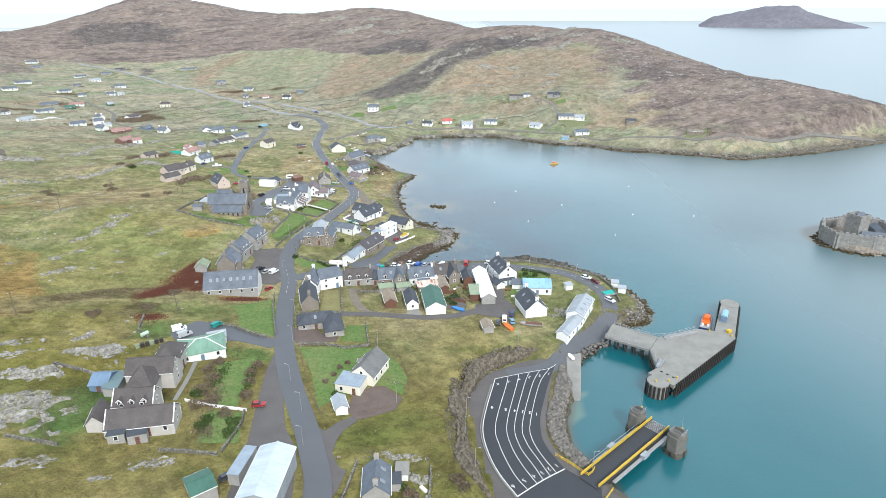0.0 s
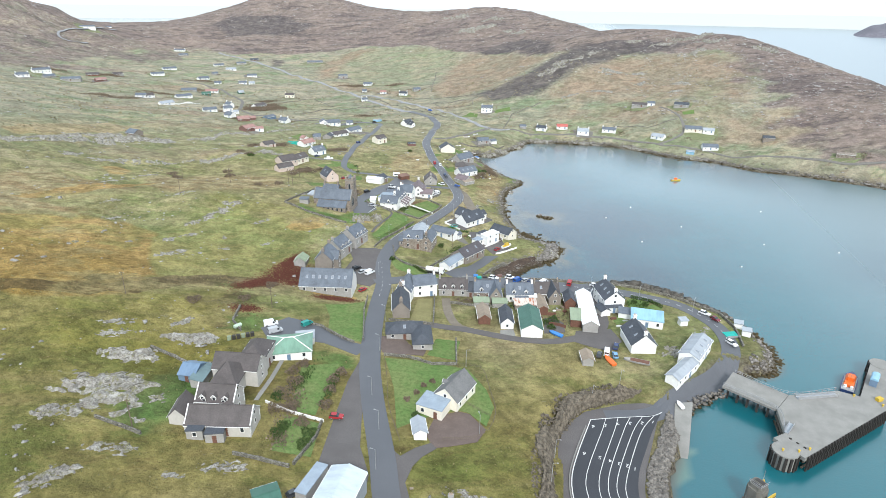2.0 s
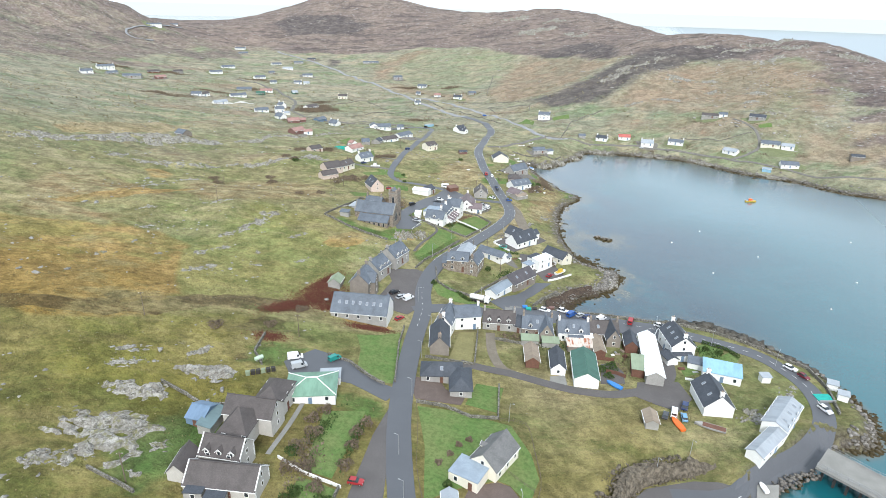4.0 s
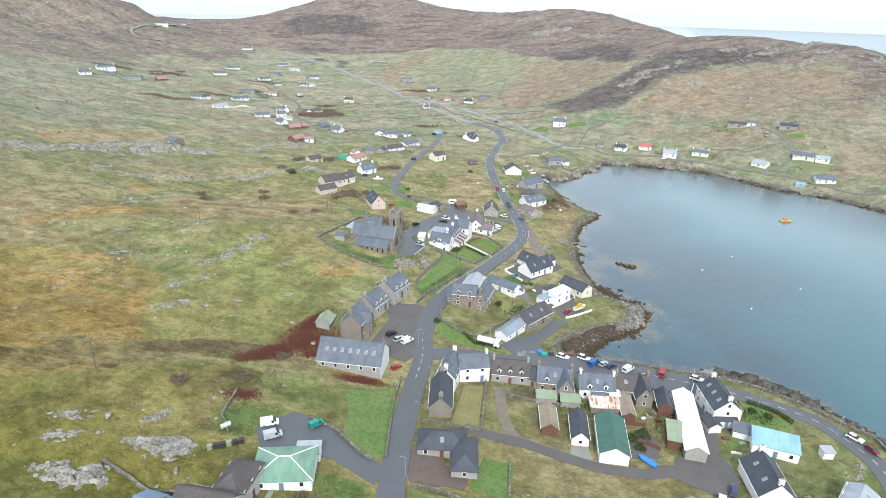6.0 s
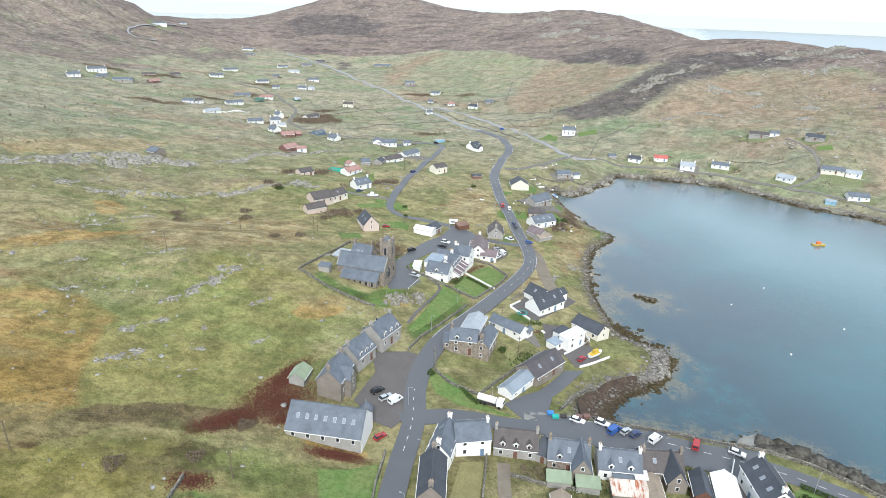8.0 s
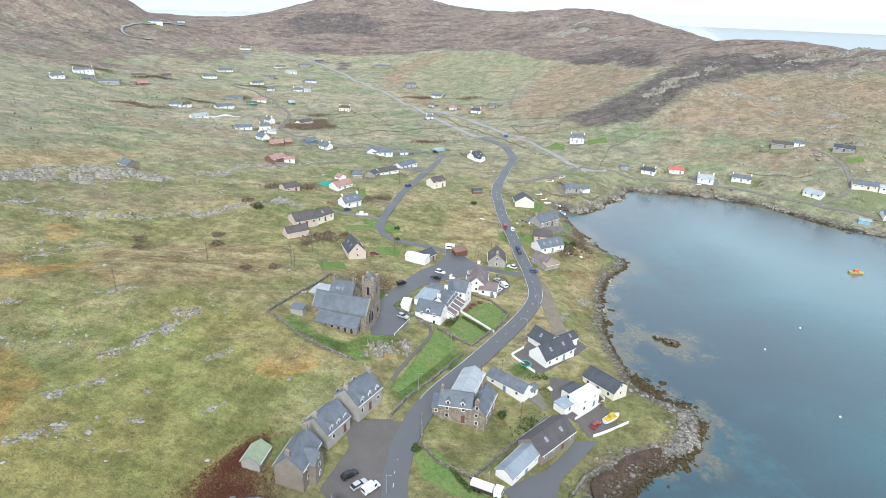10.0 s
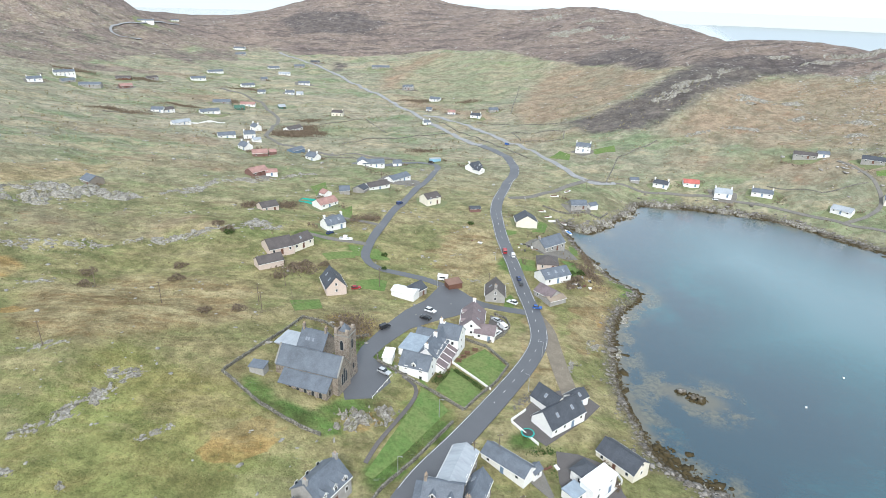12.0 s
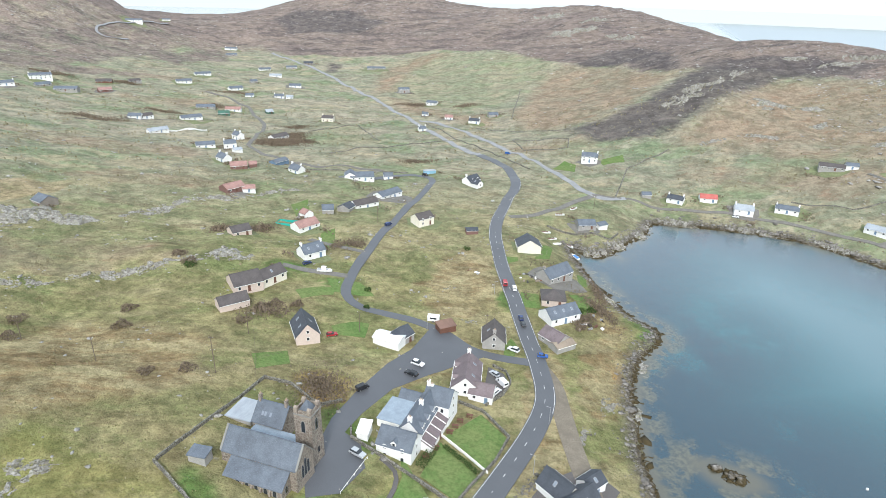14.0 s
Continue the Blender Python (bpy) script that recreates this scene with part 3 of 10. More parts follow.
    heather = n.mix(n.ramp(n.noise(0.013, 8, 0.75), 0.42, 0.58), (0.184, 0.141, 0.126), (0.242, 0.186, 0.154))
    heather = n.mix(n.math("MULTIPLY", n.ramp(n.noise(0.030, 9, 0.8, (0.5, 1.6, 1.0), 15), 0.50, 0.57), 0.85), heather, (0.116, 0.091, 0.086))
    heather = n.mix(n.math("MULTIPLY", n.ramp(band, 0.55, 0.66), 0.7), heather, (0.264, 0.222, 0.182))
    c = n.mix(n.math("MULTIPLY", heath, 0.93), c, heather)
    burnt = inside("burnt", 0.34, 0.70, 0.75)
    ash = n.mix(n.ramp(n.noise(0.05, 8, 0.8), 0.40, 0.60), (0.088, 0.076, 0.074), (0.150, 0.126, 0.112))
    c = n.mix(n.math("MULTIPLY", burnt, 0.92), c, ash)
    # near the village the grass is a little deeper in tone; further off a bluish haze tint is painted in
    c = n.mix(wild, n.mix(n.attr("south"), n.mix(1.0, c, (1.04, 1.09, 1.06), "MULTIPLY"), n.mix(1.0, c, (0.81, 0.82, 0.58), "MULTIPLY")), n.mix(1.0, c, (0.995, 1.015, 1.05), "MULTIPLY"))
    c = n.mix(n.attr("mown"), c, n.mix(n.ramp(mid, 0.35, 0.65), (0.092, 0.165, 0.046), (0.140, 0.172, 0.062)))
    # tussocks, clumps and blades
    clump = n.noise(0.09, 9, 0.8)
    c = mottle(c, clump, 0.38, 0.62, (0.74, 0.74, 0.74), (1.22, 1.22, 1.22))
    c = n.mix(n.math("MULTIPLY", wild, 0.35), mottle(c, n.noise(0.22, 10, 0.85), 0.40, 0.60, (0.75, 0.75, 0.74), (1.24, 1.23, 1.24)), c)
    c = n.mix(n.math("MULTIPLY", n.ramp(streak, 0.55, 0.66), 0.50), c, n.mix(0.55, c, (0.065, 0.058, 0.028)))
    c = n.mix(n.math("MULTIPLY", n.ramp(fine, 0.57, 0.66), 0.68), c, n.mix(0.55, c, (0.048, 0.048, 0.024)))
    c = n.mix(n.math("MULTIPLY", n.ramp(blade, 0.56, 0.70), 0.35), c, n.mix(0.5, c, (0.040, 0.044, 0.022)))
    # bare rock showing through
    stones = n.ramp(n.noise(0.12, 9, 0.8, (0.7, 1.3, 1.0), 20), 0.575, 0.625)
    rock = n.math("MULTIPLY", n.attr("rocky"), stones)
    rock = n.math("MAXIMUM", rock, n.math("MULTIPLY", n.math("ADD", n.math("MULTIPLY", wild, 0.55), 0.25), n.ramp(n.noise(0.30, 6, 0.8, (0.5, 1.3, 1.0), 22), 0.645, 0.68)))
    c = n.mix(rock, c, n.mix(n.ramp(small, 0.3, 0.7), (0.46, 0.445, 0.43), (0.24, 0.226, 0.21)))
    shore = n.math("MULTIPLY", n.ramp(n.attr("shore"), 7.0, 1.5), n.ramp(small, 0.25, 0.55))
    c = n.mix(shore, c, n.mix(n.ramp(fine, 0.35, 0.65), (0.19, 0.17, 0.145), (0.07, 0.058, 0.04)))
    relief = n.math("ADD", n.math("MULTIPLY", mid, 4.0), n.math("ADD", small, n.math("MULTIPLY", fine, 0.5)))
    return n.done(c, relief, 1.0, 0.8)


def mesh_z(x, y):
    """Height of the ground sheet itself."""
    x, y = np.atleast_1d(np.asarray(x, float)), np.atleast_1d(np.asarray(y, float))
    i = np.clip(np.searchsorted(XS, x) - 1, 0, len(XS) - 2)
    j = np.clip(np.searchsorted(YS, y) - 1, 0, len(YS) - 2)
    u, v = (x - XS[i]) / (XS[i + 1] - XS[i]), (y - YS[j]) / (YS[j + 1] - YS[j])
    return (GZ[j, i] * (1 - u) + GZ[j, i + 1] * u) * (1 - v) + (GZ[j + 1, i] * (1 - u) + GZ[j + 1, i + 1] * u) * v


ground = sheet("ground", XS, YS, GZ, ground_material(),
               {"south": 1 - step(130, 215, GY + 14 * wave(GX, GY, 60, 61)), "wild": WILD_HAZE, "mown": MOWN, "tan": TAN, "heath": HEATH, "burnt": BURNT, "rust": RUST, "green": GREEN, "dry": DRY, "ditch": DITCH, "rocky": ROCKY, "shore": SHORE})
tagged(ground, "rough green and brown moorland grass with heather hills", "ground", kind="structure")


def water_material():
    n = Nodes("sea_water", 0.2, 0, 0.45)
    n.world_coord()
    n.bsdf.inputs["IOR"].default_value = 1.5
    n.bsdf.inputs["Coat Weight"].default_value, n.bsdf.inputs["Coat IOR"].default_value, n.bsdf.inputs["Coat Roughness"].default_value = 0.8, 1.5, 0.16
    d = n.attr("shore")
    weed = n.noise(0.09, 6, 0.7)
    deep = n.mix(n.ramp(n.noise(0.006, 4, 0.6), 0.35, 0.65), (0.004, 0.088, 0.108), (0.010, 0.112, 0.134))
    # Open bay and sound: pale sky reflection painted into the water colour.
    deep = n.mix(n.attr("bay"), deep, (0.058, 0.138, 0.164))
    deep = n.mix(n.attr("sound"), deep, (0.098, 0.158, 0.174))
    bed = n.math("MULTIPLY", n.ramp(d, 75.0, 14.0), n.attr("inner"))
    bed = n.math("MULTIPLY", bed, n.ramp(n.noise(0.02, 6, 0.7), 0.22, 0.52))
    c = n.mix(bed, deep, (0.008, 0.040, 0.062))
    near = n.math("MULTIPLY", n.math("MULTIPLY", n.attr("inner"), n.ramp(d, 13.0, 4.0)), n.ramp(weed, 0.46, 0.56))
    c = n.mix(n.math("MULTIPLY", near, 0.85), c, n.mix(n.ramp(n.noise(0.6, 5, 0.75), 0.4, 0.6), (0.125, 0.118, 0.080), (0.055, 0.062, 0.050)))
    c = n.mix(n.math("MULTIPLY", n.attr("sunk"), 0.75), c, (0.110, 0.190, 0.150))
    c = n.mix(n.ramp(d, 5.0, 0.5), c, (0.085, 0.082, 0.060))
    ripple = n.math("ADD", n.noise(0.9, 4, 0.65, (1.0, 1.7, 1.0)), n.math("MULTIPLY", n.noise(0.08, 3, 0.6), 2.2))
    gloss = n.math("SUBTRACT", n.math("ADD", 0.18, n.math("MULTIPLY", n.attr("sound"), 0.16)), n.math("MULTIPLY", n.attr("open"), 0.04))
    n.link(gloss, n.bsdf.inputs["Roughness"])
    n.link(gloss, n.bsdf.inputs["Coat Roughness"])
    ripple = n.math("MULTIPLY", ripple, n.math("SUBTRACT", 1.0, n.math("MULTIPLY", n.attr("open"), 0.93)))
    return n.done(c, ripple, 0.2, 0.30)


WXS = np.concatenate([np.arange(-4900, -120, 300), np.arange(-110, 330, 2.5), np.arange(340, 4900, 190)])
WYS = np.concatenate([np.arange(-2000, 60, 200), np.arange(70, 570, 2.5), np.arange(600, 4950, 250)])
WGX, WGY = np.meshgrid(WXS, WYS)
CASTLE_AT = (196, 286)
ISLETS = [(-12.5, 335.7, 2.5), (-17, 337.4, 1.2)]
WD = -coast_distance(WGX.ravel(), WGY.ravel()).reshape(WGX.shape)
WD = np.minimum(WD, np.hypot(WGX - CASTLE_AT[0], WGY - CASTLE_AT[1]) - 18)
for ix, iy, ir in ISLETS:
    WD = np.minimum(WD, np.hypot((WGX - ix) * 0.6, WGY - iy) - ir)
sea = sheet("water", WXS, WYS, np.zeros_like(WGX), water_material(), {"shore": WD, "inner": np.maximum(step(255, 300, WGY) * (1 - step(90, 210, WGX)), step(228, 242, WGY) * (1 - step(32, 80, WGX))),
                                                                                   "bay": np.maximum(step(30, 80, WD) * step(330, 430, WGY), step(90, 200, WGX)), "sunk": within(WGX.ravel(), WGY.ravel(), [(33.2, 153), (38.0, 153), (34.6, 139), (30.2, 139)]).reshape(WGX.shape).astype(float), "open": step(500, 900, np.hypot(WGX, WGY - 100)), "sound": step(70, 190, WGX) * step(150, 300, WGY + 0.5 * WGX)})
tagged(sea, "calm teal grey sea water of the bay", "water", kind="structure")

# ---- roads, yards, lawns ----
def ribbon(name, pts, width, mat, lift=0.14, every=3.0, shift=0.0):
    """A strip that follows the ground along a line."""
    line = smooth_line(pts, every)
    tan = np.gradient(line, axis=0)
    tan /= np.linalg.norm(tan, axis=1)[:, None] + 1e-9
    nor = np.stack([-tan[:, 1], tan[:, 0]], 1)
    cols = np.linspace(-0.5, 0.5, 5) * width + shift
    place = line[:, None, :] + nor[:, None, :] * cols[None, :, None]
    z = mesh_z(place[..., 0].ravel(), place[..., 1].ravel()).reshape(place.shape[:2])
    z = 0.75 * z + 0.25 * z.max(1, keepdims=True) + lift + 0.0006 * np.maximum(0, np.hypot(place[..., 0] + 60, place[..., 1] - 240) - 200)
    s = Shape()
    n = len(line)
    v = np.concatenate([place, z[..., None]], -1).reshape(-1, 3)
    edge = []
    f = [(i * 5 + j, (i + 1) * 5 + j, (i + 1) * 5 + j + 1, i * 5 + j + 1) for i in range(n - 1) for j in range(4)]
    for j in (0, 4):
        k = len(v) + len(edge)
        rim = [(v[i * 5 + j][0], v[i * 5 + j][1], v[i * 5 + j][2] - 0.6) for i in range(n)]
        edge += rim
        for i in range(n - 1):
            q = (i * 5 + j, (i + 1) * 5 + j, k + i + 1, k + i)
            f.append(q if j else q[::-1])
    s.add([tuple(p) for p in v] + edge, f)
    return part(name, s, mat), line


def dashes(road, line, shift, width, dash, gap, lift, parent, whole=False):
    """Painted marks along a line of a road."""
    s = Shape()
    run = np.concatenate([[0], np.cumsum(np.linalg.norm(np.diff(line, axis=0), axis=1))])
    tan = np.gradient(line, axis=0)
    tan /= np.linalg.norm(tan, axis=1)[:, None] + 1e-9

    def at(d, off):
        x, y = np.interp(d, run, line[:, 0]), np.interp(d, run, line[:, 1])
        tx, ty = np.interp(d, run, tan[:, 0]), np.interp(d, run, tan[:, 1])
        return x - ty * off, y + tx * off
    d = 0.0
    while d < run[-1] - dash:
        for k in range(max(1, int(dash / 2))):
            a, b = d + k * 2, min(d + dash, d + k * 2 + 2)
            q = [at(a, shift - width / 2), at(b, shift - width / 2), at(b, shift + width / 2), at(a, shift + width / 2)]
            zs = mesh_z([p[0] for p in q], [p[1] for p in q])
            zs = 0.75 * zs + 0.25 * zs.max() + lift
            s.slab([(p[0], p[1], k) for p, k in zip(q, zs)], 0.02)
        d += dash + gap
    return part("road_marking", s, PAINTLINE, road)


def patch_of_ground(name, outline, mat, label, category, lift=0.10, cell=2.0):
    """A surface laid on the ground inside an outline, cut into cells so that it follows the slope."""
    bm = bmesh.new()
    bm.faces.new([bm.verts.new((x, y, 0)) for x, y in outline])
    pts = np.array(outline)
    for axis in (0, 1):
        for c in np.arange(pts[:, axis].min() + cell, pts[:, axis].max(), cell):
            co, no = [0, 0, 0], [0, 0, 0]
            co[axis], no[axis] = c, 1
            bmesh.ops.bisect_plane(bm, geom=bm.verts[:] + bm.edges[:] + bm.faces[:], plane_co=co, plane_no=no)
    zs = mesh_z([v.co.x for v in bm.verts], [v.co.y for v in bm.verts])
    for v, z in zip(bm.verts, zs):
        v.co.z = z + lift
    bmesh.ops.recalc_face_normals(bm, faces=bm.faces[:])
    if sum(f.normal.z for f in bm.faces) < 0:
        bmesh.ops.reverse_faces(bm, faces=bm.faces[:])
    ext = bmesh.ops.extrude_edge_only(bm, edges=[e for e in bm.edges if e.is_boundary])
    for v in ext["geom"]:
        if isinstance(v, bmesh.types.BMVert):
            v.co.z -= lift + 0.3
    me = bpy.data.meshes.new(name)
    bm.to_mesh(me)
    bm.free()
    me.materials.append(mat)
    ob = new(name, me)
    return tagged(ob, label, category, kind="structure")


MAIN = [(-28, 60), (-31, 97), (-35.5, 111.5), (-41, 124), (-47, 137), (-53, 151.5), (-58, 166.5), (-63, 184), (-67, 200), (-71, 219), (-75.5, 231), (-77.8, 244),
        (-77, 260), (-72.5, 280), (-68, 305), (-65, 325), (-65, 341), (-70.5, 357), (-79, 375), (-89, 396), (-101.5, 423), (-112, 449), (-118, 473),
        (-122, 507), (-125.7, 541), (-141, 574), (-167, 598), (-193, 623), (-225, 657), (-272, 704), (-347, 781), (-442, 872), (-528, 944), (-640, 1010)]
FORK = [i for i, p in enumerate(MAIN) if p[1] >= 598][0]
# Lighter asphalt for distant roads: their grazing sheen is put into the base colour.
SHEENTAR = plain("sheen_pale_asphalt", (0.300, 0.302, 0.305), 0.6, wear=0.3, scale=0.2)
far_road, _ = ribbon("road", MAIN[FORK:], 4.6, SHEENTAR, 0.12)
tagged(far_road, "narrow grey road running on through the crofts", "road", kind="structure")
road, line = ribbon("road", MAIN[:FORK + 1], 6.2, ASPHALT)
tagged(road, "grey asphalt village road with white markings", "road", kind="structure")
near = line[(line[:, 1] > 205) & (line[:, 1] < 262)]
dashes(road, near, 0.4, 0.14, 2.0, 2.2, 0.20, road)
near = line[(line[:, 1] > 262) & (line[:, 1] < 480)]
dashes(road, near, 0.0, 0.11, 2.0, 5.0, 0.20, road)
near = line[(line[:, 1] > 225) & (line[:, 1] < 590)]
dashes(road, near, -2.8, 0.12, 6.0, 0.0, 0.20, road)
near = line[(line[:, 1] > 255) & (line[:, 1] < 590)]
dashes(road, near, 2.8, 0.11, 6.0, 0.0, 0.20, road)
HARBOUR = [(-74, 217), (-65, 224), (-56, 227), (-47, 228.4), (-38, 231), (-30, 234.5), (-20, 237), (-8, 237.6), (6, 237.5), (20, 237.2), (33, 235), (45, 231), (54, 220),
           (57, 208), (55.5, 197), (49, 186), (39, 174), (28, 162), (15, 157.5)]
harbour, hline = ribbon("road", HARBOUR, 6.0, ASPHALT, 0.12)
tagged(harbour, "grey asphalt harbour street with dashed white line", "road", kind="structure")
tagged(ribbon("road", [(-38, 230.5), (-30, 234.3), (-20, 236.2), (-8, 236.4), (6, 236.9), (15, 236.9), (20, 237.2)], 13, ASPHALT, 0.105)[0], "broad grey asphalt apron of the harbour street", "road", kind="structure")
dashes(harbour, hline[(hline[:, 0] > -8) & (hline[:, 1] > 205)], 0.0, 0.14, 2.0, 2.4, 0.19, harbour)
LANES = [
    ("garden track", [(-44, 213), (-41.3, 203.5), (-38.3, 196.5), (-34.4, 191.5), (-28, 189.8)], 3.2, TRACK),
    ("back lane", [(-48, 189.6), (-39, 189.6), (-33.2, 190), (-27.8, 189.7), (-22.5, 189), (-15.2, 188.4), (-8.3, 188.8), (-1, 190.5), (5.5, 194.6), (11, 199), (14.8, 206), (15.0, 213), (13.2, 221), (10.6, 229), (10, 236)], 3.6, OLDTAR),
    ("side road", [(-73, 358), (-84, 355.5), (-94, 356), (-103.6, 360), (-116, 363), (-126, 361.5), (-137, 361.7), (-146, 366), (-151, 379), (-154.5, 394), (-159.7, 420),
                   (-164, 448), (-167.7, 477), (-169.5, 502), (-175, 525), (-186, 531), (-198, 521), (-213, 506), (-225, 497)], 3.9, ASPHALT),
    ("croft lane", [(-200, 521), (-225, 527), (-251, 515), (-279, 517), (-307, 528), (-321, 536), (-340, 571), (-366, 615), (-395, 640), (-433, 674), (-500, 700)], 3.0, GRAVEL),
    ("valley road", [(-60, 546), (-78, 541), (-99, 563), (-129, 598), (-163, 632), (-200, 670), (-239, 700), (-258, 700)], 4.2, SHEENTAR),
    ("shore road", [(-78, 542), (-62, 546), (-42, 545), (-21, 549), (0, 552), (29, 549), (54, 540), (72, 531), (100, 520), (126, 504), (156, 497), (196, 478), (240, 474),
                    (290, 490), (352, 512)], 2.0, GRAVEL),
    ("link road", [(-78, 542), (-88, 521), (-99, 498), (-114, 482)], 3.6, GRAVEL),
    ("beach track", [(-70, 357), (-64, 349), (-60, 339), (-55.5, 328), (-51, 318), (-46, 308)], 5.6, TRACK),
    ("hill road", [(-870, 1040), (-862, 970), (-845, 890), (-828, 860), (-804, 855), (-800, 887)], 3.4, SHEENTAR),
    ("farm track", [(66, 533), (78, 540), (86, 551), (89.5, 562), (88, 576), (83, 588), (72, 602)], 2.4, GRAVEL),
    ("church path", [(-96.5, 295), (-91.7, 293), (-89.5, 288), (-89.4, 280), (-89.8, 272.4), (-90.2, 266), (-90, 259)], 1.1, OLDTAR),
    ("garden path", [(-78.8, 148), (-77, 138), (-75.7, 127.3)], 1.2, CONCRETE),
    ("croft drive", [(-151, 379), (-165, 374), (-178, 372)], 3.4, GRAVEL),
    ("croft drive", [(-156, 402), (-172, 401), (-186, 404)], 3.2, GRAVEL),
]
for what, pts, wide, mat in LANES:
    ob, _ = ribbon("road", pts, wide, mat, 0.8 if what == "hill road" else 0.10)
    tagged(ob, {"back lane": "narrow worn lane behind the harbour houses"}.get(what, "narrow grey " + what + " across rough grass"), "road", kind="structure")
LOTS = [
    ("pavement", [(-20.1, 193.3), (-16, 195.6), (-14.1, 189), (-19.8, 189)], CONCRETE, "pale concrete apron before the garage", "yard"),
    ("pavement", [(-5.9, 206.4), (-2.6, 209), (1.2, 204.4), (1.9, 197.9), (-5.1, 195)], OLDTAR, "dark worn yard beside the green workshop", "yard"),
    ("pavement", [(5.5, 200), (12.3, 203), (17.5, 205), (21, 197), (17, 189), (11, 190), (5, 192)], OLDTAR, "worn asphalt turning place behind the houses", "yard"),
    ("pavement", [(-42.6, 231.9), (-50.2, 237), (-46, 243.5), (-42.3, 249), (-36.8, 263.8), (-30.7, 267.5), (-37.9, 249.5), (-37.6, 236.9), (-36.4, 231.3)], ASPHALT, "asphalt drive climbing from the harbour street", "driveway"),
    ("pavement", [(-42.7, 272.1), (-37.1, 270.9), (-33.6, 267.5), (-25.7, 275.6), (-30.9, 281.8), (-34.1, 289.6), (-43.3, 290), (-48.9, 288.3), (-46, 277.7)], OLDTAR, "dark worn yard round the modern house", "yard"),
    ("pavement", [(-62.4, 293.1), (-51.6, 288.9), (-43.4, 305.5), (-40.5, 315.7), (-49.2, 319.3), (-58.6, 308.5)], OLDTAR, "dark gravelled yard round the new house", "yard"),
    ("pavement", [(-53, 274.5), (-51.6, 281.1), (-46.2, 272.6), (-47.2, 271.5)], GRAVEL, "pale gravel parking space beside the cottage", "yard"),
    ("pavement", [(-58, 158), (-57, 144), (-54, 127), (-51, 111), (-50, 95), (-36, 95), (-39, 111), (-44, 119), (-50, 137), (-55, 150)], OLDTAR, "worn asphalt parking strip beside the road", "parking lot"),
    ("pavement", [(-58.5, 166), (-65, 166.5), (-72, 169), (-80, 174), (-90, 174), (-94, 163), (-88, 157), (-80, 161), (-72, 162), (-60, 159)], ASPHALT, "asphalt forecourt of the green-roofed hall", "parking lot"),
    ("pavement", [(-94, 239), (-84, 246), (-77, 246), (-72, 224), (-75, 213), (-80, 213), (-89, 218), (-89, 232)], OLDTAR, "asphalt village square with parked cars", "parking lot"),
    ("pavement", [(-88, 353.5), (-101, 357), (-110, 360), (-110, 345), (-113, 333), (-114, 316), (-113.5, 301), (-111, 290), (-107.5, 279), (-104.5, 275), (-99, 280),
                  (-98, 290), (-103, 297), (-108, 298), (-108, 307), (-106, 322), (-99, 336), (-93, 347)], ASPHALT, "asphalt car park between church and hotel", "parking lot"),
    ("pavement", [(-41, 225), (-36, 236), (-22, 238.6), (-23, 242), (-33, 243), (-44, 236)], CONCRETE, "concrete quayside yard with gear", "yard"),
    ("pavement", [(-37.5, 121.5), (-34.2, 119.5), (-31.8, 123.6), (-28.6, 127.0), (-26.8, 125.6), (-29.3, 121.5), (-30.6, 117.5), (-30.8, 112), (-28.5, 107.8), (-26.4, 106.6), (-27.4, 101), (-28.5, 96), (-33, 96), (-33.5, 104), (-35, 113)], OLDTAR, "worn asphalt verge and drive beside the road", "driveway"),
    ("pavement", [(-30.6, 129.5), (-28.4, 126.8), (-26.9, 125.8), (-17.6, 130.8), (-16.2, 136), (-21.5, 141.2), (-24.5, 141.5), (-30, 138)], REDGRAVEL, "reddish gravel drive in front of the cream house", "yard"),
    ("pavement", [(-85, 348.6), (-79.6, 347.4), (-77, 343.6), (-77.4, 337.4), (-79.6, 331.6), (-83, 337.8)], OLDTAR, "worn asphalt forecourt of the gabled house", "forecourt"),
    ("pavement", [(-57.6, 175), (-50, 176.4), (-47.4, 173), (-44.4, 171.6), (-41, 171), (-41, 167), (-53.4, 164.2), (-55.6, 168)], REDGRAVEL, "worn yard in front of the bungalow", "yard"),
]
for name, outline, mat, label, cat in LOTS:
    patch_of_ground(name, outline, mat, label, cat, 0.10)
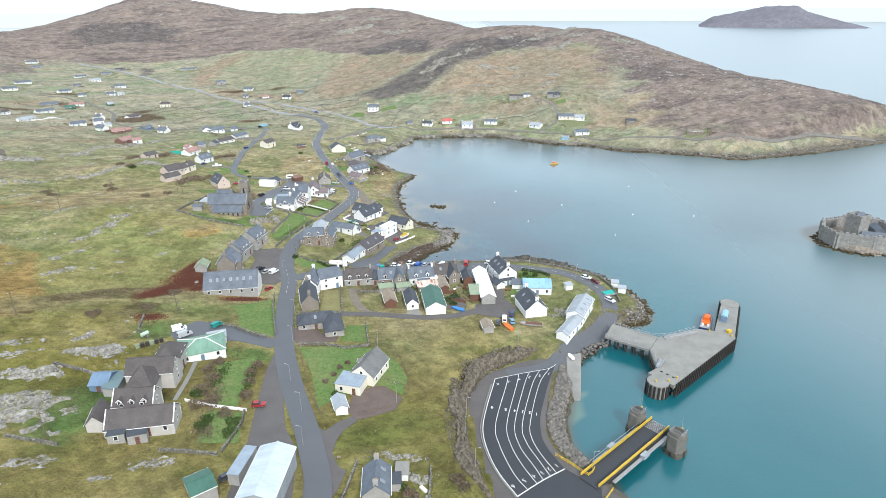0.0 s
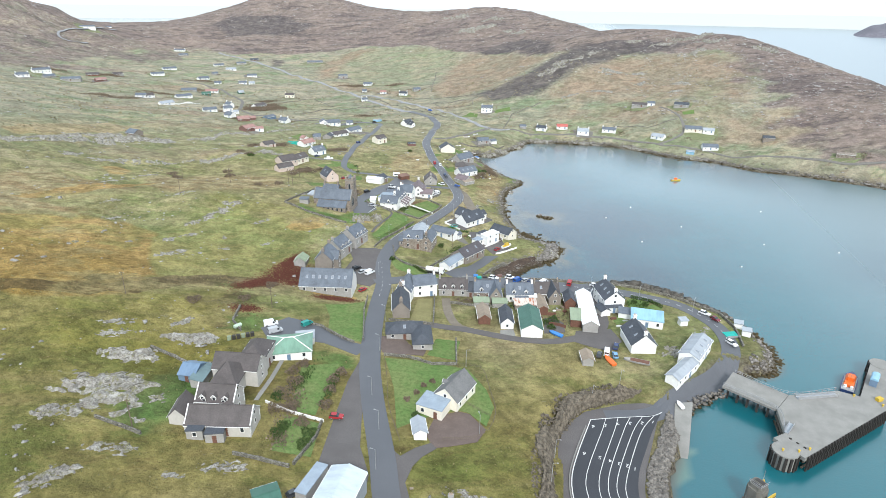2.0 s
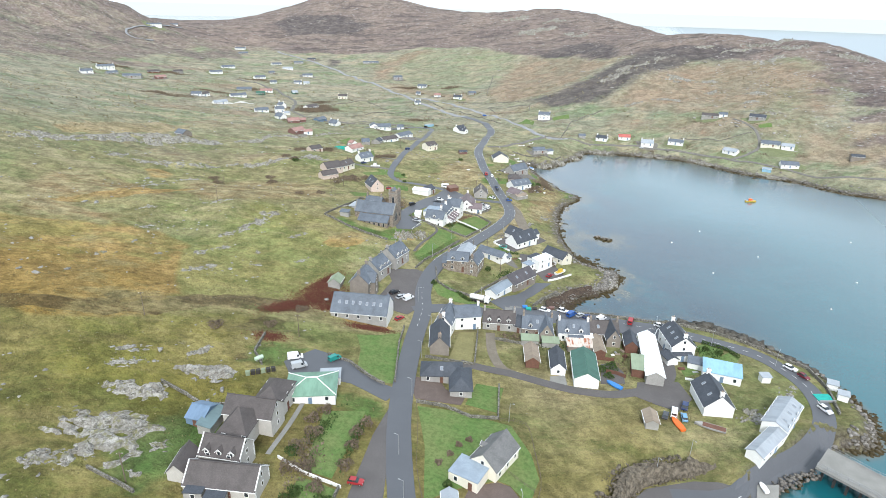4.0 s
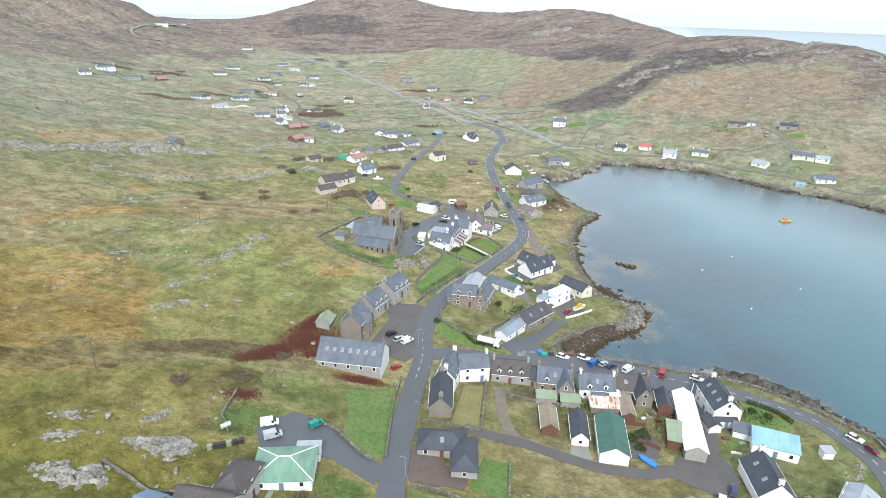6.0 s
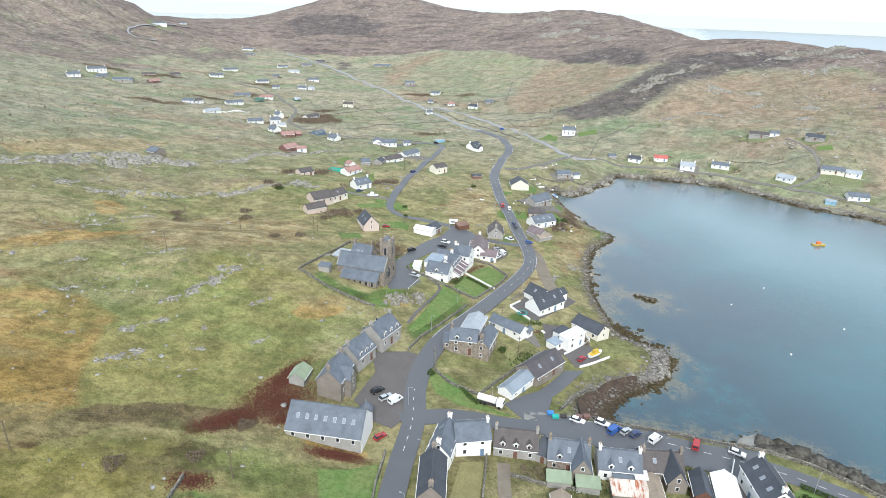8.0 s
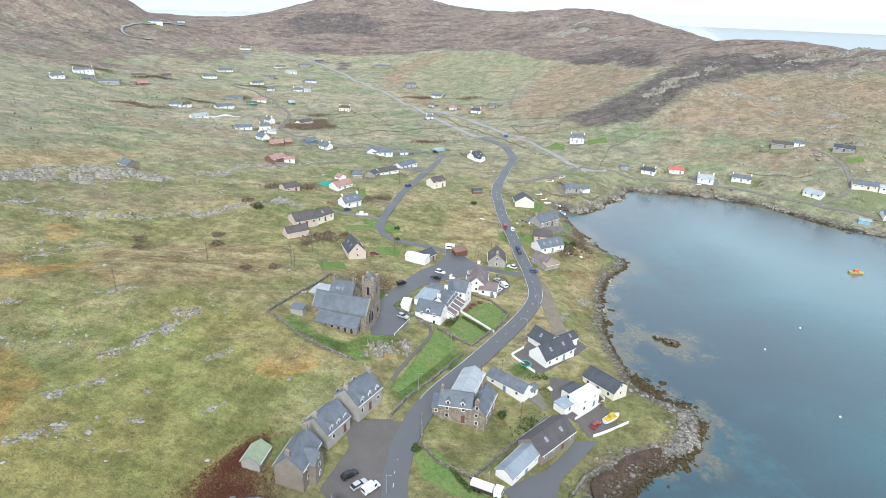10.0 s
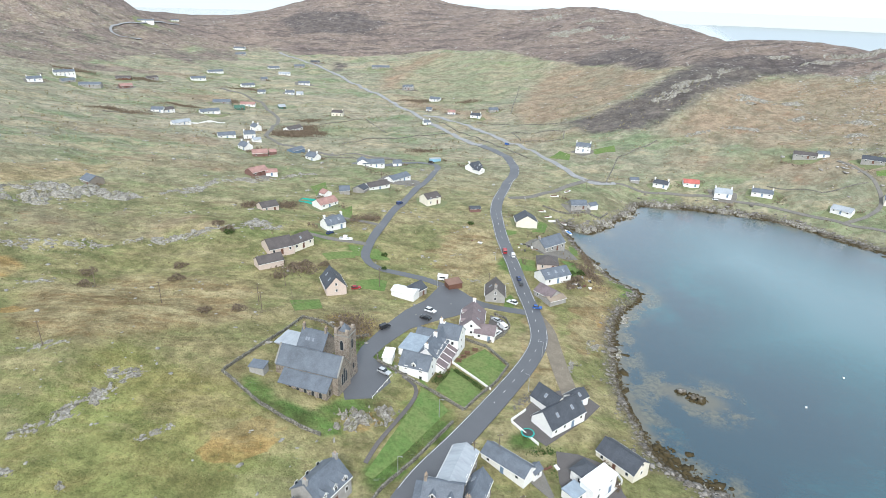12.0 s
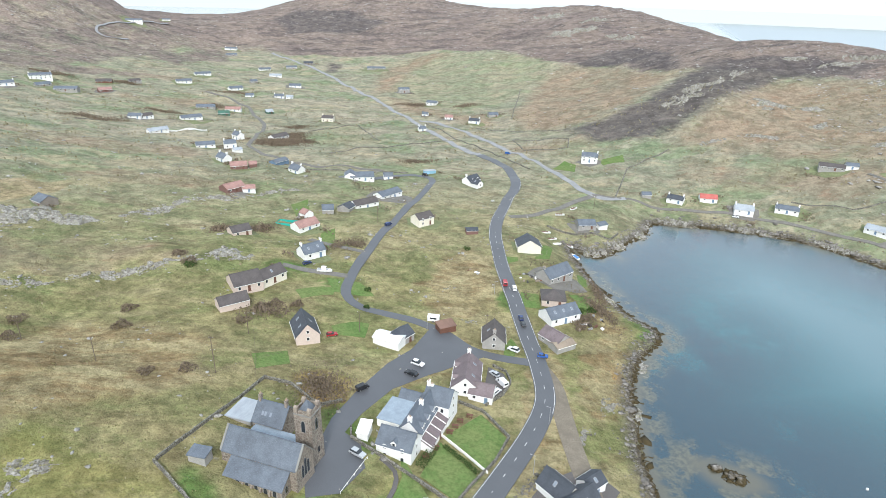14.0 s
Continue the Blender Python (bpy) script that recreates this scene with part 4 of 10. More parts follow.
LAWNS = [
    [(-162, 357), (-155, 364.6), (-151, 366.6), (-149, 362), (-156, 352)], [(-185, 412), (-183, 421), (-172, 402), (-171, 391), (-175, 393)], [(-221, 441), (-217, 451), (-206, 435), (-207, 425)], [(90, 589), (100, 591), (100, 585), (90, 583)],
    [(-93, 299), (-79.4, 288), (-83, 268), (-86.4, 256), (-88.6, 256), (-88.4, 270), (-88.2, 282), (-89.4, 292)],
    [(24.4, 230.6), (27, 233.4), (33, 231), (31, 224.6), (25, 220.4)], [(26.2, 223.4), (31, 225.6), (34.4, 230), (37.5, 227.6), (34.4, 218), (28, 218.8)], [(18.1, 214.3), (22, 216.4), (24.2, 212.9), (19.5, 208.9)],
    [(-61.8, 168), (-67.6, 189), (-71.6, 199.5), (-78.3, 193.5), (-84, 190.5), (-78.5, 182), (-75, 172.6), (-67, 166.4)], [(-51.5, 161), (-40, 164), (-26, 163.4), (-19, 154), (-15.6, 146), (-16.4, 137.4), (-21.8, 141.6), (-24.6, 142), (-29.6, 139), (-34.4, 134), (-38, 129), (-44, 146)],
    [(-40, 168), (-31, 168), (-32, 181), (-40, 180)], [(-72.3, 147.2), (-62.8, 152.4), (-58.6, 126), (-65.1, 125.6), (-67.9, 133.8)], [(-65.2, 123.4), (-56, 123.6), (-53.4, 112), (-62.8, 111)],
    [(-86, 311), (-80, 325), (-71, 319), (-72.2, 304)], [(-86, 308.6), (-72.8, 301.6), (-75.8, 292), (-86, 295)],
    [(-75, 239.5), (-70, 232.8), (-62.2, 230.8), (-50.2, 231.9), (-45, 232.6), (-51.3, 233.0), (-61, 237.6), (-65.6, 240.4), (-70.1, 242.5)], [(-137, 372), (-146, 377), (-158, 372), (-150, 364)],
    [(-70, 410), (-62, 417), (-60, 404), (-60, 398), (-64, 397), (-66, 406)], [(-71, 439), (-67, 440), (-65, 428), (-68, 423)], [(-88, 403), (-81, 404), (-78, 394), (-85, 392)],
    [(-91, 454), (-86, 460), (-84, 440), (-90, 436)], [(-102, 432), (-97, 434), (-96, 430), (-100, 426)], [(-83, 370), (-80, 366), (-79, 359), (-82, 356), (-84, 364)],
    [(-138, 342), (-133, 350), (-129, 352), (-126, 343), (-134, 338)], [(-149, 315), (-142, 323), (-137, 317), (-143, 309)], [(-107, 604), (-98, 598), (-96, 580), (-111, 582)], [(-84, 606), (-70, 626), (-67, 611), (-80, 600)],
]
patch_of_ground("lawn", [(-54, 209), (-48.6, 211.4), (-44.6, 191), (-52, 190.4)], DRYLAWN, "bleached yellow green back lawn", "lawn", 0.07)
for outline in LAWNS:
    patch_of_ground("lawn", outline, LAWN, "bright green mown lawn", "lawn", 0.06)

# ---- houses ----


def names_of(mat):
    return mat.name.replace("_", " ")


PANE_CACHE = {}


def window(parent, x, y, z, w, h, face):
    """A framed window on a wall; face: the turn of the wall's outward side."""
    key = (round(w, 2), round(h, 2))
    if key not in PANE_CACHE:
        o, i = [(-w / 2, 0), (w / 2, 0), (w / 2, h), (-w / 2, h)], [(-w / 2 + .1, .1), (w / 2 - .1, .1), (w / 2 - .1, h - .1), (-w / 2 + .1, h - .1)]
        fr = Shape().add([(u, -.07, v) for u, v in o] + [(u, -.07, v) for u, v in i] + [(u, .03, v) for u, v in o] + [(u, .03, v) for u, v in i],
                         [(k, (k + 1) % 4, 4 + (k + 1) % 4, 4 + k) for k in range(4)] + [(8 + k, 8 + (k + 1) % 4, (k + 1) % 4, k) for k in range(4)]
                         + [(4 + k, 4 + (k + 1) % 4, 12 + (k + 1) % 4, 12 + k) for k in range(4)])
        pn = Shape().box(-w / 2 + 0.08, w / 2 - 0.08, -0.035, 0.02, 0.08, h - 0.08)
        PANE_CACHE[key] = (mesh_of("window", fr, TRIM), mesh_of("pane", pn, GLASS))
    a, b = PANE_CACHE[key]
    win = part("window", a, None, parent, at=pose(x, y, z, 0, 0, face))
    part("pane", b, None, win)


def gable_roof(L, W, eave, rise, over=0.3, thick=0.16):
    s = Shape()
    k = rise / (W / 2)
    e = eave - over * k + 0.08
    r = eave + rise + 0.08
    l = L / 2 + over * 0.6
    s.slab([(-l, -W / 2 - over, e), (l, -W / 2 - over, e), (l, 0, r), (-l, 0, r)], thick)
    s.slab([(l, W / 2 + over, e), (-l, W / 2 + over, e), (-l, 0, r), (l, 0, r)], thick)
    s.box(-l - 0.02, l + 0.02, -0.13, 0.13, r - 0.1, r + 0.06)
    return s


def hip_roof(L, W, eave, rise, over=0.35):
    s = Shape()
    a, b, e, r = L / 2 + over, W / 2 + over, eave - 0.05, eave + rise
    m = max(0.1, a - b)
    p = [(-a, -b, e), (a, -b, e), (a, b, e), (-a, b, e), (-m, 0, r), (m, 0, r), (-a, -b, e - 0.16), (a, -b, e - 0.16), (a, b, e - 0.16), (-a, b, e - 0.16)]
    s.add(p, [(0, 1, 5, 4), (2, 3, 4, 5), (1, 2, 5), (3, 0, 4), (0, 6, 7, 1), (1, 7, 8, 2), (2, 8, 9, 3), (3, 9, 6, 0), (9, 8, 7, 6)])
    return s


def chimney(parent, x, y, z0, top, mat, pots=2, w=1.1, d=0.65):
    s = Shape().box(-d / 2, d / 2, -w / 2, w / 2, z0 - top, 0).box(-d / 2 - 0.08, d / 2 + 0.08, -w / 2 - 0.08, w / 2 + 0.08, -0.28, -0.08)
    c = part("chimney", s, mat, parent, at=pose(x, y, top))
    for i in range(pots):
        part("chimney_pot", Shape().tube(0, (i - (pots - 1) / 2) * 0.42, 0, 0.55, 0.14, 0.11, 7), CHIMCAP, c)


def house(x, y, turn, L, W, eave=2.7, rise=2.6, wall=None, roof=None, shape="gable", chim="", dormers=0, sky=0, win=(1, 1), gwin=0, door=True, note="", z=None,
          cat="house", name="house", quoins=False, porch=0, skyback=0, gable=None, ridge=None):
    """A house with walls, roof and openings. Its long side faces its own -y."""
    wall, roof = wall or WHITE, roof or SLATE
    low = math.hypot(x + 60, y - 240) > 215
    if low:
        eave, rise, L, W = eave * 0.76, rise * 0.82, L * 0.94, W * 0.94
    c, s_ = math.cos(radians(turn)), math.sin(radians(turn))
    foot = [(x + c * u - s_ * v, y + s_ * u + c * v) for u in (-L / 2, L / 2) for v in (-W / 2, W / 2)]
    zs = height([p[0] for p in foot], [p[1] for p in foot], True)
    base = float(np.mean(zs)) * 0.75 + float(np.max(zs)) * 0.25 if z is None else z
    drop = float(base - np.min(zs)) + 0.5
    label = note or f"{names_of(wall)} {cat} with {names_of(roof)} roof"
    h = thing(name, label, cat, x, y, base, turn)
    body = Shape()
    if shape in ("flat", "mono", "hip"):
        hi = eave + (rise if shape == "mono" else 0)
        body.prism([(-W / 2, -drop), (W / 2, -drop), (W / 2, hi), (-W / 2, eave)], -L / 2, L / 2)
    else:
        body.prism([(-W / 2, -drop), (W / 2, -drop), (W / 2, eave), (0, eave + rise), (-W / 2, eave)], -L / 2, L / 2)
    part("wall", body, wall, h)
    if gable:
        part("gable_wall", Shape().prism([(-W / 2, -drop), (W / 2, -drop), (W / 2, eave), (0, eave + rise), (-W / 2, eave)], L / 2 + 0.003, L / 2 + 0.06), gable, h)
    if ridge:
        a, b = L / 2 + .35, W / 2 + .35
        m = max(0.1, a - b) if shape == "hip" else L / 2
        mv = 0.0 if shape != "hip" or a > b else b - a
        caps = Shape().bar((-m, 0, eave + rise + .04), (m, 0, eave + rise + .04), 0.16)
        if shape == "hip":
            for u in (-1, 1):
                for v in (-1, 1):
                    caps.bar((u * m, 0, eave + rise + .02), (u * a, v * b, eave - .03), 0.14)
        part("ridge_cap", caps, ridge, h)
    if shape == "hip":
        part("roof", hip_roof(L, W, eave, rise), roof, h)
    elif shape == "mono":
        k = rise / W
        part("roof", Shape().slab([(-L / 2 - .25, -W / 2 - .3, eave - .3 * k + .1), (L / 2 + .25, -W / 2 - .3, eave - .3 * k + .1), (L / 2 + .25, W / 2 + .2, eave + rise + .2 * k + .1),
                                   (-L / 2 - .25, W / 2 + .2, eave + rise + .2 * k + .1)], 0.16), roof, h)
    elif shape == "flat":
        part("roof", Shape().box(-L / 2 - .15, L / 2 + .15, -W / 2 - .15, W / 2 + .15, eave + 0.004, eave + .18), roof, h)
    else:
        part("roof", gable_roof(L, W, eave, rise), roof, h)
        if L > 5:
            for side in (-1, 1):
                k = rise / (W / 2)
                part("gutter", Shape().box(-L / 2 - .1, L / 2 + .1, side * (W / 2 + .36) - .07, side * (W / 2 + .36) + .07, eave - .33 * k - .1, eave - .33 * k + .02), TRIM, h)
    storeys = 2 if eave > 3.6 else 1
    for side, rows in ((-1, win[0]), (1, win[1])):
        if not rows:
            continue
        n = max(1, int(L / 3.4))
        for st in range(storeys):
            for i in range(n):
                u = (i + 0.5) / n * L - L / 2
                if door and side == -1 and st == 0 and i == n // 2:
                    d = part("door", Shape().box(-0.5, 0.5, -0.06, 0.04, 0, 2.05).box(-0.6, 0.6, -0.2, 0.04, -0.2, 0), TIMBER if wall is not WHITE else STEELBLUE, h,
                             at=pose(u, side * W / 2, 0.02))
                    part("handle", Shape().box(0.32, 0.42, -0.12, -0.06, 0.95, 1.05), STEEL, d)
                    continue
                window(h, u, side * W / 2, (0.9 + st * 2.6) * (0.8 if low else 1), 1.0, 1.35 if eave > 2.4 else 1.0, 0 if side == -1 else 180)
    for side in ((-1, 1) if gwin == 2 else (gwin,) if gwin in (-1, 1) else ()):
        for st in range(storeys + (1 if shape == "gable" and rise > 2.2 else 0)):
            window(h, side * L / 2, 0, 0.9 + st * 2.5, 0.95, 1.15, 90 * side)
    if quoins:
        for u in (-1, 1):
            for v in (-1, 1):
                edge = [(0.0, i * 0.3) for i in range(int(eave / 0.3) + 1)]
                teeth = [(0.5 if (j // 2) % 2 else 0.28, ((j + 1) // 2) * 0.6) for j in range(2 * int(eave / 0.6))]
                outline = [(0.0, 0.0)] + teeth + [(0.0, teeth[-1][1])]
                q = Shape().prism([(-v * a, b) for a, b in outline], -0.04, 0.04)
                part("quoin_strip", q, TRIM, h, at=pose(u * L / 2, v * W / 2, 0))
        for u in (-1, 1):
            sk = Shape()
            for v in (-1, 1):
                sk.slab([(u * L / 2 - .06, v * W / 2, eave + .18), (u * L / 2 + .2, v * W / 2, eave + .18), (u * L / 2 + .2, 0, eave + rise + .26), (u * L / 2 - .06, 0, eave + rise + .26)][::v * -1], 0.22)
            part("gable_coping", sk, TRIM, h)
    for ch in chim:
        u = {"l": -L / 2 + 0.36, "r": L / 2 - 0.36, "m": 0.0}[ch]
        chimney(h, u, 0, eave + rise - 0.7, eave + rise + 1.2, wall)
    k = rise / (W / 2)
    for side, count in ((-1, sky), (1, skyback)):
        for i in range(count):
            u = (i + 0.5) / count * L * 0.86 - L * 0.43
            v = W / 4
            zz = eave + k * (W / 2 - v) + 0.11
            tilt = math.degrees(math.atan(k))
            m = pose(u, side * v, zz, tilt if side < 0 else -tilt)
            fr = part("skylight", Shape().box(-.42, .42, -.65, .65, -.05, .07), STEEL, h, at=m)
            part("pane", Shape().box(-.34, .34, -.56, .56, .06, .085), SOLAR, fr)
    for i in range(abs(dormers)):
        u = (i + 0.5) / abs(dormers) * L * 0.9 - L * 0.45
        side = -1 if dormers > 0 else 1
        w, top = 1.3, eave + min(rise * 0.5, 1.5)
        y0 = -W / 2 + 0.25
        dm = Shape().prism([(-0.6, eave - 0.2), (0.6, eave - 0.2), (0.6, top - 0.35), (0, top + 0.25), (-0.6, top - 0.35)], 0, W * 0.32)
        dm.v = [(p[1], p[0] + 0, p[2]) for p in dm.v]
        dm.f = [tuple(reversed(q)) for q in dm.f]
        dd = part("dormer", dm, wall, h, at=pose(u, y0 if side < 0 else -y0, 0, 0, 0, 0 if side < 0 else 180))
        rf = Shape()
        for v in (-1, 1):
            quad = [(v * 0.76, -0.2, top - 0.46), (v * 0.76, W * 0.34, top - 0.46), (0, W * 0.34, top + 0.34), (0, -0.2, top + 0.34)]
            rf.slab(quad if v > 0 else quad[::-1], 0.1)
        part("dormer_roof", rf, roof, dd)
        for v in (-1, 1):
            quad = [(v * 0.80, -0.27, top - 0.42), (v * 0.80, -0.19, top - 0.42), (0, -0.19, top + 0.38), (0, -0.27, top + 0.38)]
            part("bargeboard", Shape().slab(quad if v > 0 else quad[::-1], 0.2), TRIM, dd)
        window(dd, 0, -0.01, eave + 0.0, 0.85, 1.15, 0)
    if porch:
        p = Shape().prism([(-1.0, -drop), (1.0, -drop), (1.0, 2.1), (0, 2.9), (-1.0, 2.1)], 0, 1.6)
        p.v = [(q[1], -q[0], q[2]) for q in p.v]
        pp = part("porch", p, wall, h, at=pose((porch - 0.5) * L, -W / 2, 0))
        rf = Shape()
        for v in (-1, 1):
            quad = [(v * 1.2, 0, 2.0), (v * 1.2, -1.8, 2.0), (0, -1.8, 3.0), (0, 0, 3.0)]
            rf.slab(quad if v < 0 else quad[::-1], 0.1)
        part("porch_roof", rf, roof, pp)
        part("door", Shape().box(-0.45, 0.45, -1.68, -1.58, 0, 2.0), TIMBER, pp)
    return h

# ---- the village ----

# old stone and harled house group by the road
house(-77.6, 115.6, 12.0, 15.6, 7.4, 2.8, 3.0, PALEHARL, BROWNTILE, gwin=1, quoins=True, win=(1, 0), note='grey harled wing with white quoins and brown tiled roof')
house(-82.0, 121.6, 8.0, 9.8, 6.4, 4.2, 3.0, PALEHARL, BROWNTILE, dormers=3, gwin=1, quoins=True, note='tall grey harled wing with white quoins and three dormers')
house(-84.0, 143.4, 99.0, 10.4, 7.0, 4.6, 3.0, PALEHARL, BROWNTILE, shape='hip', note='long grey harled wing with white framed windows and brown roof')
house(-84.6, 130.4, 10.0, 7.0, 9.6, 4.0, 4.2, PALEHARL, BROWNTILE, shape='hip', win=(0, 0), door=False, note='grey harled middle block with steep hipped roof')
house(-88.4, 115.4, -74.0, 7.4, 3.8, 2.6, 2.0, PALEHARL, BROWNTILE, note='small grey harled end wing with brown roof', win=(0, 0))
house(-84.6, 135.4, 8.0, 12.4, 6.8, 4.8, 3.0, PALEHARL, BROWNTILE, gwin=1, win=(0, 1), door=False, note='cross range of the old house with white framed windows')
house(-93.0, 130.6, 100.0, 8.0, 3.2, 2.3, 0.7, HARL, TEALSHEET, shape='mono', win=(0, 0), door=False, note='lean-to with teal metal roof beside the old house', cat='lean-to')
house(-81.6, 111.4, 15.8, 3.8, 5.0, 2.5, 0.3, HARL, DARKSLATE, shape='flat', note='grey harled flat-roofed outhouse', cat='outhouse', door=False)
house(-77.0, 111.9, 20.0, 4.2, 5.0, 2.6, 0.3, HARL, DARKSLATE, shape='flat', note='grey flat-roofed porch block', cat='outhouse', win=(1, 0))
house(-96.4, 131.4, 4.2, 4.8, 6.5, 2.3, 1.6, STEELBLUE, STEELBLUE, note='faded blue metal shed on the lawn', cat='shed')

# green hall
house(-79.0, 153.2, 24.0, 13.0, 10.4, 2.8, 2.0, WHITE, PALEGREEN, shape='hip', note='white hall with green hipped metal roof and white ridges', cat='hall', ridge=TRIM)
house(-77.4, 160.6, 24.0, 5.4, 3.6, 2.3, 0.6, WHITE, PALESHEET, shape='mono', win=(0, 0), door=False, note='low white back store of the hall with pale roof', cat='store')

# large white-roofed shed
house(-41.7, 98.6, 88.8, 15.6, 7.6, 5.0, 1.2, PALESHEET, ICESHEET, win=(0, 0), door=False, note='large pale metal shed beside the road', cat='shed')
house(-55.3, 95.6, 38.9, 5.2, 6.0, 2.6, 0.8, HARL, GREENSHEET, note='low shed with faded green metal roof', cat='shed', win=(0, 0))
house(-49.0, 103.3, -6.4, 2.6, 9.0, 3.0, 0.4, HARL, FLATFELT, shape='flat', note='grey flat-roofed store beside the shed', cat='store', win=(0, 0), door=False)
house(-18.6, 101.6, 96.0, 8.6, 5.9, 2.8, 2.6, HARL, SLATE, chim='lr', sky=2, note='grey harled cottage with slate roof and end chimneys')
house(-14.6, 103.0, 6.0, 2.4, 3.0, 2.3, 0.3, HARL, DARKSLATE, shape='mono', win=(0, 0), note='small grey back wing of the cottage', cat='lean-to', door=False)
house(-13.4, 106.6, 2.0, 2.8, 3.6, 1.9, 0.25, WHITE, CONCRETE, shape='mono', win=(0, 0), note='small white outhouse in the cottage yard', cat='outhouse')

# cream house in its garden
house(-26.9, 147.4, -107.0, 10.8, 7.4, 3.2, 3.2, CREAM, GREYTILE, gwin=1, dormers=1, note='cream rendered house with grey tiled roof', porch=0)
house(-31.0, 140.2, -12.0, 7.4, 6.4, 2.8, 0.3, CREAM, FLATFELT, shape='flat', note='cream flat-roofed house extension', cat='extension')
house(-32.3, 129.6, -68.0, 5.6, 3.2, 2.2, 1.0, WHITE, PALESHEET, note='white garden shed with pale metal roof', cat='shed', win=(0, 0))

# bungalow at the corner
house(-50.6, 179.0, 18.0, 12.0, 7.2, 2.6, 2.4, HARL, DARKSLATE, shape='hip', sky=1, note='grey harled bungalow with dark hipped roof')
house(-43.9, 176.2, -72.0, 11.4, 6.2, 2.6, 2.2, HARL, DARKSLATE, shape='hip', note='grey harled wing of the bungalow', door=False, gwin=1)

# old houses at the road
house(-57.4, 197.4, -72.3, 13.0, 6.1, 3.6, 3.2, DRAB, DARKSLATE, chim='lr', note='brown harled cottage with slate roof and chimneys', win=(1, 1), door=False)
house(-59.1, 210.2, -85.9, 11.0, 5.8, 4.6, 3.0, WHITE, SLATE, chim='lr', note='white two-storey house with slate roof and chimneys', gwin=1, sky=2)
house(-53.8, 216.0, 28.2, 9.1, 8.0, 5.0, 2.6, WHITE, SLATE, chim='r', note='white two-storey terrace house with blue slate roof')
house(-42.6, 219.7, 12.3, 11.2, 7.5, 3.2, 3.0, HARL, BROWNTILE, dormers=3, chim='lr', note='grey harled terrace cottage with three dormers')
house(-34.6, 220.4, -6.9, 3.3, 7.0, 2.8, 2.4, HARL, DARKSLATE, note='low grey end cottage with dark roof')
house(-29.2, 220.5, 11.1, 10.4, 8.0, 3.4, 3.0, STONE, SLATE, dormers=2, chim='lr', sky=1, note='stone terrace cottage with blue slate roof')
house(-25.7, 218.2, -77.0, 8.0, 4.6, 3.2, 3.6, DRAB, SLATE, note='brown harled gabled back wing with slate roof', win=(0, 0), door=False, gwin=1)
house(-17.0, 221.9, 13.7, 10.4, 8.0, 3.4, 3.0, WHITE, SLATE, dormers=2, chim='lr', sky=1, note='white terrace cottage with two dormers')
house(-15.5, 218.2, 16.1, 4.7, 3.5, 2.4, 0.8, WHITE, SLATE, shape='mono', note='white lean-to behind the cottage', cat='lean-to', door=False)
house(-7.1, 225.7, 16.0, 9.8, 8.0, 3.2, 3.0, DRAB, BROWNTILE, chim='lr', sky=2, note='brown harled terrace cottage with dark roof')
house(-3.9, 222.9, -74.0, 8.0, 4.6, 3.2, 3.4, DRAB, DARKSLATE, note='dark gabled back wing of the cottage', win=(0, 0), door=False, gwin=1)
house(2.4, 221.0, -81.6, 8.0, 4.0, 3.0, 1.8, TIMBER, DARKSLATE, note='brick red store with dark roof', cat='store', win=(0, 0))
house(8.9, 213.1, 96.8, 25.6, 5.2, 3.4, 1.5, HARL, WHITESHEET, win=(0, 0), door=False, note='long shed with gleaming white metal roof', cat='shed')
house(-10.5, 198.4, -79.5, 15.0, 7.2, 3.4, 2.0, WHITE, GREENSHEET, win=(0, 0), door=False, note='white workshop with green metal roof', cat='workshop')
house(-19.1, 200.1, -77.8, 10.5, 4.4, 2.6, 1.9, WHITE, DARKSLATE, win=(0, 0), door=False, gwin=1, note='white garage with dark slate roof', cat='garage')
house(-27.4, 200.7, -75.6, 9.5, 4.2, 2.6, 1.5, TIMBER, TANFELT, win=(0, 0), note='brown boarded shed with tan roof', cat='shed')
house(-29.9, 211.4, 13.1, 5.7, 3.4, 2.1, 0.4, HARL, DULLGREEN, shape='mono', win=(0, 0), note='low shed with dull green felt roof', cat='shed')
house(-23.1, 212.4, 12.5, 5.5, 3.4, 2.1, 0.4, HARL, DULLGREEN, shape='mono', win=(0, 0), note='low shed with dull green felt roof', cat='shed')
house(-13.6, 213.8, 15.7, 8.3, 4.5, 2.2, 0.5, DRAB, RUSTSHEET, shape='mono', win=(0, 0), note='low shed with rusty corrugated roof', cat='shed')
house(-11.5, 219.6, 12.3, 2.9, 4.5, 3.0, 0.2, WHITE, WHITESHEET, shape='flat', win=(0, 0), note='white flat-roofed block behind cottages', cat='outhouse', door=False)
house(-7.8, 215.3, -75.5, 10.0, 3.4, 2.4, 1.0, TIMBER, TANFELT, win=(0, 0), note='narrow brown shed with tan roof', cat='shed')
house(5.1, 207.0, 4.2, 3.7, 8.0, 3.0, 0.5, TIMBER, DULLGREEN, shape='mono', win=(0, 0), note='boarded store with pale green roof', cat='store')

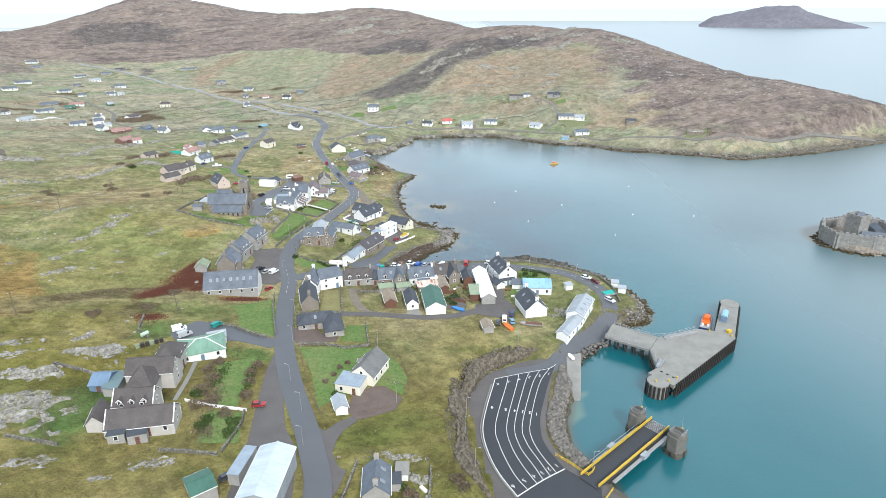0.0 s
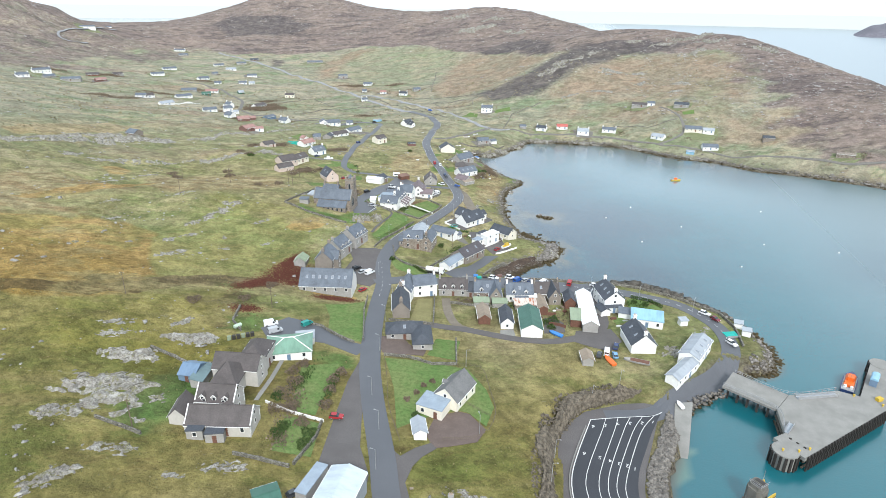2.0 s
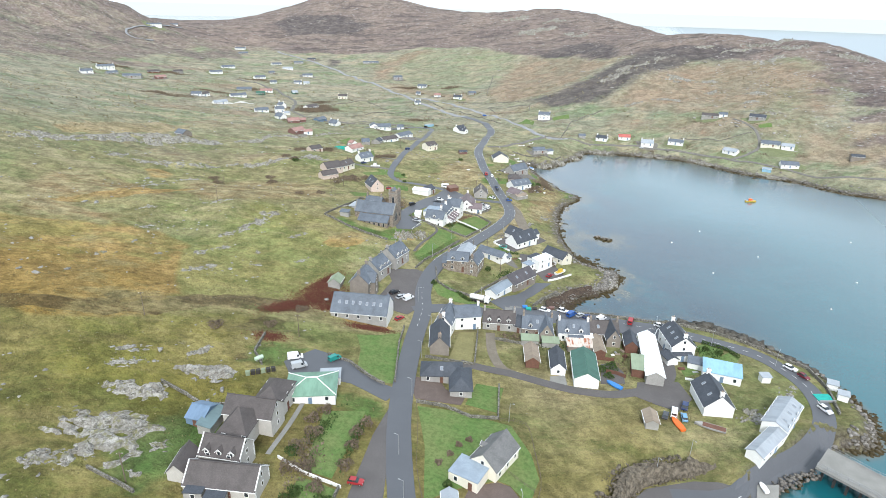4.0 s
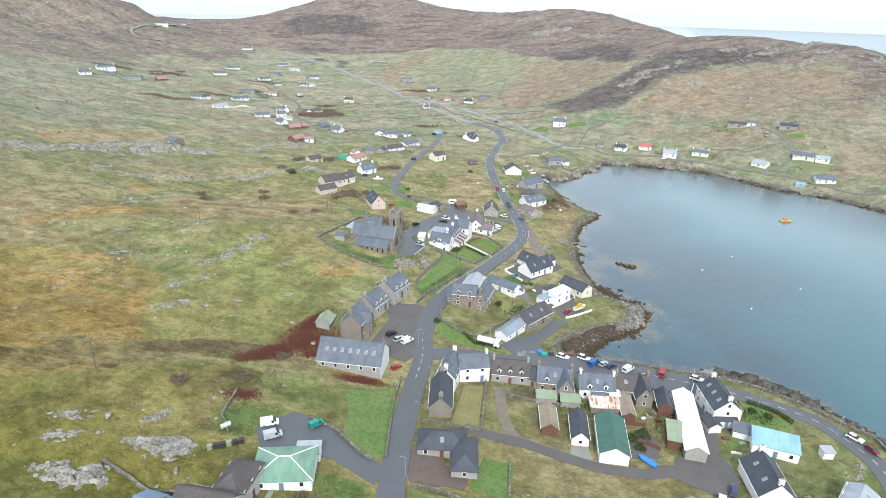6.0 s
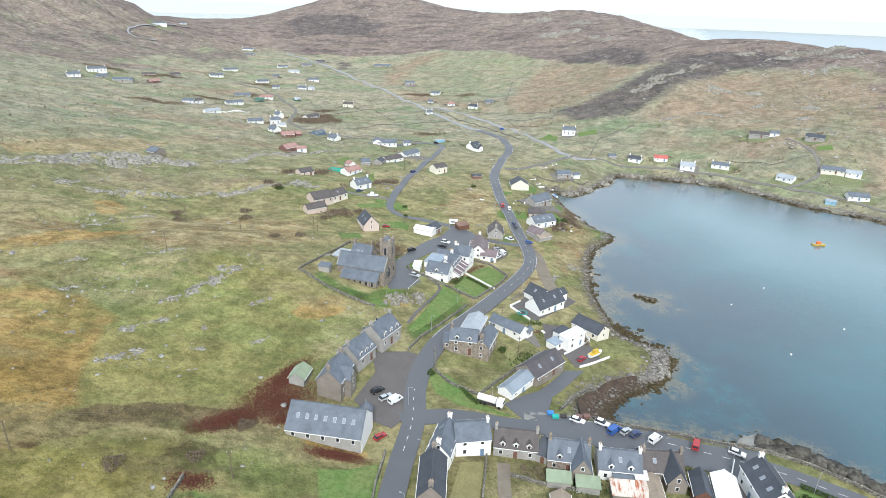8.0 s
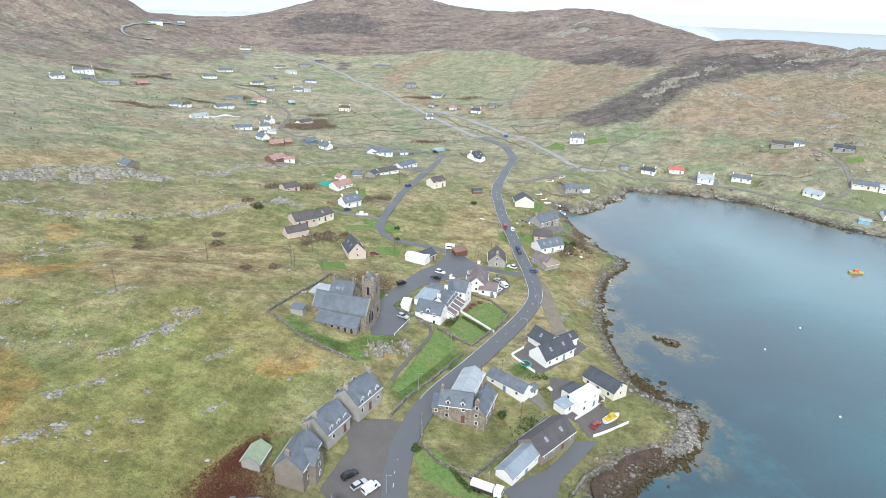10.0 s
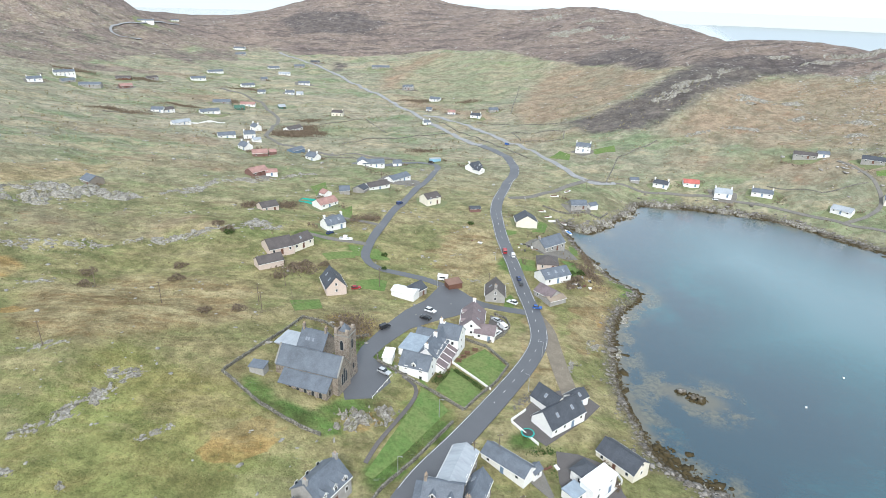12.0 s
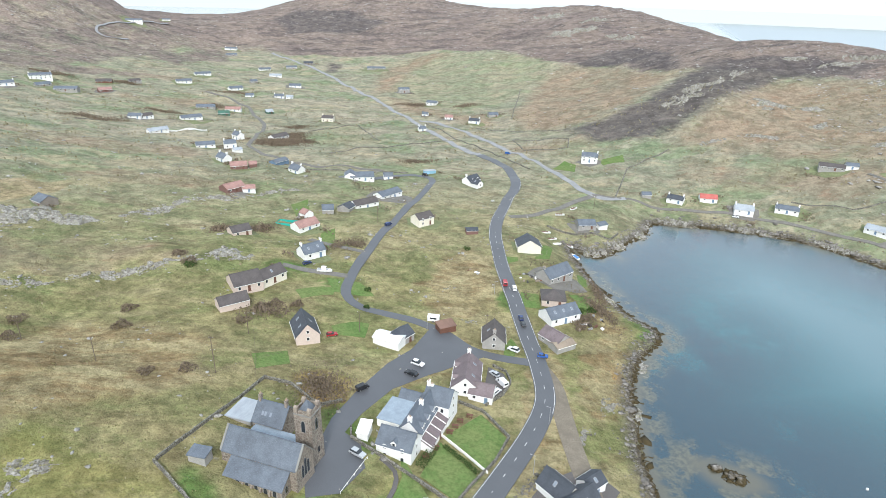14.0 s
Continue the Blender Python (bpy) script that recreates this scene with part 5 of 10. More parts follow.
# bay house and neighbours
house(17.1, 225.1, -71.2, 12.0, 7.7, 5.0, 3.2, WHITE, DARKSLATE, chim='lr', sky=3, note='tall white gabled house by the bay', gwin=2)
house(18.6, 219.4, 17.9, 6.0, 3.0, 2.4, 0.8, WHITE, DARKSLATE, shape='mono', note='white lean-to with dark roof', cat='lean-to')
house(14.8, 216.6, -61.3, 5.0, 3.7, 2.2, 1.0, WHITE, DARKSLATE, note='small white outhouse with slate roof', cat='outhouse', win=(0, 0))
house(22.9, 216.2, -3.9, 4.7, 3.5, 2.2, 0.6, WHITE, SLATE, shape='mono', note='white lean-to store with slate roof', cat='store', win=(0, 0))
house(30.1, 212.6, -2.5, 10.9, 6.0, 3.0, 1.2, WHITE, BLUESHEET, shape='mono', chim='', note='white cottage with sky blue metal roof')
house(25.9, 196.4, -76.1, 12.0, 8.2, 3.4, 3.6, WHITE, DARKSLATE, chim='lr', sky=2, gwin=0, note='white gabled house with dark slate roof and chimneys', win=(0, 1), door=False)
house(9.1, 180.3, -79.4, 5.5, 3.4, 2.2, 1.0, HARL, TANFELT, note='small grey hut in rough grass', cat='hut', win=(0, 0))

# ferry office
house(37.8, 180.5, 58.2, 14.2, 4.0, 3.0, 1.0, WHITE, PALESHEET, note='white harbour office with pale metal roof', cat='office')
house(43.6, 193.6, 64.9, 15.0, 6.2, 4.0, 1.4, WHITE, PALESHEET, note='white harbour store with pale metal roof', cat='store', sky=3)

# long hall and stone houses
house(-88.4, 204.0, 10.5, 19.8, 10.6, 2.9, 4.9, HARL, SLATE, sky=7, gwin=1, chim='', note='long grey hall with blue slate roof and skylights', cat='hall', door=False, gable=WHITE)
house(-92.6, 220.2, 8.0, 4.6, 4.4, 5.6, 2.6, DRAB, SLATE, gwin=2, win=(0, 0), door=False, note='gabled stone bay of the tall house towards the yard', cat='bay')
house(-95.6, 219.8, -82.0, 10.0, 7.0, 5.4, 3.4, DRAB, SLATE, chim='lr', sky=0, note='tall stone house with slate roof and chimneys', win=(1, 1), door=False)
house(-96.4, 233.8, 81.0, 8.8, 8.2, 3.6, 3.4, HARL, SLATE, dormers=3, chim='l', note='grey stone cottage with three dormers and a broad back slope')
house(-94.0, 246.2, 79.0, 10.2, 8.4, 4.0, 3.4, HARL, SLATE, dormers=3, chim='lr', note='grey stone house with three dormers and chimneys')
house(-105.8, 217.6, -79.0, 6.0, 4.5, 2.0, 1.6, HARL, DULLGREEN, note='old byre with mossy pale roof', cat='byre', win=(0, 0))

# stone school house
house(-69.2, 257.2, 10.0, 9.0, 6.4, 5.0, 2.6, STONE, SLATE, chim='l', dormers=2, note='stone two-storey house with slate roof')
house(-62.7, 260.2, -90.0, 11.0, 4.8, 4.8, 2.8, STONE, SLATE, chim='r', sky=2, note='stone gabled wing with slate roof', gwin=1, win=(1, 1), door=False)
house(-68.9, 265.2, 91.0, 14.6, 6.2, 4.6, 1.5, DRAB, PALESHEET, win=(1, 0), door=False, note='hall with pale grey metal roof behind the stone house', cat='hall')
house(-74.6, 256.3, 12.6, 2.3, 5.0, 2.4, 0.8, STONE, SLATE, shape='mono', note='low stone outshot with slate roof', cat='outhouse', door=False)

# houses on the point
house(-59.0, 276.2, -21.0, 13.2, 5.0, 2.5, 1.8, WHITE, SLATE, win=(4, 0), note='long low white cottage with blue slate roof')
house(-52.4, 276.9, 66.0, 3.2, 2.6, 2.4, 1.0, WHITE, SLATE, note='white porch block of the long cottage', cat='porch', door=False)
house(-50.7, 300.6, 59.0, 14.0, 7.6, 2.8, 3.6, WHITE, DARKSLATE, sky=2, gwin=1, note='new white house with dark slate roof and skylights')
house(-54.6, 306.0, -31.0, 8.6, 6.4, 2.7, 3.0, WHITE, DARKSLATE, sky=1, note='white cross wing of the new house', win=(0, 0), door=False)
house(-47.6, 312.4, 57.0, 5.8, 4.6, 2.4, 1.6, WHITE, DARKSLATE, sky=1, note='white annexe of the new house with slate roof', cat='annexe')
house(-32.2, 292.4, -30.0, 11.6, 7.0, 2.7, 2.4, CREAM, DARKSLATE, gwin=1, note='pale bungalow with dark slate roof near the shore')
house(-37.0, 279.0, 60.0, 9.2, 4.0, 4.5, 0.4, WHITE, WHITESHEET, shape='mono', win=(4, 3), note='modern white two-storey block with pale roof and broad glazing')
house(-42.0, 274.6, 60.0, 4.6, 4.0, 2.5, 0.2, WHITE, FLATFELT, shape='flat', note='low white block of the modern house', door=False)
house(-40.2, 281.6, -28.0, 5.4, 5.4, 3.4, 1.8, WHITE, DARKSLATE, shape='hip', note='white house part with dark hipped roof', win=(1, 0), door=False)
house(-43.9, 258.8, 63.4, 14.6, 8.0, 2.7, 2.8, DRAB, MAUVEDARK, sky=2, note='grey bungalow with dark roof and skylights')
house(-48.7, 246.4, 70.1, 12.7, 5.0, 2.4, 1.4, WHITE, BLUEGREY, note='low white cottage with pale metal roof')

# hotel and neighbours
house(-94.0, 300.5, 0.5, 9.4, 7.0, 4.6, 3.0, WHITE, SLATE, dormers=1, gwin=1, note='white front block of the hotel with slate roof', cat='hotel', door=False, z=9.6, name='hotel_block')
house(-92.7, 311.5, 90.0, 15.5, 6.2, 4.8, 3.2, WHITE, SLATE, dormers=4, chim='lmr', note='long white hotel range with dormers and chimneys', cat='hotel', z=9.4, name='hotel_block')
house(-90.2, 319.0, 0.0, 7.6, 7.2, 5.8, 3.2, WHITE, SLATE, gwin=1, chim='l', note='tall white gabled end block of the hotel', cat='hotel', door=False, z=9.3, name='hotel_block')
lounge = house(-88.1, 310.0, 90.0, 13.0, 3.0, 2.3, 1.5, TRIM, MAUVETILE, shape='mono', note='hotel sun lounge with sloping dark roof and white ridges', cat='sun lounge', z=9.2, name='sun_lounge')
for u in (-6.4, -3.2, 0.0, 3.2, 6.4):
    part('ridge_cap', Shape().bar((u, -1.85, 2.33), (u, 1.6, 4.02), 0.13), TRIM, lounge)
house(-99.2, 310.3, 0.0, 7.0, 9.6, 4.2, 0.3, WHITE, FLATFELT, shape='flat', note='white flat-roofed back part of the hotel', cat='hotel', win=(0, 0), door=False, z=9.8, name='hotel_block')
house(-97.5, 318.5, 0.0, 8.0, 5.0, 3.4, 2.0, WHITE, SLATE, note='slate-roofed kitchen wing of the hotel', cat='hotel', win=(0, 0), door=False, z=9.6, name='hotel_block')
house(-103.6, 300.4, 12.0, 2.8, 4.6, 2.2, 0.5, WHITE, TRIM, shape='mono', note='small white store behind the hotel', cat='store', win=(0, 0), name='store')
house(-88.6, 337.5, -76.0, 14.0, 8.2, 2.8, 3.6, WHITE, MAUVETILE, note='white gabled house with mauve tiled roof', dormers=2, gwin=1, win=(0, 1), door=False, chim='l', skyback=2)
house(-82.3, 333.2, 4.0, 7.0, 6.0, 2.5, 2.2, WHITE, MAUVETILE, note='white front wing with mauve tiled roof', gwin=1)

# along the road to the west
house(-88.0, 364.5, -73.8, 10.0, 7.6, 2.8, 3.4, HARL, BROWNTILE, sky=1, gwin=1, chim='r', note='grey gabled house with brown roof at the junction', win=(1, 1), door=False)
house(-95.3, 445.4, -67.6, 9.0, 10.7, 2.8, 3.2, CREAM, DARKSLATE, note='pale bungalow with dark roof beside the road')
house(-78.4, 422.1, 58.4, 14.2, 8.0, 3.0, 3.0, HARL, SLATE, chim='l', note='grey irregular house with slate roof among bushes')
house(-74.9, 401.6, 15.1, 9.0, 9.0, 2.7, 2.6, PINK, BROWNTILE, shape='hip', note='bungalow with brown hipped roof')
house(-70.2, 390.3, 47.3, 13.1, 8.0, 2.8, 2.6, WHITE, SLATE, sky=3, note='white house with slate roof and skylights')
house(-68.8, 374.2, -31.8, 8.8, 7.0, 2.5, 2.2, HARL, MAUVETILE, note='low grey house with mauve roof')
house(-65.7, 371.5, 49.3, 7.8, 5.0, 2.2, 0.8, HARL, TANFELT, note='low lean shed with tan roof', cat='shed', win=(0, 0))
house(-124.8, 451.1, 29.0, 6.1, 5.0, 2.4, 0.8, REDBOARD, DARKSLATE, note='dark red wooden hut', cat='hut', win=(0, 0))
house(-104.9, 362.6, 46.3, 6.0, 4.0, 2.2, 0.6, TIMBER, BROWNSHEET, shape='mono', note='low brown hut with rusty brown roof', cat='hut', win=(0, 0))
house(-142.7, 333.8, -47.0, 11.0, 7.4, 2.8, 4.0, PINK, DARKSLATE, sky=2, skyback=1, gwin=1, note='pinkish gabled house with large roof panels', win=(0, 1), door=False)
house(-117.8, 344.3, -2.8, 9.4, 5.0, 2.8, 0.8, WHITE, WHITESHEET, note='long pale prefabricated shed', cat='shed', win=(0, 0), door=False)
house(-115.7, 348.1, 72.0, 7.5, 6.0, 2.6, 2.0, HARL, DARKSLATE, note='grey store with dark roof', cat='store', win=(1, 0))
house(-173.4, 336.8, 56.0, 10.0, 6.0, 2.6, 2.0, PINK, BROWNTILE, note='brown boarded byre with tiled roof', cat='byre', win=(0, 0))
house(-178.6, 350.2, 55.7, 10.4, 10.0, 2.7, 2.8, PINK, BROWNTILE, note='pinkish bungalow with brown tiled roof', chim='')
house(-174.0, 358.2, 73.2, 10.8, 7.0, 2.7, 2.4, CREAM, BROWNTILE, sky=1, note='pale bungalow wing with roof panels')
house(-174.0, 386.8, 61.6, 9.7, 7.0, 2.8, 2.8, WHITE, SLATE, sky=2, chim='lr', note='white cottage with slate roof and chimneys')
house(-195.2, 414.8, 68.0, 11.8, 8.0, 2.7, 2.6, WHITE, REDTILE, note='white cottage with faded red roof')
house(-203.3, 428.4, -21.7, 5.0, 5.3, 2.6, 1.8, WHITE, REDTILE, note='small white outhouse with red roof', cat='outhouse', win=(0, 0))
house(-213.3, 390.9, 59.2, 8.9, 8.0, 2.7, 2.2, PINK, BROWNTILE, note='pale bungalow with brown roof among bushes')
house(-150.6, 450.6, 60.0, 9.8, 7.6, 4.8, 2.6, CREAM, BROWNTILE, note='pale two-storey house with brown roof')
house(-183.7, 479.6, 71.5, 16.3, 8.0, 2.7, 2.2, WHITE, SLATE, note='white bungalow with slate roof')
house(-187.2, 458.2, 58.3, 14.4, 8.0, 2.7, 2.2, WHITE, BROWNTILE, note='white bungalow with grey brown roof')
house(-192.1, 448.2, -91.3, 7.0, 7.4, 2.6, 2.0, HARL, DARKSLATE, note='grey garage with dark roof', cat='garage', win=(0, 0))
house(-198.6, 440.7, 33.2, 6.1, 7.0, 2.5, 2.2, HARL, SLATE, note='old grey stone byre by the croft lane', cat='byre', win=(0, 0))
house(-212.7, 503.7, 32.1, 15.1, 9.3, 2.8, 2.6, WHITE, SLATE, note='long white bungalow with slate roof')
house(-200.3, 514.6, 33.2, 6.0, 3.7, 2.7, 2.2, WHITE, SLATE, note='small white bungalow with slate roof')
house(-182.6, 539.3, 37.4, 8.1, 3.5, 2.6, 0.3, BLUESHEET, PALESHEET, shape='flat', note='pale blue and white portable building', cat='cabin', win=(0, 0), door=False)
house(-151.4, 530.7, 66.0, 10.5, 7.0, 3.2, 3.0, WHITE, DARKSLATE, dormers=2, chim='l', note='white house with dark roof and dormers')
house(-257.3, 440.6, 72.0, 11.5, 8.6, 2.7, 2.4, REDBOARD, REDTILE, note='red wooden house with red roof')
house(-284.7, 480.1, 42.0, 10.4, 8.4, 2.7, 2.2, REDBOARD, REDTILE, note='red boarded croft house with red roof')
house(-301.6, 487.4, -20.0, 9.4, 6.4, 3.0, 3.0, WHITE, SLATE, chim='lr', note='white croft house with slate roof')
house(-324.1, 520.7, 45.7, 8.6, 5.3, 4.6, 2.6, WHITE, SLATE, chim='lr', note='white two-storey croft house')
house(-340.1, 549.2, -20.0, 8.0, 6.0, 4.6, 2.6, WHITE, SLATE, chim='lr', note='white two-storey croft house')
house(-338.1, 512.5, 46.7, 13.1, 7.0, 2.7, 2.2, WHITE, SLATE, note='low white croft house with slate roof')
house(-312.2, 513.2, 63.9, 6.3, 3.9, 2.4, 1.4, WHITE, PALESHEET, note='pale metal croft shed', cat='shed', win=(0, 0))
house(-320.6, 571.6, 78.0, 16.0, 7.4, 2.8, 2.2, WHITE, BROWNTILE, note='white bungalow among brown bushes')
house(-253.9, 496.2, -15.0, 9.0, 6.6, 3.0, 3.0, WHITE, SLATE, chim='lr', note='white croft house with slate roof')
house(-273.1, 504.8, 80.0, 12.0, 6.4, 2.6, 1.6, STEELBLUE, SLATE, note='blue grey croft sheds with slate roof', cat='shed', win=(0, 0))
house(-304.7, 371.0, -12.0, 9.0, 8.0, 2.6, 2.6, DRAB, SLATE, note='lone stone cottage with slate roof on the slope')

house(-279.6, 487.0, 42.0, 5.0, 6.0, 2.4, 1.6, REDBOARD, REDTILE, note='small red boarded annexe with faded red roof', cat='annexe', win=(0, 0))
house(-250.6, 445.6, 40.0, 7.0, 5.0, 2.5, 1.8, WHITE, REDTILE, note='white side wing with faded red roof', cat='annexe')
house(-146.6, 526.6, -24.0, 6.4, 5.6, 3.0, 2.8, WHITE, DARKSLATE, sky=1, note='white gabled front wing with dark roof', win=(0, 0), door=False, gwin=1)
house(-219.0, 500.6, 118.0, 9.0, 7.0, 2.8, 2.4, WHITE, SLATE, note='white gabled cross wing of the bungalow', win=(0, 0), door=False, gwin=1)

# far shore of the bay
house(-75.6, 492.0, 24.6, 9.8, 8.0, 2.7, 2.4, HARL, SLATE, note='grey cottage at the head of the bay')
house(-68.4, 497.2, 51.3, 6.3, 5.0, 2.2, 1.4, WHITE, SLATE, note='small white shed by the shore', cat='shed', win=(0, 0))
house(-49.1, 553.3, 22.5, 6.0, 3.7, 2.4, 1.6, HARL, SLATE, note='small grey shed by the shore road', cat='shed', win=(0, 0))
house(-32.2, 554.4, -13.2, 9.7, 6.0, 2.7, 2.2, WHITE, DARKSLATE, chim='lr', note='white cottage with dark roof on the far shore')
house(-14.5, 562.1, 7.8, 10.2, 6.3, 2.7, 2.2, WHITE, BRIGHTRED, note='white cottage with bright red roof on the far shore')
house(4.5, 554.7, 3.2, 10.6, 6.6, 3.0, 2.8, WHITE, PALESHEET, chim='lr', note='white cottage with white roof on the far shore')
house(26.9, 559.7, -6.9, 12.6, 7.0, 2.7, 2.0, WHITE, SLATE, chim='lr', note='long white cottage on the far shore')
house(67.1, 543.6, -29.7, 11.3, 7.0, 2.6, 2.2, WHITE, PALESHEET, note='white cottage with pale roof on the far shore')
house(-90.2, 604.9, 6.6, 11.5, 7.0, 5.0, 2.8, WHITE, SLATE, chim='lr', note='tall pale two-storey farmhouse', win=(2, 2))
house(54.4, 610.3, -5.6, 14.6, 7.0, 2.7, 2.0, HARL, BROWNTILE, note='low grey bungalow on the hillside')
house(64.6, 610.3, 4.4, 7.2, 4.5, 2.6, 1.8, WHITE, SLATE, note='small white cottage on the hillside')
house(90.4, 600.0, -15.2, 13.4, 7.0, 2.7, 2.2, HARL, DARKSLATE, note='low cottage with dark roof on the hillside')
house(96.5, 558.5, -6.0, 14.6, 7.4, 2.7, 2.4, CREAM, SLATE, note='pale bungalow with slate roof above the shore')
house(108.6, 556.8, -8.0, 9.6, 6.0, 2.6, 2.0, WHITE, PALESHEET, note='white annexe with pale roof above the shore', cat='annexe')
house(104.9, 523.0, 4.2, 12.7, 7.9, 2.8, 2.4, WHITE, SLATE, note='pale bungalow with slate roof above the shore')
house(151.0, 537.9, -0.7, 9.3, 5.8, 2.5, 1.6, DRAB, DARKSLATE, note='dark croft shed on the slope', cat='shed', win=(0, 0))
house(89.8, 516.6, -8.0, 6.4, 4.0, 2.4, 0.8, BLUESHEET, FLATFELT, note='blue boat shed on the shore', cat='shed', win=(0, 0))
house(190.3, 489.2, -17.1, 12.5, 7.0, 2.0, 1.0, STONE, STONE, note='ruined stone croft on the headland', cat='ruin', win=(0, 0), door=False)

# crofts up the glen
house(-234.7, 715.6, 15.8, 7.9, 4.9, 2.7, 2.3, WHITE, REDTILE, chim='', note='white cottage with red roof up the glen')
house(-276.2, 777.4, -1.4, 12.4, 7.0, 2.7, 2.3, WHITE, SLATE, chim='', note='white cottage with slate roof up the glen')
house(-242.1, 668.8, 43.2, 7.0, 4.3, 2.8, 2.3, WHITE, SLATE, chim='lr', note='white cottage beside the glen road')
house(-260.7, 721.0, 4.5, 6.0, 3.7, 2.5, 2.3, WHITE, SLATE, chim='', note='small white cottage beside the glen road')
house(-199.4, 740.2, 37.1, 9.9, 6.1, 2.7, 2.3, HARL, SLATE, chim='', note='grey cottage on the hillside')
house(-207.4, 708.8, 4.1, 10.3, 6.4, 3.0, 2.3, WHITE, DARKSLATE, chim='lr', note='white house among bushes')
house(-332.0, 828.6, 39.5, 13.2, 8.0, 4.8, 2.3, HARL, SLATE, chim='', note='tall grey farmhouse in the glen')
house(-433.5, 960.3, 28.6, 27.0, 7.0, 2.7, 2.3, HARL, SLATE, chim='', note='low grey farm buildings')
house(-330.0, 659.8, 12.9, 11.3, 7.0, 4.6, 2.3, CREAM, BROWNTILE, chim='lr', note='yellowish two-storey house in the fields')
house(-429.7, 727.7, 28.4, 10.4, 6.4, 2.8, 2.3, WHITE, SLATE, chim='lr', note='white croft house with slate roof')
house(-417.7, 729.0, 26.0, 7.7, 4.8, 2.5, 2.3, WHITE, PALESHEET, chim='', note='white croft store with pale roof')
house(-494.5, 738.8, 61.8, 16.1, 7.0, 2.7, 2.3, WHITE, SLATE, chim='', note='white bungalow in the fields')
house(-458.4, 716.3, 26.5, 8.9, 5.5, 2.5, 2.3, WHITE, SLATE, chim='', note='small white croft house')
house(-573.5, 778.6, 53.9, 19.8, 7.0, 2.7, 2.3, WHITE, SLATE, chim='', note='long white house in the fields')
house(-443.8, 634.3, 32.0, 17.4, 8.0, 3.0, 2.3, HARL, SLATE, chim='', note='grey croft house with slate roof')
house(-419.1, 641.7, 24.1, 14.8, 6.0, 2.5, 2.3, WHITE, REDTILE, chim='', note='white croft house with red roof')
house(-414.3, 622.9, 37.3, 10.3, 5.0, 2.4, 2.3, GREENSHEET, GREENSHEET, chim='', note='green metal croft shed')
house(-391.5, 657.3, 52.7, 7.3, 4.6, 2.4, 2.3, GREENSHEET, PALESHEET, chim='', note='pale green container shed')
house(-445.4, 556.0, 24.2, 10.7, 6.6, 2.7, 2.3, WHITE, SLATE, chim='', note='white croft house among bushes')
house(-442.3, 562.5, 69.7, 11.6, 7.0, 2.7, 2.3, WHITE, BROWNTILE, chim='', note='white bungalow with brown roof')
house(-418.0, 586.9, 58.8, 18.0, 7.0, 2.7, 2.3, WHITE, SLATE, chim='', note='white bungalow with slate roof in the fields')
house(-395.5, 528.3, 70.7, 15.8, 5.0, 2.4, 2.3, WHITE, PALESHEET, chim='', note='long low white metal shed')
house(-618.8, 609.7, 61.5, 20.0, 9.0, 5.0, 2.3, WHITE, SLATE, chim='lr', note='big white house on the hillside')
house(-589.1, 555.9, 59.6, 12.8, 8.0, 3.0, 2.3, WHITE, SLATE, chim='lr', note='white terrace on the hillside')
house(-586.1, 586.6, 74.8, 13.7, 6.0, 2.6, 2.3, HARL, SLATE, chim='', note='grey cottage on the hillside')
house(-558.6, 588.2, 30.9, 20.9, 7.0, 2.7, 2.3, HARL, SLATE, chim='', note='low grey bungalow on the hillside')
house(-546.4, 617.3, 63.8, 12.4, 7.0, 2.8, 2.3, REDBOARD, REDTILE, chim='', note='red house on the hillside')
house(-593.1, 658.1, 40.3, 15.8, 7.0, 2.8, 2.3, TIMBER, BROWNTILE, chim='', note='brown house on the hillside')
house(-577.0, 681.2, 65.6, 12.5, 7.0, 2.7, 2.3, HARL, BROWNTILE, chim='', note='grey bungalow with brown tiled roof')
house(-553.6, 726.2, 53.4, 17.4, 7.0, 2.7, 2.3, WHITE, SLATE, chim='', note='white bungalow with grey roof')
house(-721.9, 1014.3, 18.3, 20.0, 8.0, 3.0, 2.3, WHITE, SLATE, chim='lr', note='white farmhouse below the hills')
house(-676.6, 958.4, 54.4, 17.1, 7.0, 2.6, 2.3, HARL, SLATE, chim='', note='grey farm sheds below the hills')
house(-561.3, 882.5, 51.1, 16.2, 7.0, 2.7, 2.3, WHITE, SLATE, chim='', note='white croft house in the glen')
house(-451.3, 789.5, 31.3, 14.2, 7.0, 2.7, 2.3, WHITE, SLATE, chim='', note='white croft house by the glen road')
house(-510.0, 790.6, 59.6, 8.9, 5.5, 2.7, 2.3, HARL, SLATE, chim='', note='grey croft house in the glen')
house(-541.4, 916.0, 34.7, 15.8, 7.0, 2.7, 2.3, HARL, SLATE, chim='', note='grey house by the glen road')
house(-544.6, 963.2, 31.3, 14.4, 8.0, 3.0, 2.3, DRAB, DARKSLATE, chim='', note='dark house at the head of the glen')
house(-515.0, 841.4, 30.1, 15.7, 5.0, 2.4, 2.3, WHITE, PALESHEET, chim='', note='long white shed in the glen')
house(-862.9, 961.5, 38.8, 26.3, 6.0, 2.6, 2.3, WHITE, SLATE, chim='', note='white house high on the hill road')
house(-1007.1, 1176.6, 40.8, 16.1, 6.0, 2.6, 2.3, WHITE, SLATE, chim='', note='white house high on the hill road')

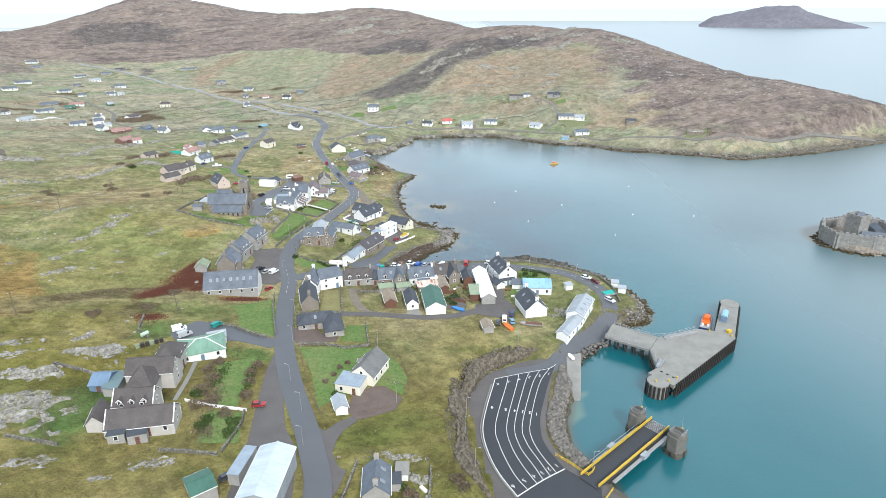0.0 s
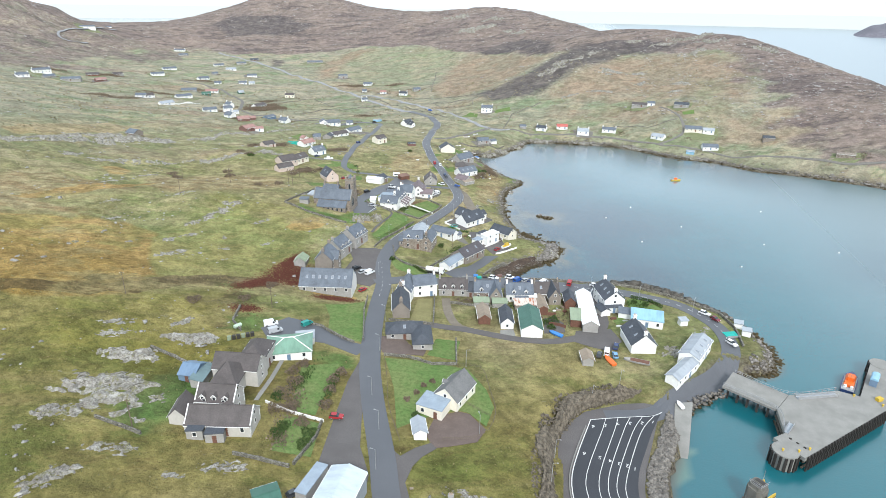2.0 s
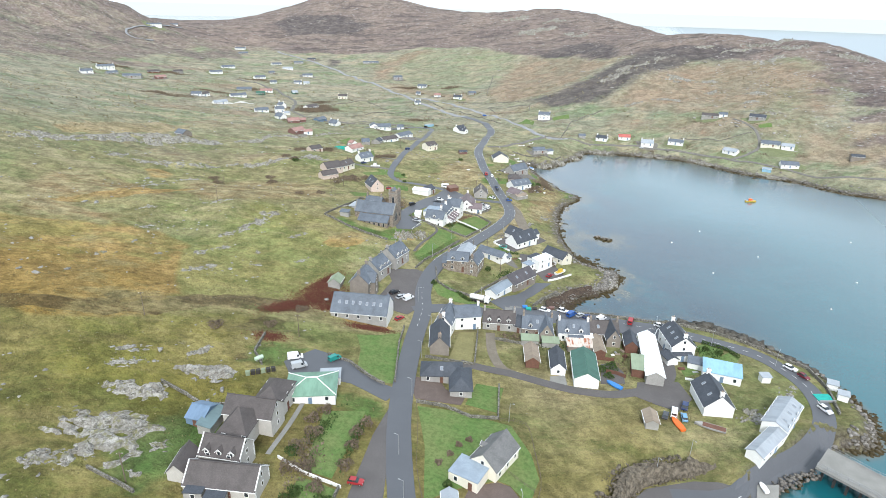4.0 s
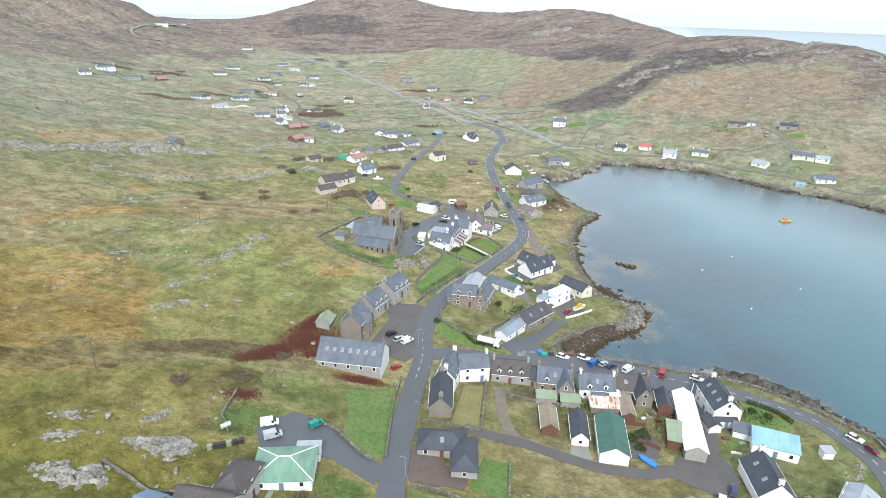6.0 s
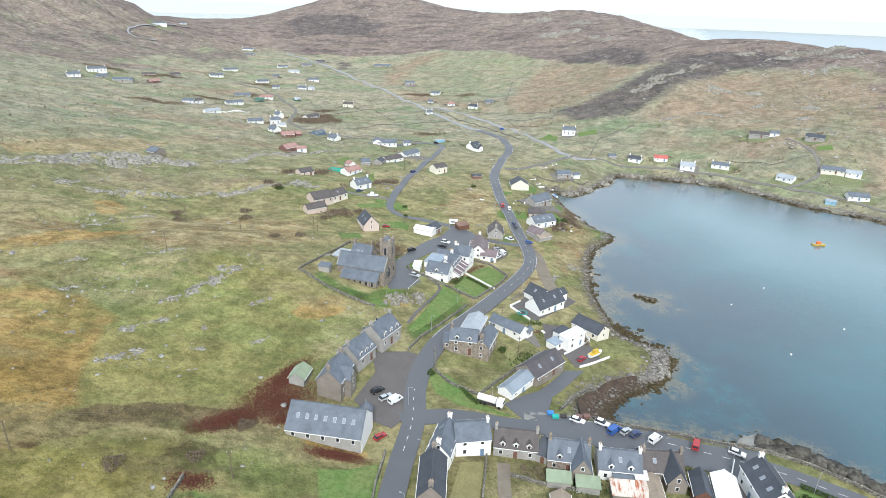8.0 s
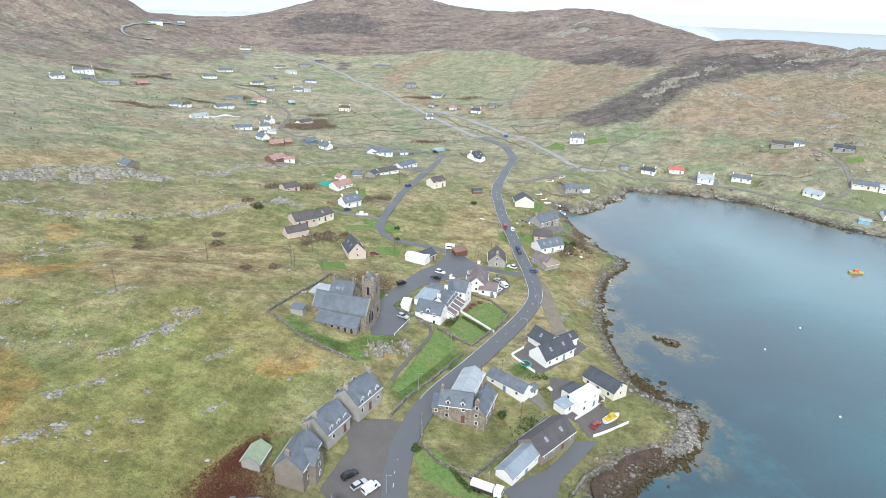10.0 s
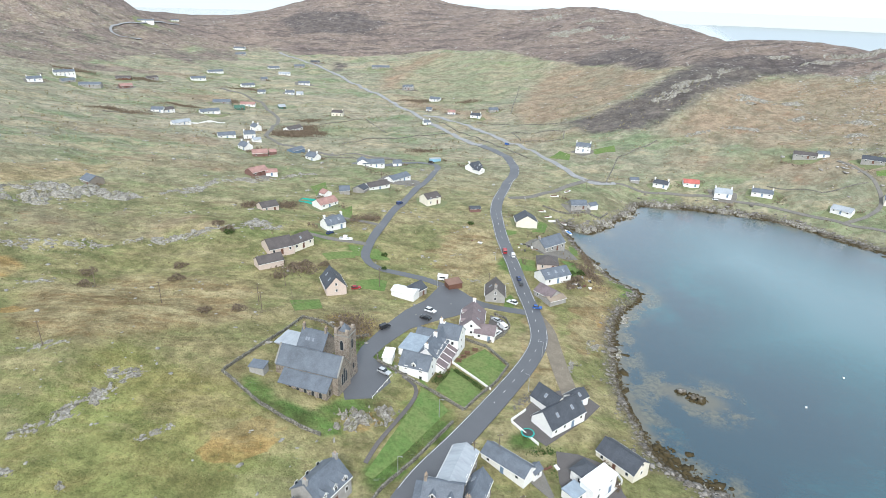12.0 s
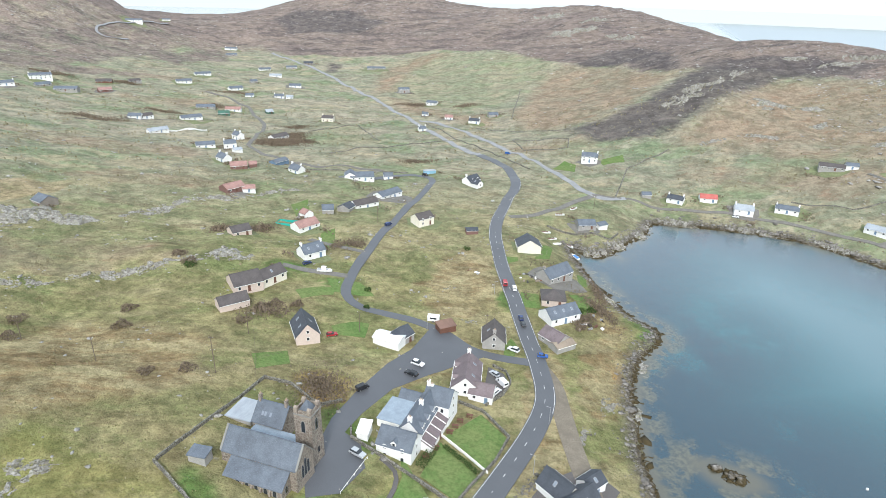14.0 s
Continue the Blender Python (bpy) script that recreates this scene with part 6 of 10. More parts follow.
# garden plots round the outlying houses: x, y, size
CROFTLAWN = plain("rough_croft_grass", (0.185, 0.205, 0.105), 0.95, wear=0.3, scale=0.12, fine=0.7)
PLOTS = [
    (-95.3, 445.4, 9.1), (-78.4, 422.1, 12.1), (-174, 386.8, 8.2), (-195.2, 414.8, 10), (-203.3, 428.4, 4.5), (-213.3, 390.9, 7.6), (-150.6, 450.6, 9.3), (-183.7, 479.6, 13.8), (-187.2, 458.2, 12.2),
    (-212.7, 503.7, 12.8), (-200.3, 514.6, 5.1), (-182.6, 539.3, 6.9), (-151.4, 530.7, 8.5), (-257.3, 440.6, 8), (-284.7, 480.1, 7.7), (-301.6, 487.4, 7.5), (-324.1, 520.7, 7.3), (-340.1, 549.2, 6),
    (-338.1, 512.5, 11.2), (-320.6, 571.6, 10.8), (-253.9, 496.2, 6.8), (-304.7, 371, 7.1), (-75.6, 492, 8.3), (-32.2, 554.4, 8.2), (-14.5, 562.1, 8.6), (4.5, 554.7, 9), (26.9, 559.7, 10.7),
    (67.1, 543.6, 9.6), (-90.2, 604.9, 7.9), (54.4, 610.3, 12.4), (90.4, 600, 11.4), (102.3, 552, 15), (104.9, 523, 10.8), (190.3, 489.2, 10.6), (-234.7, 715.6, 6.7), (-276.2, 777.4, 10.5),
    (-242.1, 668.8, 5.9), (-260.7, 721, 5.1), (-199.4, 740.2, 8.4), (-207.4, 708.8, 8.7), (-332, 828.6, 11.2), (-433.5, 960.3, 22.9), (-330, 659.8, 9.6), (-429.7, 727.7, 8.8), (-494.5, 738.8, 13.7),
]
PLOTS += [
    (-458.4, 716.3, 7.6), (-573.5, 778.6, 16.8), (-443.8, 634.3, 14.8), (-419.1, 641.7, 12.6), (-445.4, 556, 9.1), (-418, 586.9, 15.3), (-618.8, 609.7, 17), (-589.1, 555.9, 10.9), (-586.1, 586.6, 11.6),
    (-558.6, 588.2, 17.8), (-546.4, 617.3, 10.5), (-593.1, 658.1, 13.4), (-577, 681.2, 10.6), (-553.6, 726.2, 14.8), (-721.9, 1014.3, 17), (-561.3, 882.5, 13.8), (-451.3, 789.5, 12.1), (-510, 790.6, 7.6),
    (-541.4, 916, 13.5), (-544.6, 963.2, 12.2), (-862.9, 961.5, 22.4), (-1007.1, 1176.6, 13.7),
]
for i, (x, y, r) in enumerate(PLOTS):
    rim = [(x + r * math.cos(k * 0.7) * (1 + 0.25 * math.sin(k * 2.3 + i)), y + r * math.sin(k * 0.7) * (0.8 + 0.2 * math.sin(k * 1.7 + i))) for k in range(9)]
    if i % 3 == 1 and r < 14:
        patch_of_ground("pavement", rim, GRAVEL, "small gravel yard round a house", "yard", 0.09, 3.0)
    else:
        patch_of_ground("lawn", rim, CROFTLAWN, "small rough green garden plot round a house", "lawn", 0.08, 3.0)

# ---- church ----
church = thing("church", "brown stone church with blue slate roofs and square tower", "church", -116.2, 278.4, 15.2, 2)
LN, WN = 19.2, 7.0
part("nave_wall", Shape().prism([(-WN / 2, -3), (WN / 2, -3), (WN / 2, 6.2), (0, 10.4), (-WN / 2, 6.2)], -LN / 2, LN / 2), STONE, church)
part("nave_roof", gable_roof(LN - 0.5, WN, 6.2, 4.2, 0.25), SLATE, church)
for u in (-1, 1):
    for v in (-1, 1):
        quad = [(u * LN / 2 - .25, v * (WN / 2 + .1), 6.3), (u * LN / 2 + .2, v * (WN / 2 + .1), 6.3), (u * LN / 2 + .2, 0, 10.75), (u * LN / 2 - .25, 0, 10.75)]
        part("coping", Shape().slab(quad if v < 0 else quad[::-1], 0.3), CONCRETE, church)
# side aisle with its arched windows
AW, AL = 3.4, 14.6
part("aisle_wall", Shape().prism([(-WN / 2 - AW, -3), (-WN / 2, -3), (-WN / 2, 5.4), (-WN / 2 - AW, 3.0)], -AL / 2 + 0.6, AL / 2 + 0.6), STONE, church)
part("aisle_roof", Shape().slab([(-AL / 2 + .4, -WN / 2 - AW - .3, 2.95), (AL / 2 + .8, -WN / 2 - AW - .3, 2.95), (AL / 2 + .8, -WN / 2 - .01, 5.5), (-AL / 2 + .4, -WN / 2 - .01, 5.5)], 0.16), SLATE, church)


def arched(w, h, n=6):
    """Outline of a pointed window."""
    return [(-w / 2, 0), (w / 2, 0), (w / 2, h * 0.65)] + [(w / 2 * math.cos(a) ** 0.8, h * 0.65 + h * 0.35 * math.sin(a)) for a in (math.pi / 2 * i / n for i in range(1, n))] + \
           [(0, h)] + [(-w / 2 * math.cos(a) ** 0.8, h * 0.65 + h * 0.35 * math.sin(a)) for a in (math.pi / 2 * i / n for i in range(n - 1, 0, -1))] + [(-w / 2, h * 0.65)]


def arched_window(parent, x, y, z, w, h, turn):
    fr = part("window", Shape().prism(arched(w + 0.3, h + 0.25), -0.08, 0.05), CONCRETE, parent, at=pose(x, y, z, 0, 0, turn))
    part("pane", Shape().prism(arched(w, h), -0.03, 0.07), GLASS, fr, at=pose(0, 0, 0.1))


for i in range(6):
    arched_window(church, -AL / 2 + 1.9 + i * 2.3, -WN / 2 - AW, 0.8, 0.8, 1.7, -90)
for i in range(6):
    part("buttress", Shape().prism([(-0.7, -2), (0, -2), (0, 2.4), (-0.35, 1.9)], -0.25, 0.25), STONE, church, at=pose(-AL / 2 + 0.75 + i * 2.3, -WN / 2 - AW, 0))
for dx, hh in ((-1.1, 3.4), (0, 4.6), (1.1, 3.4)):
    arched_window(church, LN / 2, dx, 2.2, 0.75, hh, 0)
arched_window(church, AL / 2 + 0.6, -WN / 2 - AW / 2, 1.2, 0.8, 1.6, 0)
# back range, vestry
part("back_wall", Shape().prism([(8.2, -3), (15.2, -3), (15.2, 5.2), (11.7, 9.0), (8.2, 5.2)], -9.8, -1.6), STONE, church)
part("back_roof", gable_roof(8.4, 7.0, 5.2, 3.8), SLATE, church, at=pose(-5.7, 11.7, 0))
for u in (-7.6, -6.8, -5.4):
    part("skylight", Shape().box(-.3, .3, -.5, .5, -.05, .06), SOLAR, church, at=pose(u, 9.6, 6.9, 47))
part("link_wall", Shape().box(-8.8, 3.8, WN / 2 - 0.2, 8.4, -3, 4.2), STONE, church)
part("link_roof", Shape().box(-8.9, 3.9, WN / 2 + 0.01, 8.19, 4.204, 4.4), FLATFELT, church)
part("vestry_wall", Shape().box(-18.5, -11.4, 9.4, 16.6, -3, 3.2), HARL, church)
part("vestry_roof", Shape().box(-18.8, -11.2, 9.1, 16.9, 3.204, 3.45), PALESHEET, church)
for u in (-9.4, -2.2):
    chimney(church, u, 11.7, 8.0, 10.6, STONE, 2, 0.9, 0.6)
# tower
TX, TY, TW = 6.3, 7.4, 4.2
tower = Shape().box(TX - TW / 2 - .25, TX + TW / 2 + .25, TY - TW / 2 - .25, TY + TW / 2 + .25, -3, 5.0)
part("tower_base", tower, STONE, church)
shaft = part("tower", Shape().box(TX - TW / 2, TX + TW / 2, TY - TW / 2, TY + TW / 2, 5.004, 13.2), STONE, church)
part("string_course", Shape().box(TX - TW / 2 - .2, TX + TW / 2 + .2, TY - TW / 2 - .2, TY + TW / 2 + .2, 13.2, 13.5), CONCRETE, church)
for u in (-1, 1):
    for v in (-1, 1):
        part("corner_pier", Shape().prism([(-0.55, 5), (0.55, 5), (0.45, 15.0), (0, 15.4), (-0.45, 15.0)], -0.5, 0.5), STONE, church, at=pose(TX + u * (TW / 2 - .4), TY + v * (TW / 2 - .4), 0))
for a, b, c, d in ((-1, 1, -1, -1), (-1, 1, 1, 1), (-1, -1, -1, 1), (1, 1, -1, 1)):
    if a == b:
        part("parapet", Shape().box(TX + a * (TW / 2 - .2) - .18, TX + a * (TW / 2 - .2) + .18, TY - TW / 2 + 1, TY + TW / 2 - 1, 13.504, 14.4), STONE, church)
    else:
        part("parapet", Shape().box(TX - TW / 2 + 1, TX + TW / 2 - 1, TY + c * (TW / 2 - .2) - .18, TY + c * (TW / 2 - .2) + .18, 13.504, 14.4), STONE, church)
cap = Shape().add([(TX - 1.6, TY - 1.6, 13.6), (TX + 1.6, TY - 1.6, 13.6), (TX + 1.6, TY + 1.6, 13.6), (TX - 1.6, TY + 1.6, 13.6), (TX, TY, 16.3)], [(0, 1, 4), (1, 2, 4), (2, 3, 4), (3, 0, 4), (3, 2, 1, 0)])
part("tower_cap", cap, SLATE, church)
for turn, x, y in ((-90, TX, TY - TW / 2), (0, TX + TW / 2, TY), (90, TX, TY + TW / 2), (180, TX - TW / 2, TY)):
    arched_window(church, x, y, 8.6, 0.9, 3.0, turn)
    arched_window(church, x + (0.2 if turn == 0 else -0.2 if turn == 180 else 0), y + (0.2 if turn == 90 else -0.2 if turn == -90 else 0), 2.0, 0.7, 1.6, turn)
house(-129.5, 272.2, 8.0, 4.2, 2.8, 2.2, 0.4, HARL, SLATE, shape="mono", win=(0, 0), note="small grey boiler hut in the churchyard", cat="hut", name="hut")

# ---- ferry lanes ----
def plate(name, outline, z, thick, mat, label="", category="", parent=None, kind=""):
    """A level slab inside an outline."""
    n = len(outline)
    area = sum(outline[i][0] * outline[(i + 1) % n][1] - outline[(i + 1) % n][0] * outline[i][1] for i in range(n))
    pts = outline if area > 0 else outline[::-1]
    s = Shape().add([(x, y, z) for x, y in pts] + [(x, y, z - thick) for x, y in pts],
                    [tuple(range(n)), tuple(range(2 * n - 1, n - 1, -1))] + [(i, n + i, n + (i + 1) % n, (i + 1) % n) for i in range(n)])
    ob = part(name, s, mat, parent)
    return tagged(ob, label, category, kind=kind)


def strip(pts, width, z, thick=0.02, every=1.5):
    """A level painted line or kerb along a curve."""
    line = smooth_line(pts, every)
    tan = np.gradient(line, axis=0)
    tan /= np.linalg.norm(tan, axis=1)[:, None] + 1e-9
    nor = np.stack([-tan[:, 1], tan[:, 0]], 1) * width / 2
    a, b = line - nor, line + nor
    s, n = Shape(), len(line)
    v = [(x, y, z) for x, y in a] + [(x, y, z) for x, y in b] + [(x, y, z - thick) for x, y in a] + [(x, y, z - thick) for x, y in b]
    f = []
    for i in range(n - 1):
        f += [(i, i + 1, n + i + 1, n + i), (2 * n + i, 2 * n + i + 1, i + 1, i), (n + i, n + i + 1, 3 * n + i + 1, 3 * n + i)]
    f += [(0, n, 3 * n, 2 * n), (n - 1, 3 * n - 1, 4 * n - 1, 2 * n - 1)]
    return s.add(v, f)


EDGE_L = [(3.4, 150), (2.2, 141), (1.8, 131.5), (2.6, 122.5), (5, 114.5), (9, 106), (14, 98), (20, 88)]
EDGE_R = [(30, 163), (27.0, 150), (24.2, 137), (23.6, 128), (26.5, 121), (31, 116), (37, 109), (41, 98), (46, 86)]
top_l, top_r = [tuple(p) for p in smooth_line(EDGE_L, 2.0)], [tuple(p) for p in smooth_line(EDGE_R, 2.0)]
apron = plate("pavement", [(9, 158.5), (20, 165), (30, 168)] + top_r + top_l[::-1], QUAY_Z + 0.10, 1.5, OLDTAR, "worn grey asphalt road round the ferry lanes", "road", kind="structure")
LANE_L = [(10.7, 155.2), (10.0, 152), (7.6, 141.3), (6.2, 132.2), (6.8, 124.7), (9.3, 115.9), (13.7, 107.4)]
LANE_R = [(30.2, 162.6), (27.2, 154), (24.6, 145), (22.6, 137.4), (21.9, 130.2), (22.7, 125), (26.0, 117.2)]
inner = [tuple(p) for p in smooth_line(LANE_R, 2.0)] + [(34, 110.5), (33, 104), (19, 99)] + [tuple(p) for p in smooth_line(LANE_L, 2.0)][::-1]
lanes = plate("pavement", inner, QUAY_Z + 0.13, 0.6, NEWTAR, "dark new asphalt ferry waiting lanes with white lines", "parking lot", kind="structure")
LZ = QUAY_Z + 0.148
part("lane_line", strip(LANE_L, 0.22, LZ), PAINTLINE, lanes)
part("lane_line", strip([(10.5, 155.2), (14.8, 156.8), (21.7, 159.2), (28.3, 161.4), (31, 164)], 0.2, LZ), PAINTLINE, lanes)
part("lane_line", strip([(13.7, 107.7), (20.2, 112.9), (26.2, 116.9)], 0.3, LZ), PAINTLINE, lanes)
for legs in ([(14.8, 156.7), (14.1, 152.6), (9.8, 133.9), (10.3, 125.5), (13.2, 115.3), (16.3, 109.6)], [(18.3, 158), (17.2, 152.6), (12.9, 133.9), (13.5, 124.8), (16.0, 117.3), (18.8, 111.6)],
             [(21.7, 159.1), (19.6, 152.7), (15.1, 134), (15.7, 124.9), (18.4, 118.2), (20.4, 113.0)], [(25.1, 160.2), (22.0, 152.7), (17.2, 134), (17.6, 126.4), (20.1, 119.8), (22.3, 114.2)],
             [(28.3, 161.3), (24.1, 152.8), (19.5, 134.9), (19.2, 127.9), (21.2, 121.3), (24.0, 115.4)]):
    part("lane_line", strip(legs, 0.16, LZ), PAINTLINE, lanes)


def number(text, x, y, z, turn, size, parent):
    """A painted number."""
    cu = bpy.data.curves.new("lane_number", "FONT")
    cu.body, cu.size, cu.align_x, cu.align_y, cu.extrude = text, size, "CENTER", "CENTER", 0.006
    tmp = bpy.data.objects.new("lane_number", cu)
    me = bpy.data.meshes.new_from_object(tmp)
    bpy.data.objects.remove(tmp)
    me.materials.clear()
    me.materials.append(PAINTLINE)
    part("lane_number", me, None, parent, at=pose(x, y, z, 0, 0, turn))


for row, turn in ((((25.6, 138.3), (19.8, 139.0), (17.8, 139.3), (15.6, 139.8), (13.0, 140.3), (9.1, 141.0)), 172), (((24.3, 118), (22.2, 116.8), (20.3, 115.5), (18.2, 114.3), (15.6, 112.8), (12.8, 110.8)), 215),
                  (((27.8, 158.5), (24.8, 157.3), (21.5, 156.4), (18.2, 155.2), (14.8, 153.8), (11.4, 152.5)), 160)):
    for i, (x, y) in enumerate(row):
        if i == 0 and row[0][1] == 138.3:
            x = 21.6
        number(str(i + 1), x, y, LZ, turn, 1.7, lanes)
kerb = part("kerb", strip(LANE_L[1:], 0.25, QUAY_Z + 0.42, 0.5), CONCRETE)
kerb.location.x = -0.6
tagged(kerb, "pale concrete kerb with low rail along the lanes", "kerb", kind="structure")


def rail(name, pts, h, mat, label, category="railing", gap=2.0, z=None, r=0.06, bars=2):
    """A railing of posts and bars along a line."""
    line = smooth_line(pts, gap)
    zs = height(line[:, 0], line[:, 1], True) if z is None else np.full(len(line), z) if not isinstance(z, (list, tuple)) else np.linspace(z[0], z[1], len(line))
    t = thing(name, label, category, line[0][0], line[0][1], zs[0])
    post = mesh_of("post", Shape().tube(0, 0, -0.2, h, r, r, 6), mat)
    for (x, y), zz in zip(line, zs):
        part("post", post, None, t, at=pose(x - line[0][0], y - line[0][1], zz - zs[0]))
    for b in range(bars):
        k = h * (1 - b / bars) - r
        for i in range(len(line) - 1):
            s = Shape().bar((line[i][0] - line[0][0], line[i][1] - line[0][1], zs[i] - zs[0] + k), (line[i + 1][0] - line[0][0], line[i + 1][1] - line[0][1], zs[i + 1] - zs[0] + k), r * 0.8)
            part("rail", s, mat, t)
    return t


# ---- pier ----
pier = thing("pier", "concrete ferry pier on dark steel piles", "pier", 78, 178, 0)
P0 = (78, 178)


def rel(pts):
    return [(x - P0[0], y - P0[1]) for x, y in pts]


DECK = [(63.0, 171.5), (68.5, 180), (83.5, 186), (89.3, 184.4), (100, 205.5), (105.6, 203), (95.2, 181.5), (94.4, 179.3), (64.4, 151.5), (58.6, 158.2), (62.2, 161)]
plate("deck", rel(DECK), 4.5, 1.1, CONCRETE, parent=pier)
for a, b in (((64.6, 152.0), (94.2, 179.2)), ((95.0, 181.6), (105.2, 202.8)), ((62.6, 161.4), (63.2, 171.2))):
    d = Vector((b[0] - a[0], b[1] - a[1], 0))
    part("waling", Shape().box(0, d.length, 0.1, 0.5, 0.6, 1.1).box(0, d.length, 0.1, 0.5, 2.4, 2.9), DARKCON, pier, at=pose(a[0] - 78, a[1] - 178, 0, 0, 0, math.degrees(math.atan2(d.y, d.x))))
plate("approach", rel([(49.9, 180), (54.8, 189), (68.4, 180.05), (62.9, 171.6)]), 4.45, 0.7, CONCRETE, parent=pier)
knob = Shape().tube(60.4 - 78, 153.8 - 178, -3, 4.52, 3.3, 3.3, 16)
part("round_end", knob, CONCRETE, pier)
part("round_head", Shape().tube(103.2 - 78, 205.5 - 178, -3, 4.6, 3.4, 3.4, 18), CONCRETE, pier)
pile = mesh_of("pier_leg", Shape().box(-0.28, 0.28, -0.28, 0.28, -4, 3.38), IRON)
FENDER = plain("tarred_fender", (0.040, 0.036, 0.032), 0.8, wear=0.4, scale=1.5)
fender = mesh_of("fender", Shape().box(-0.2, 0.2, -0.32, 0.32, -1.5, 4.7).box(-0.34, -0.2, -0.22, 0.22, 1.2, 2.2).box(-0.34, -0.2, -0.22, 0.22, 3.2, 4.3), FENDER)


def along(a, b, n, mesh, name, off=0.0):
    d = Vector((b[0] - a[0], b[1] - a[1], 0))
    turn = math.degrees(math.atan2(d.y, d.x))
    nx, ny = d.y / d.length * off, -d.x / d.length * off
    for i in range(n):
        f = (i + 0.5) / n
        part(name, mesh, None, pier, at=pose(a[0] + d.x * f - 78 + nx, a[1] + d.y * f - 178 + ny, 0, 0, 0, turn + 90))


along((64.8, 151.9), (94.4, 179.3), 30, fender, "fender", 0.35)
along((95.2, 181.5), (105.6, 203), 16, fender, "fender", 0.35)
along((62.9, 171.6), (62.3, 161), 5, pile, "pier_leg", -0.6)
along((50.5, 181), (62.5, 172.5), 5, pile, "pier_leg", -0.6)
along((54.8, 188), (68, 180), 5, pile, "pier_leg", 0.9)
along((69, 179), (84, 185), 6, pile, "pier_leg", -1.0)
along((60, 157.5), (64, 153), 3, fender, "fender", -3.0)
along((90.0, 185), (100, 205), 7, pile, "pier_leg", -0.4)
for i in range(10):
    a = radians(36 * i)
    part("fender", fender, None, pier, at=pose(103.2 - 78 + 3.5 * math.cos(a), 205.5 - 178 + 3.5 * math.sin(a), -0.3, 0, 0, math.degrees(a)))
for i in range(9):
    a = radians(150 + 22 * i)
    part("fender", fender, None, pier, at=pose(60.4 - 78 + 3.4 * math.cos(a), 153.8 - 178 + 3.4 * math.sin(a), -0.5, 0, 0, math.degrees(a)))
for x, y in ((63.5, 153.6), (66.5, 155.2), (93.6, 180.6), (59.5, 153.2), (87.3, 184)):
    b = thing("bollard", "yellow painted mooring bollard on the pier", "bollard", x, y, 4.5 if x > 61.5 else 4.52, group="pier bollards")
    part("stem", Shape().tube(0, 0, 0, 0.55, 0.22, 0.2, 8), YELLOW, b)
    part("head", Shape().tube(0, 0, 0.55, 0.75, 0.34, 0.28, 8), YELLOW, b)
rail("pier_railing", [(50.2, 180.4), (62.8, 171.9), (62.3, 161.5)], 1.1, STEEL, "grey steel railing along the pier approach", z=4.5)
rail("pier_railing", [(55.2, 188.5), (68.3, 180.4), (83, 186)], 1.1, STEEL, "grey steel railing along the pier edge", z=4.5)


def beam_stack(x, y, z, turn, L, label):
    t = thing("gangway", label, "gangway", x, y, z, turn)
    part("deck", Shape().box(-L / 2, L / 2, -0.6, 0.6, 0, 0.3), PALESHEET, t)
    for s in (-1, 1):
        part("side", Shape().box(-L / 2, L / 2, s * 0.62 - 0.06, s * 0.62 + 0.06, 0, 0.9), STEEL, t)


beam_stack(76.3, 181.0, 4.5, 21, 13, "pale aluminium gangway lying on the pier")
beam_stack(63.8, 163.2, 4.5, 58, 5, "short pale gangway at the pier edge")
shelter = thing("shelter", "blue roofed passenger shelter on the pier", "shelter", 96.0, 193.0, 4.5, 62)
part("frame", Shape().box(-2.4, 2.4, -1.0, 1.0, 0, 2.2), STEELBLUE, shelter)
part("roof", Shape().prism([(-1.1, 2.204), (1.1, 2.204), (0.8, 2.7), (0, 2.9), (-0.8, 2.7)], -2.5, 2.5), BLUESHEET, shelter)
crate = thing("crate", "yellow crate on the pier corner", "crate", 93.8, 183.5, 4.5, 30)
part("body", Shape().box(-0.9, 0.9, -0.6, 0.6, 0.004, 0.9), YELLOW, crate)
part("lid", Shape().box(-0.95, 0.95, -0.65, 0.65, 0.9, 1.0), YELLOW, crate)

# ---- linkspan ----
link = thing("linkspan", "ferry linkspan ramp with yellow rails and dark deck", "linkspan", 43.5, 124.3, 0, 43)
part("deck", Shape().box(-17.5, 15.5, -3.1, 2.1, 3.2, 3.8), NEWTAR, link)
part("grid", Shape().box(11.4, 15.4, -2.9, 1.9, 3.8, 3.84), STEEL, link)
for i in range(9):
    part("grid_bar", Shape().box(11.6 + i * 0.42, 11.75 + i * 0.42, -2.8, 1.8, 3.84, 3.9), IRON, link)
for s, e in ((-1, -3.1), (1, 2.1)):
    part("girder", Shape().box(-15, 15.5, e - 0.2, e + 0.2, 1.9, 4.1), IRON, link)
    part("yellow_rail", Shape().box(-17, 15.4, e - 0.13, e + 0.13, 4.1, 4.9), YELLOW, link)
    part("walkway", Shape().box(-12, 13, e + s * 1.0 - 0.5, e + s * 1.0 + 0.5, 3.0, 3.12), STEEL, link)
    mach = part("machine", Shape().box(-3.4 if s > 0 else 0.2, -0.8 if s > 0 else 2.8, e + s * 1.2 - 0.7, e + s * 1.2 + 0.7, 3.12, 4.1), PALESHEET, link)
    part("walk_rail", Shape().box(-12, 13, e + s * 1.5 - 0.04, e + s * 1.5 + 0.04, 4.0, 4.1), STEEL, link)


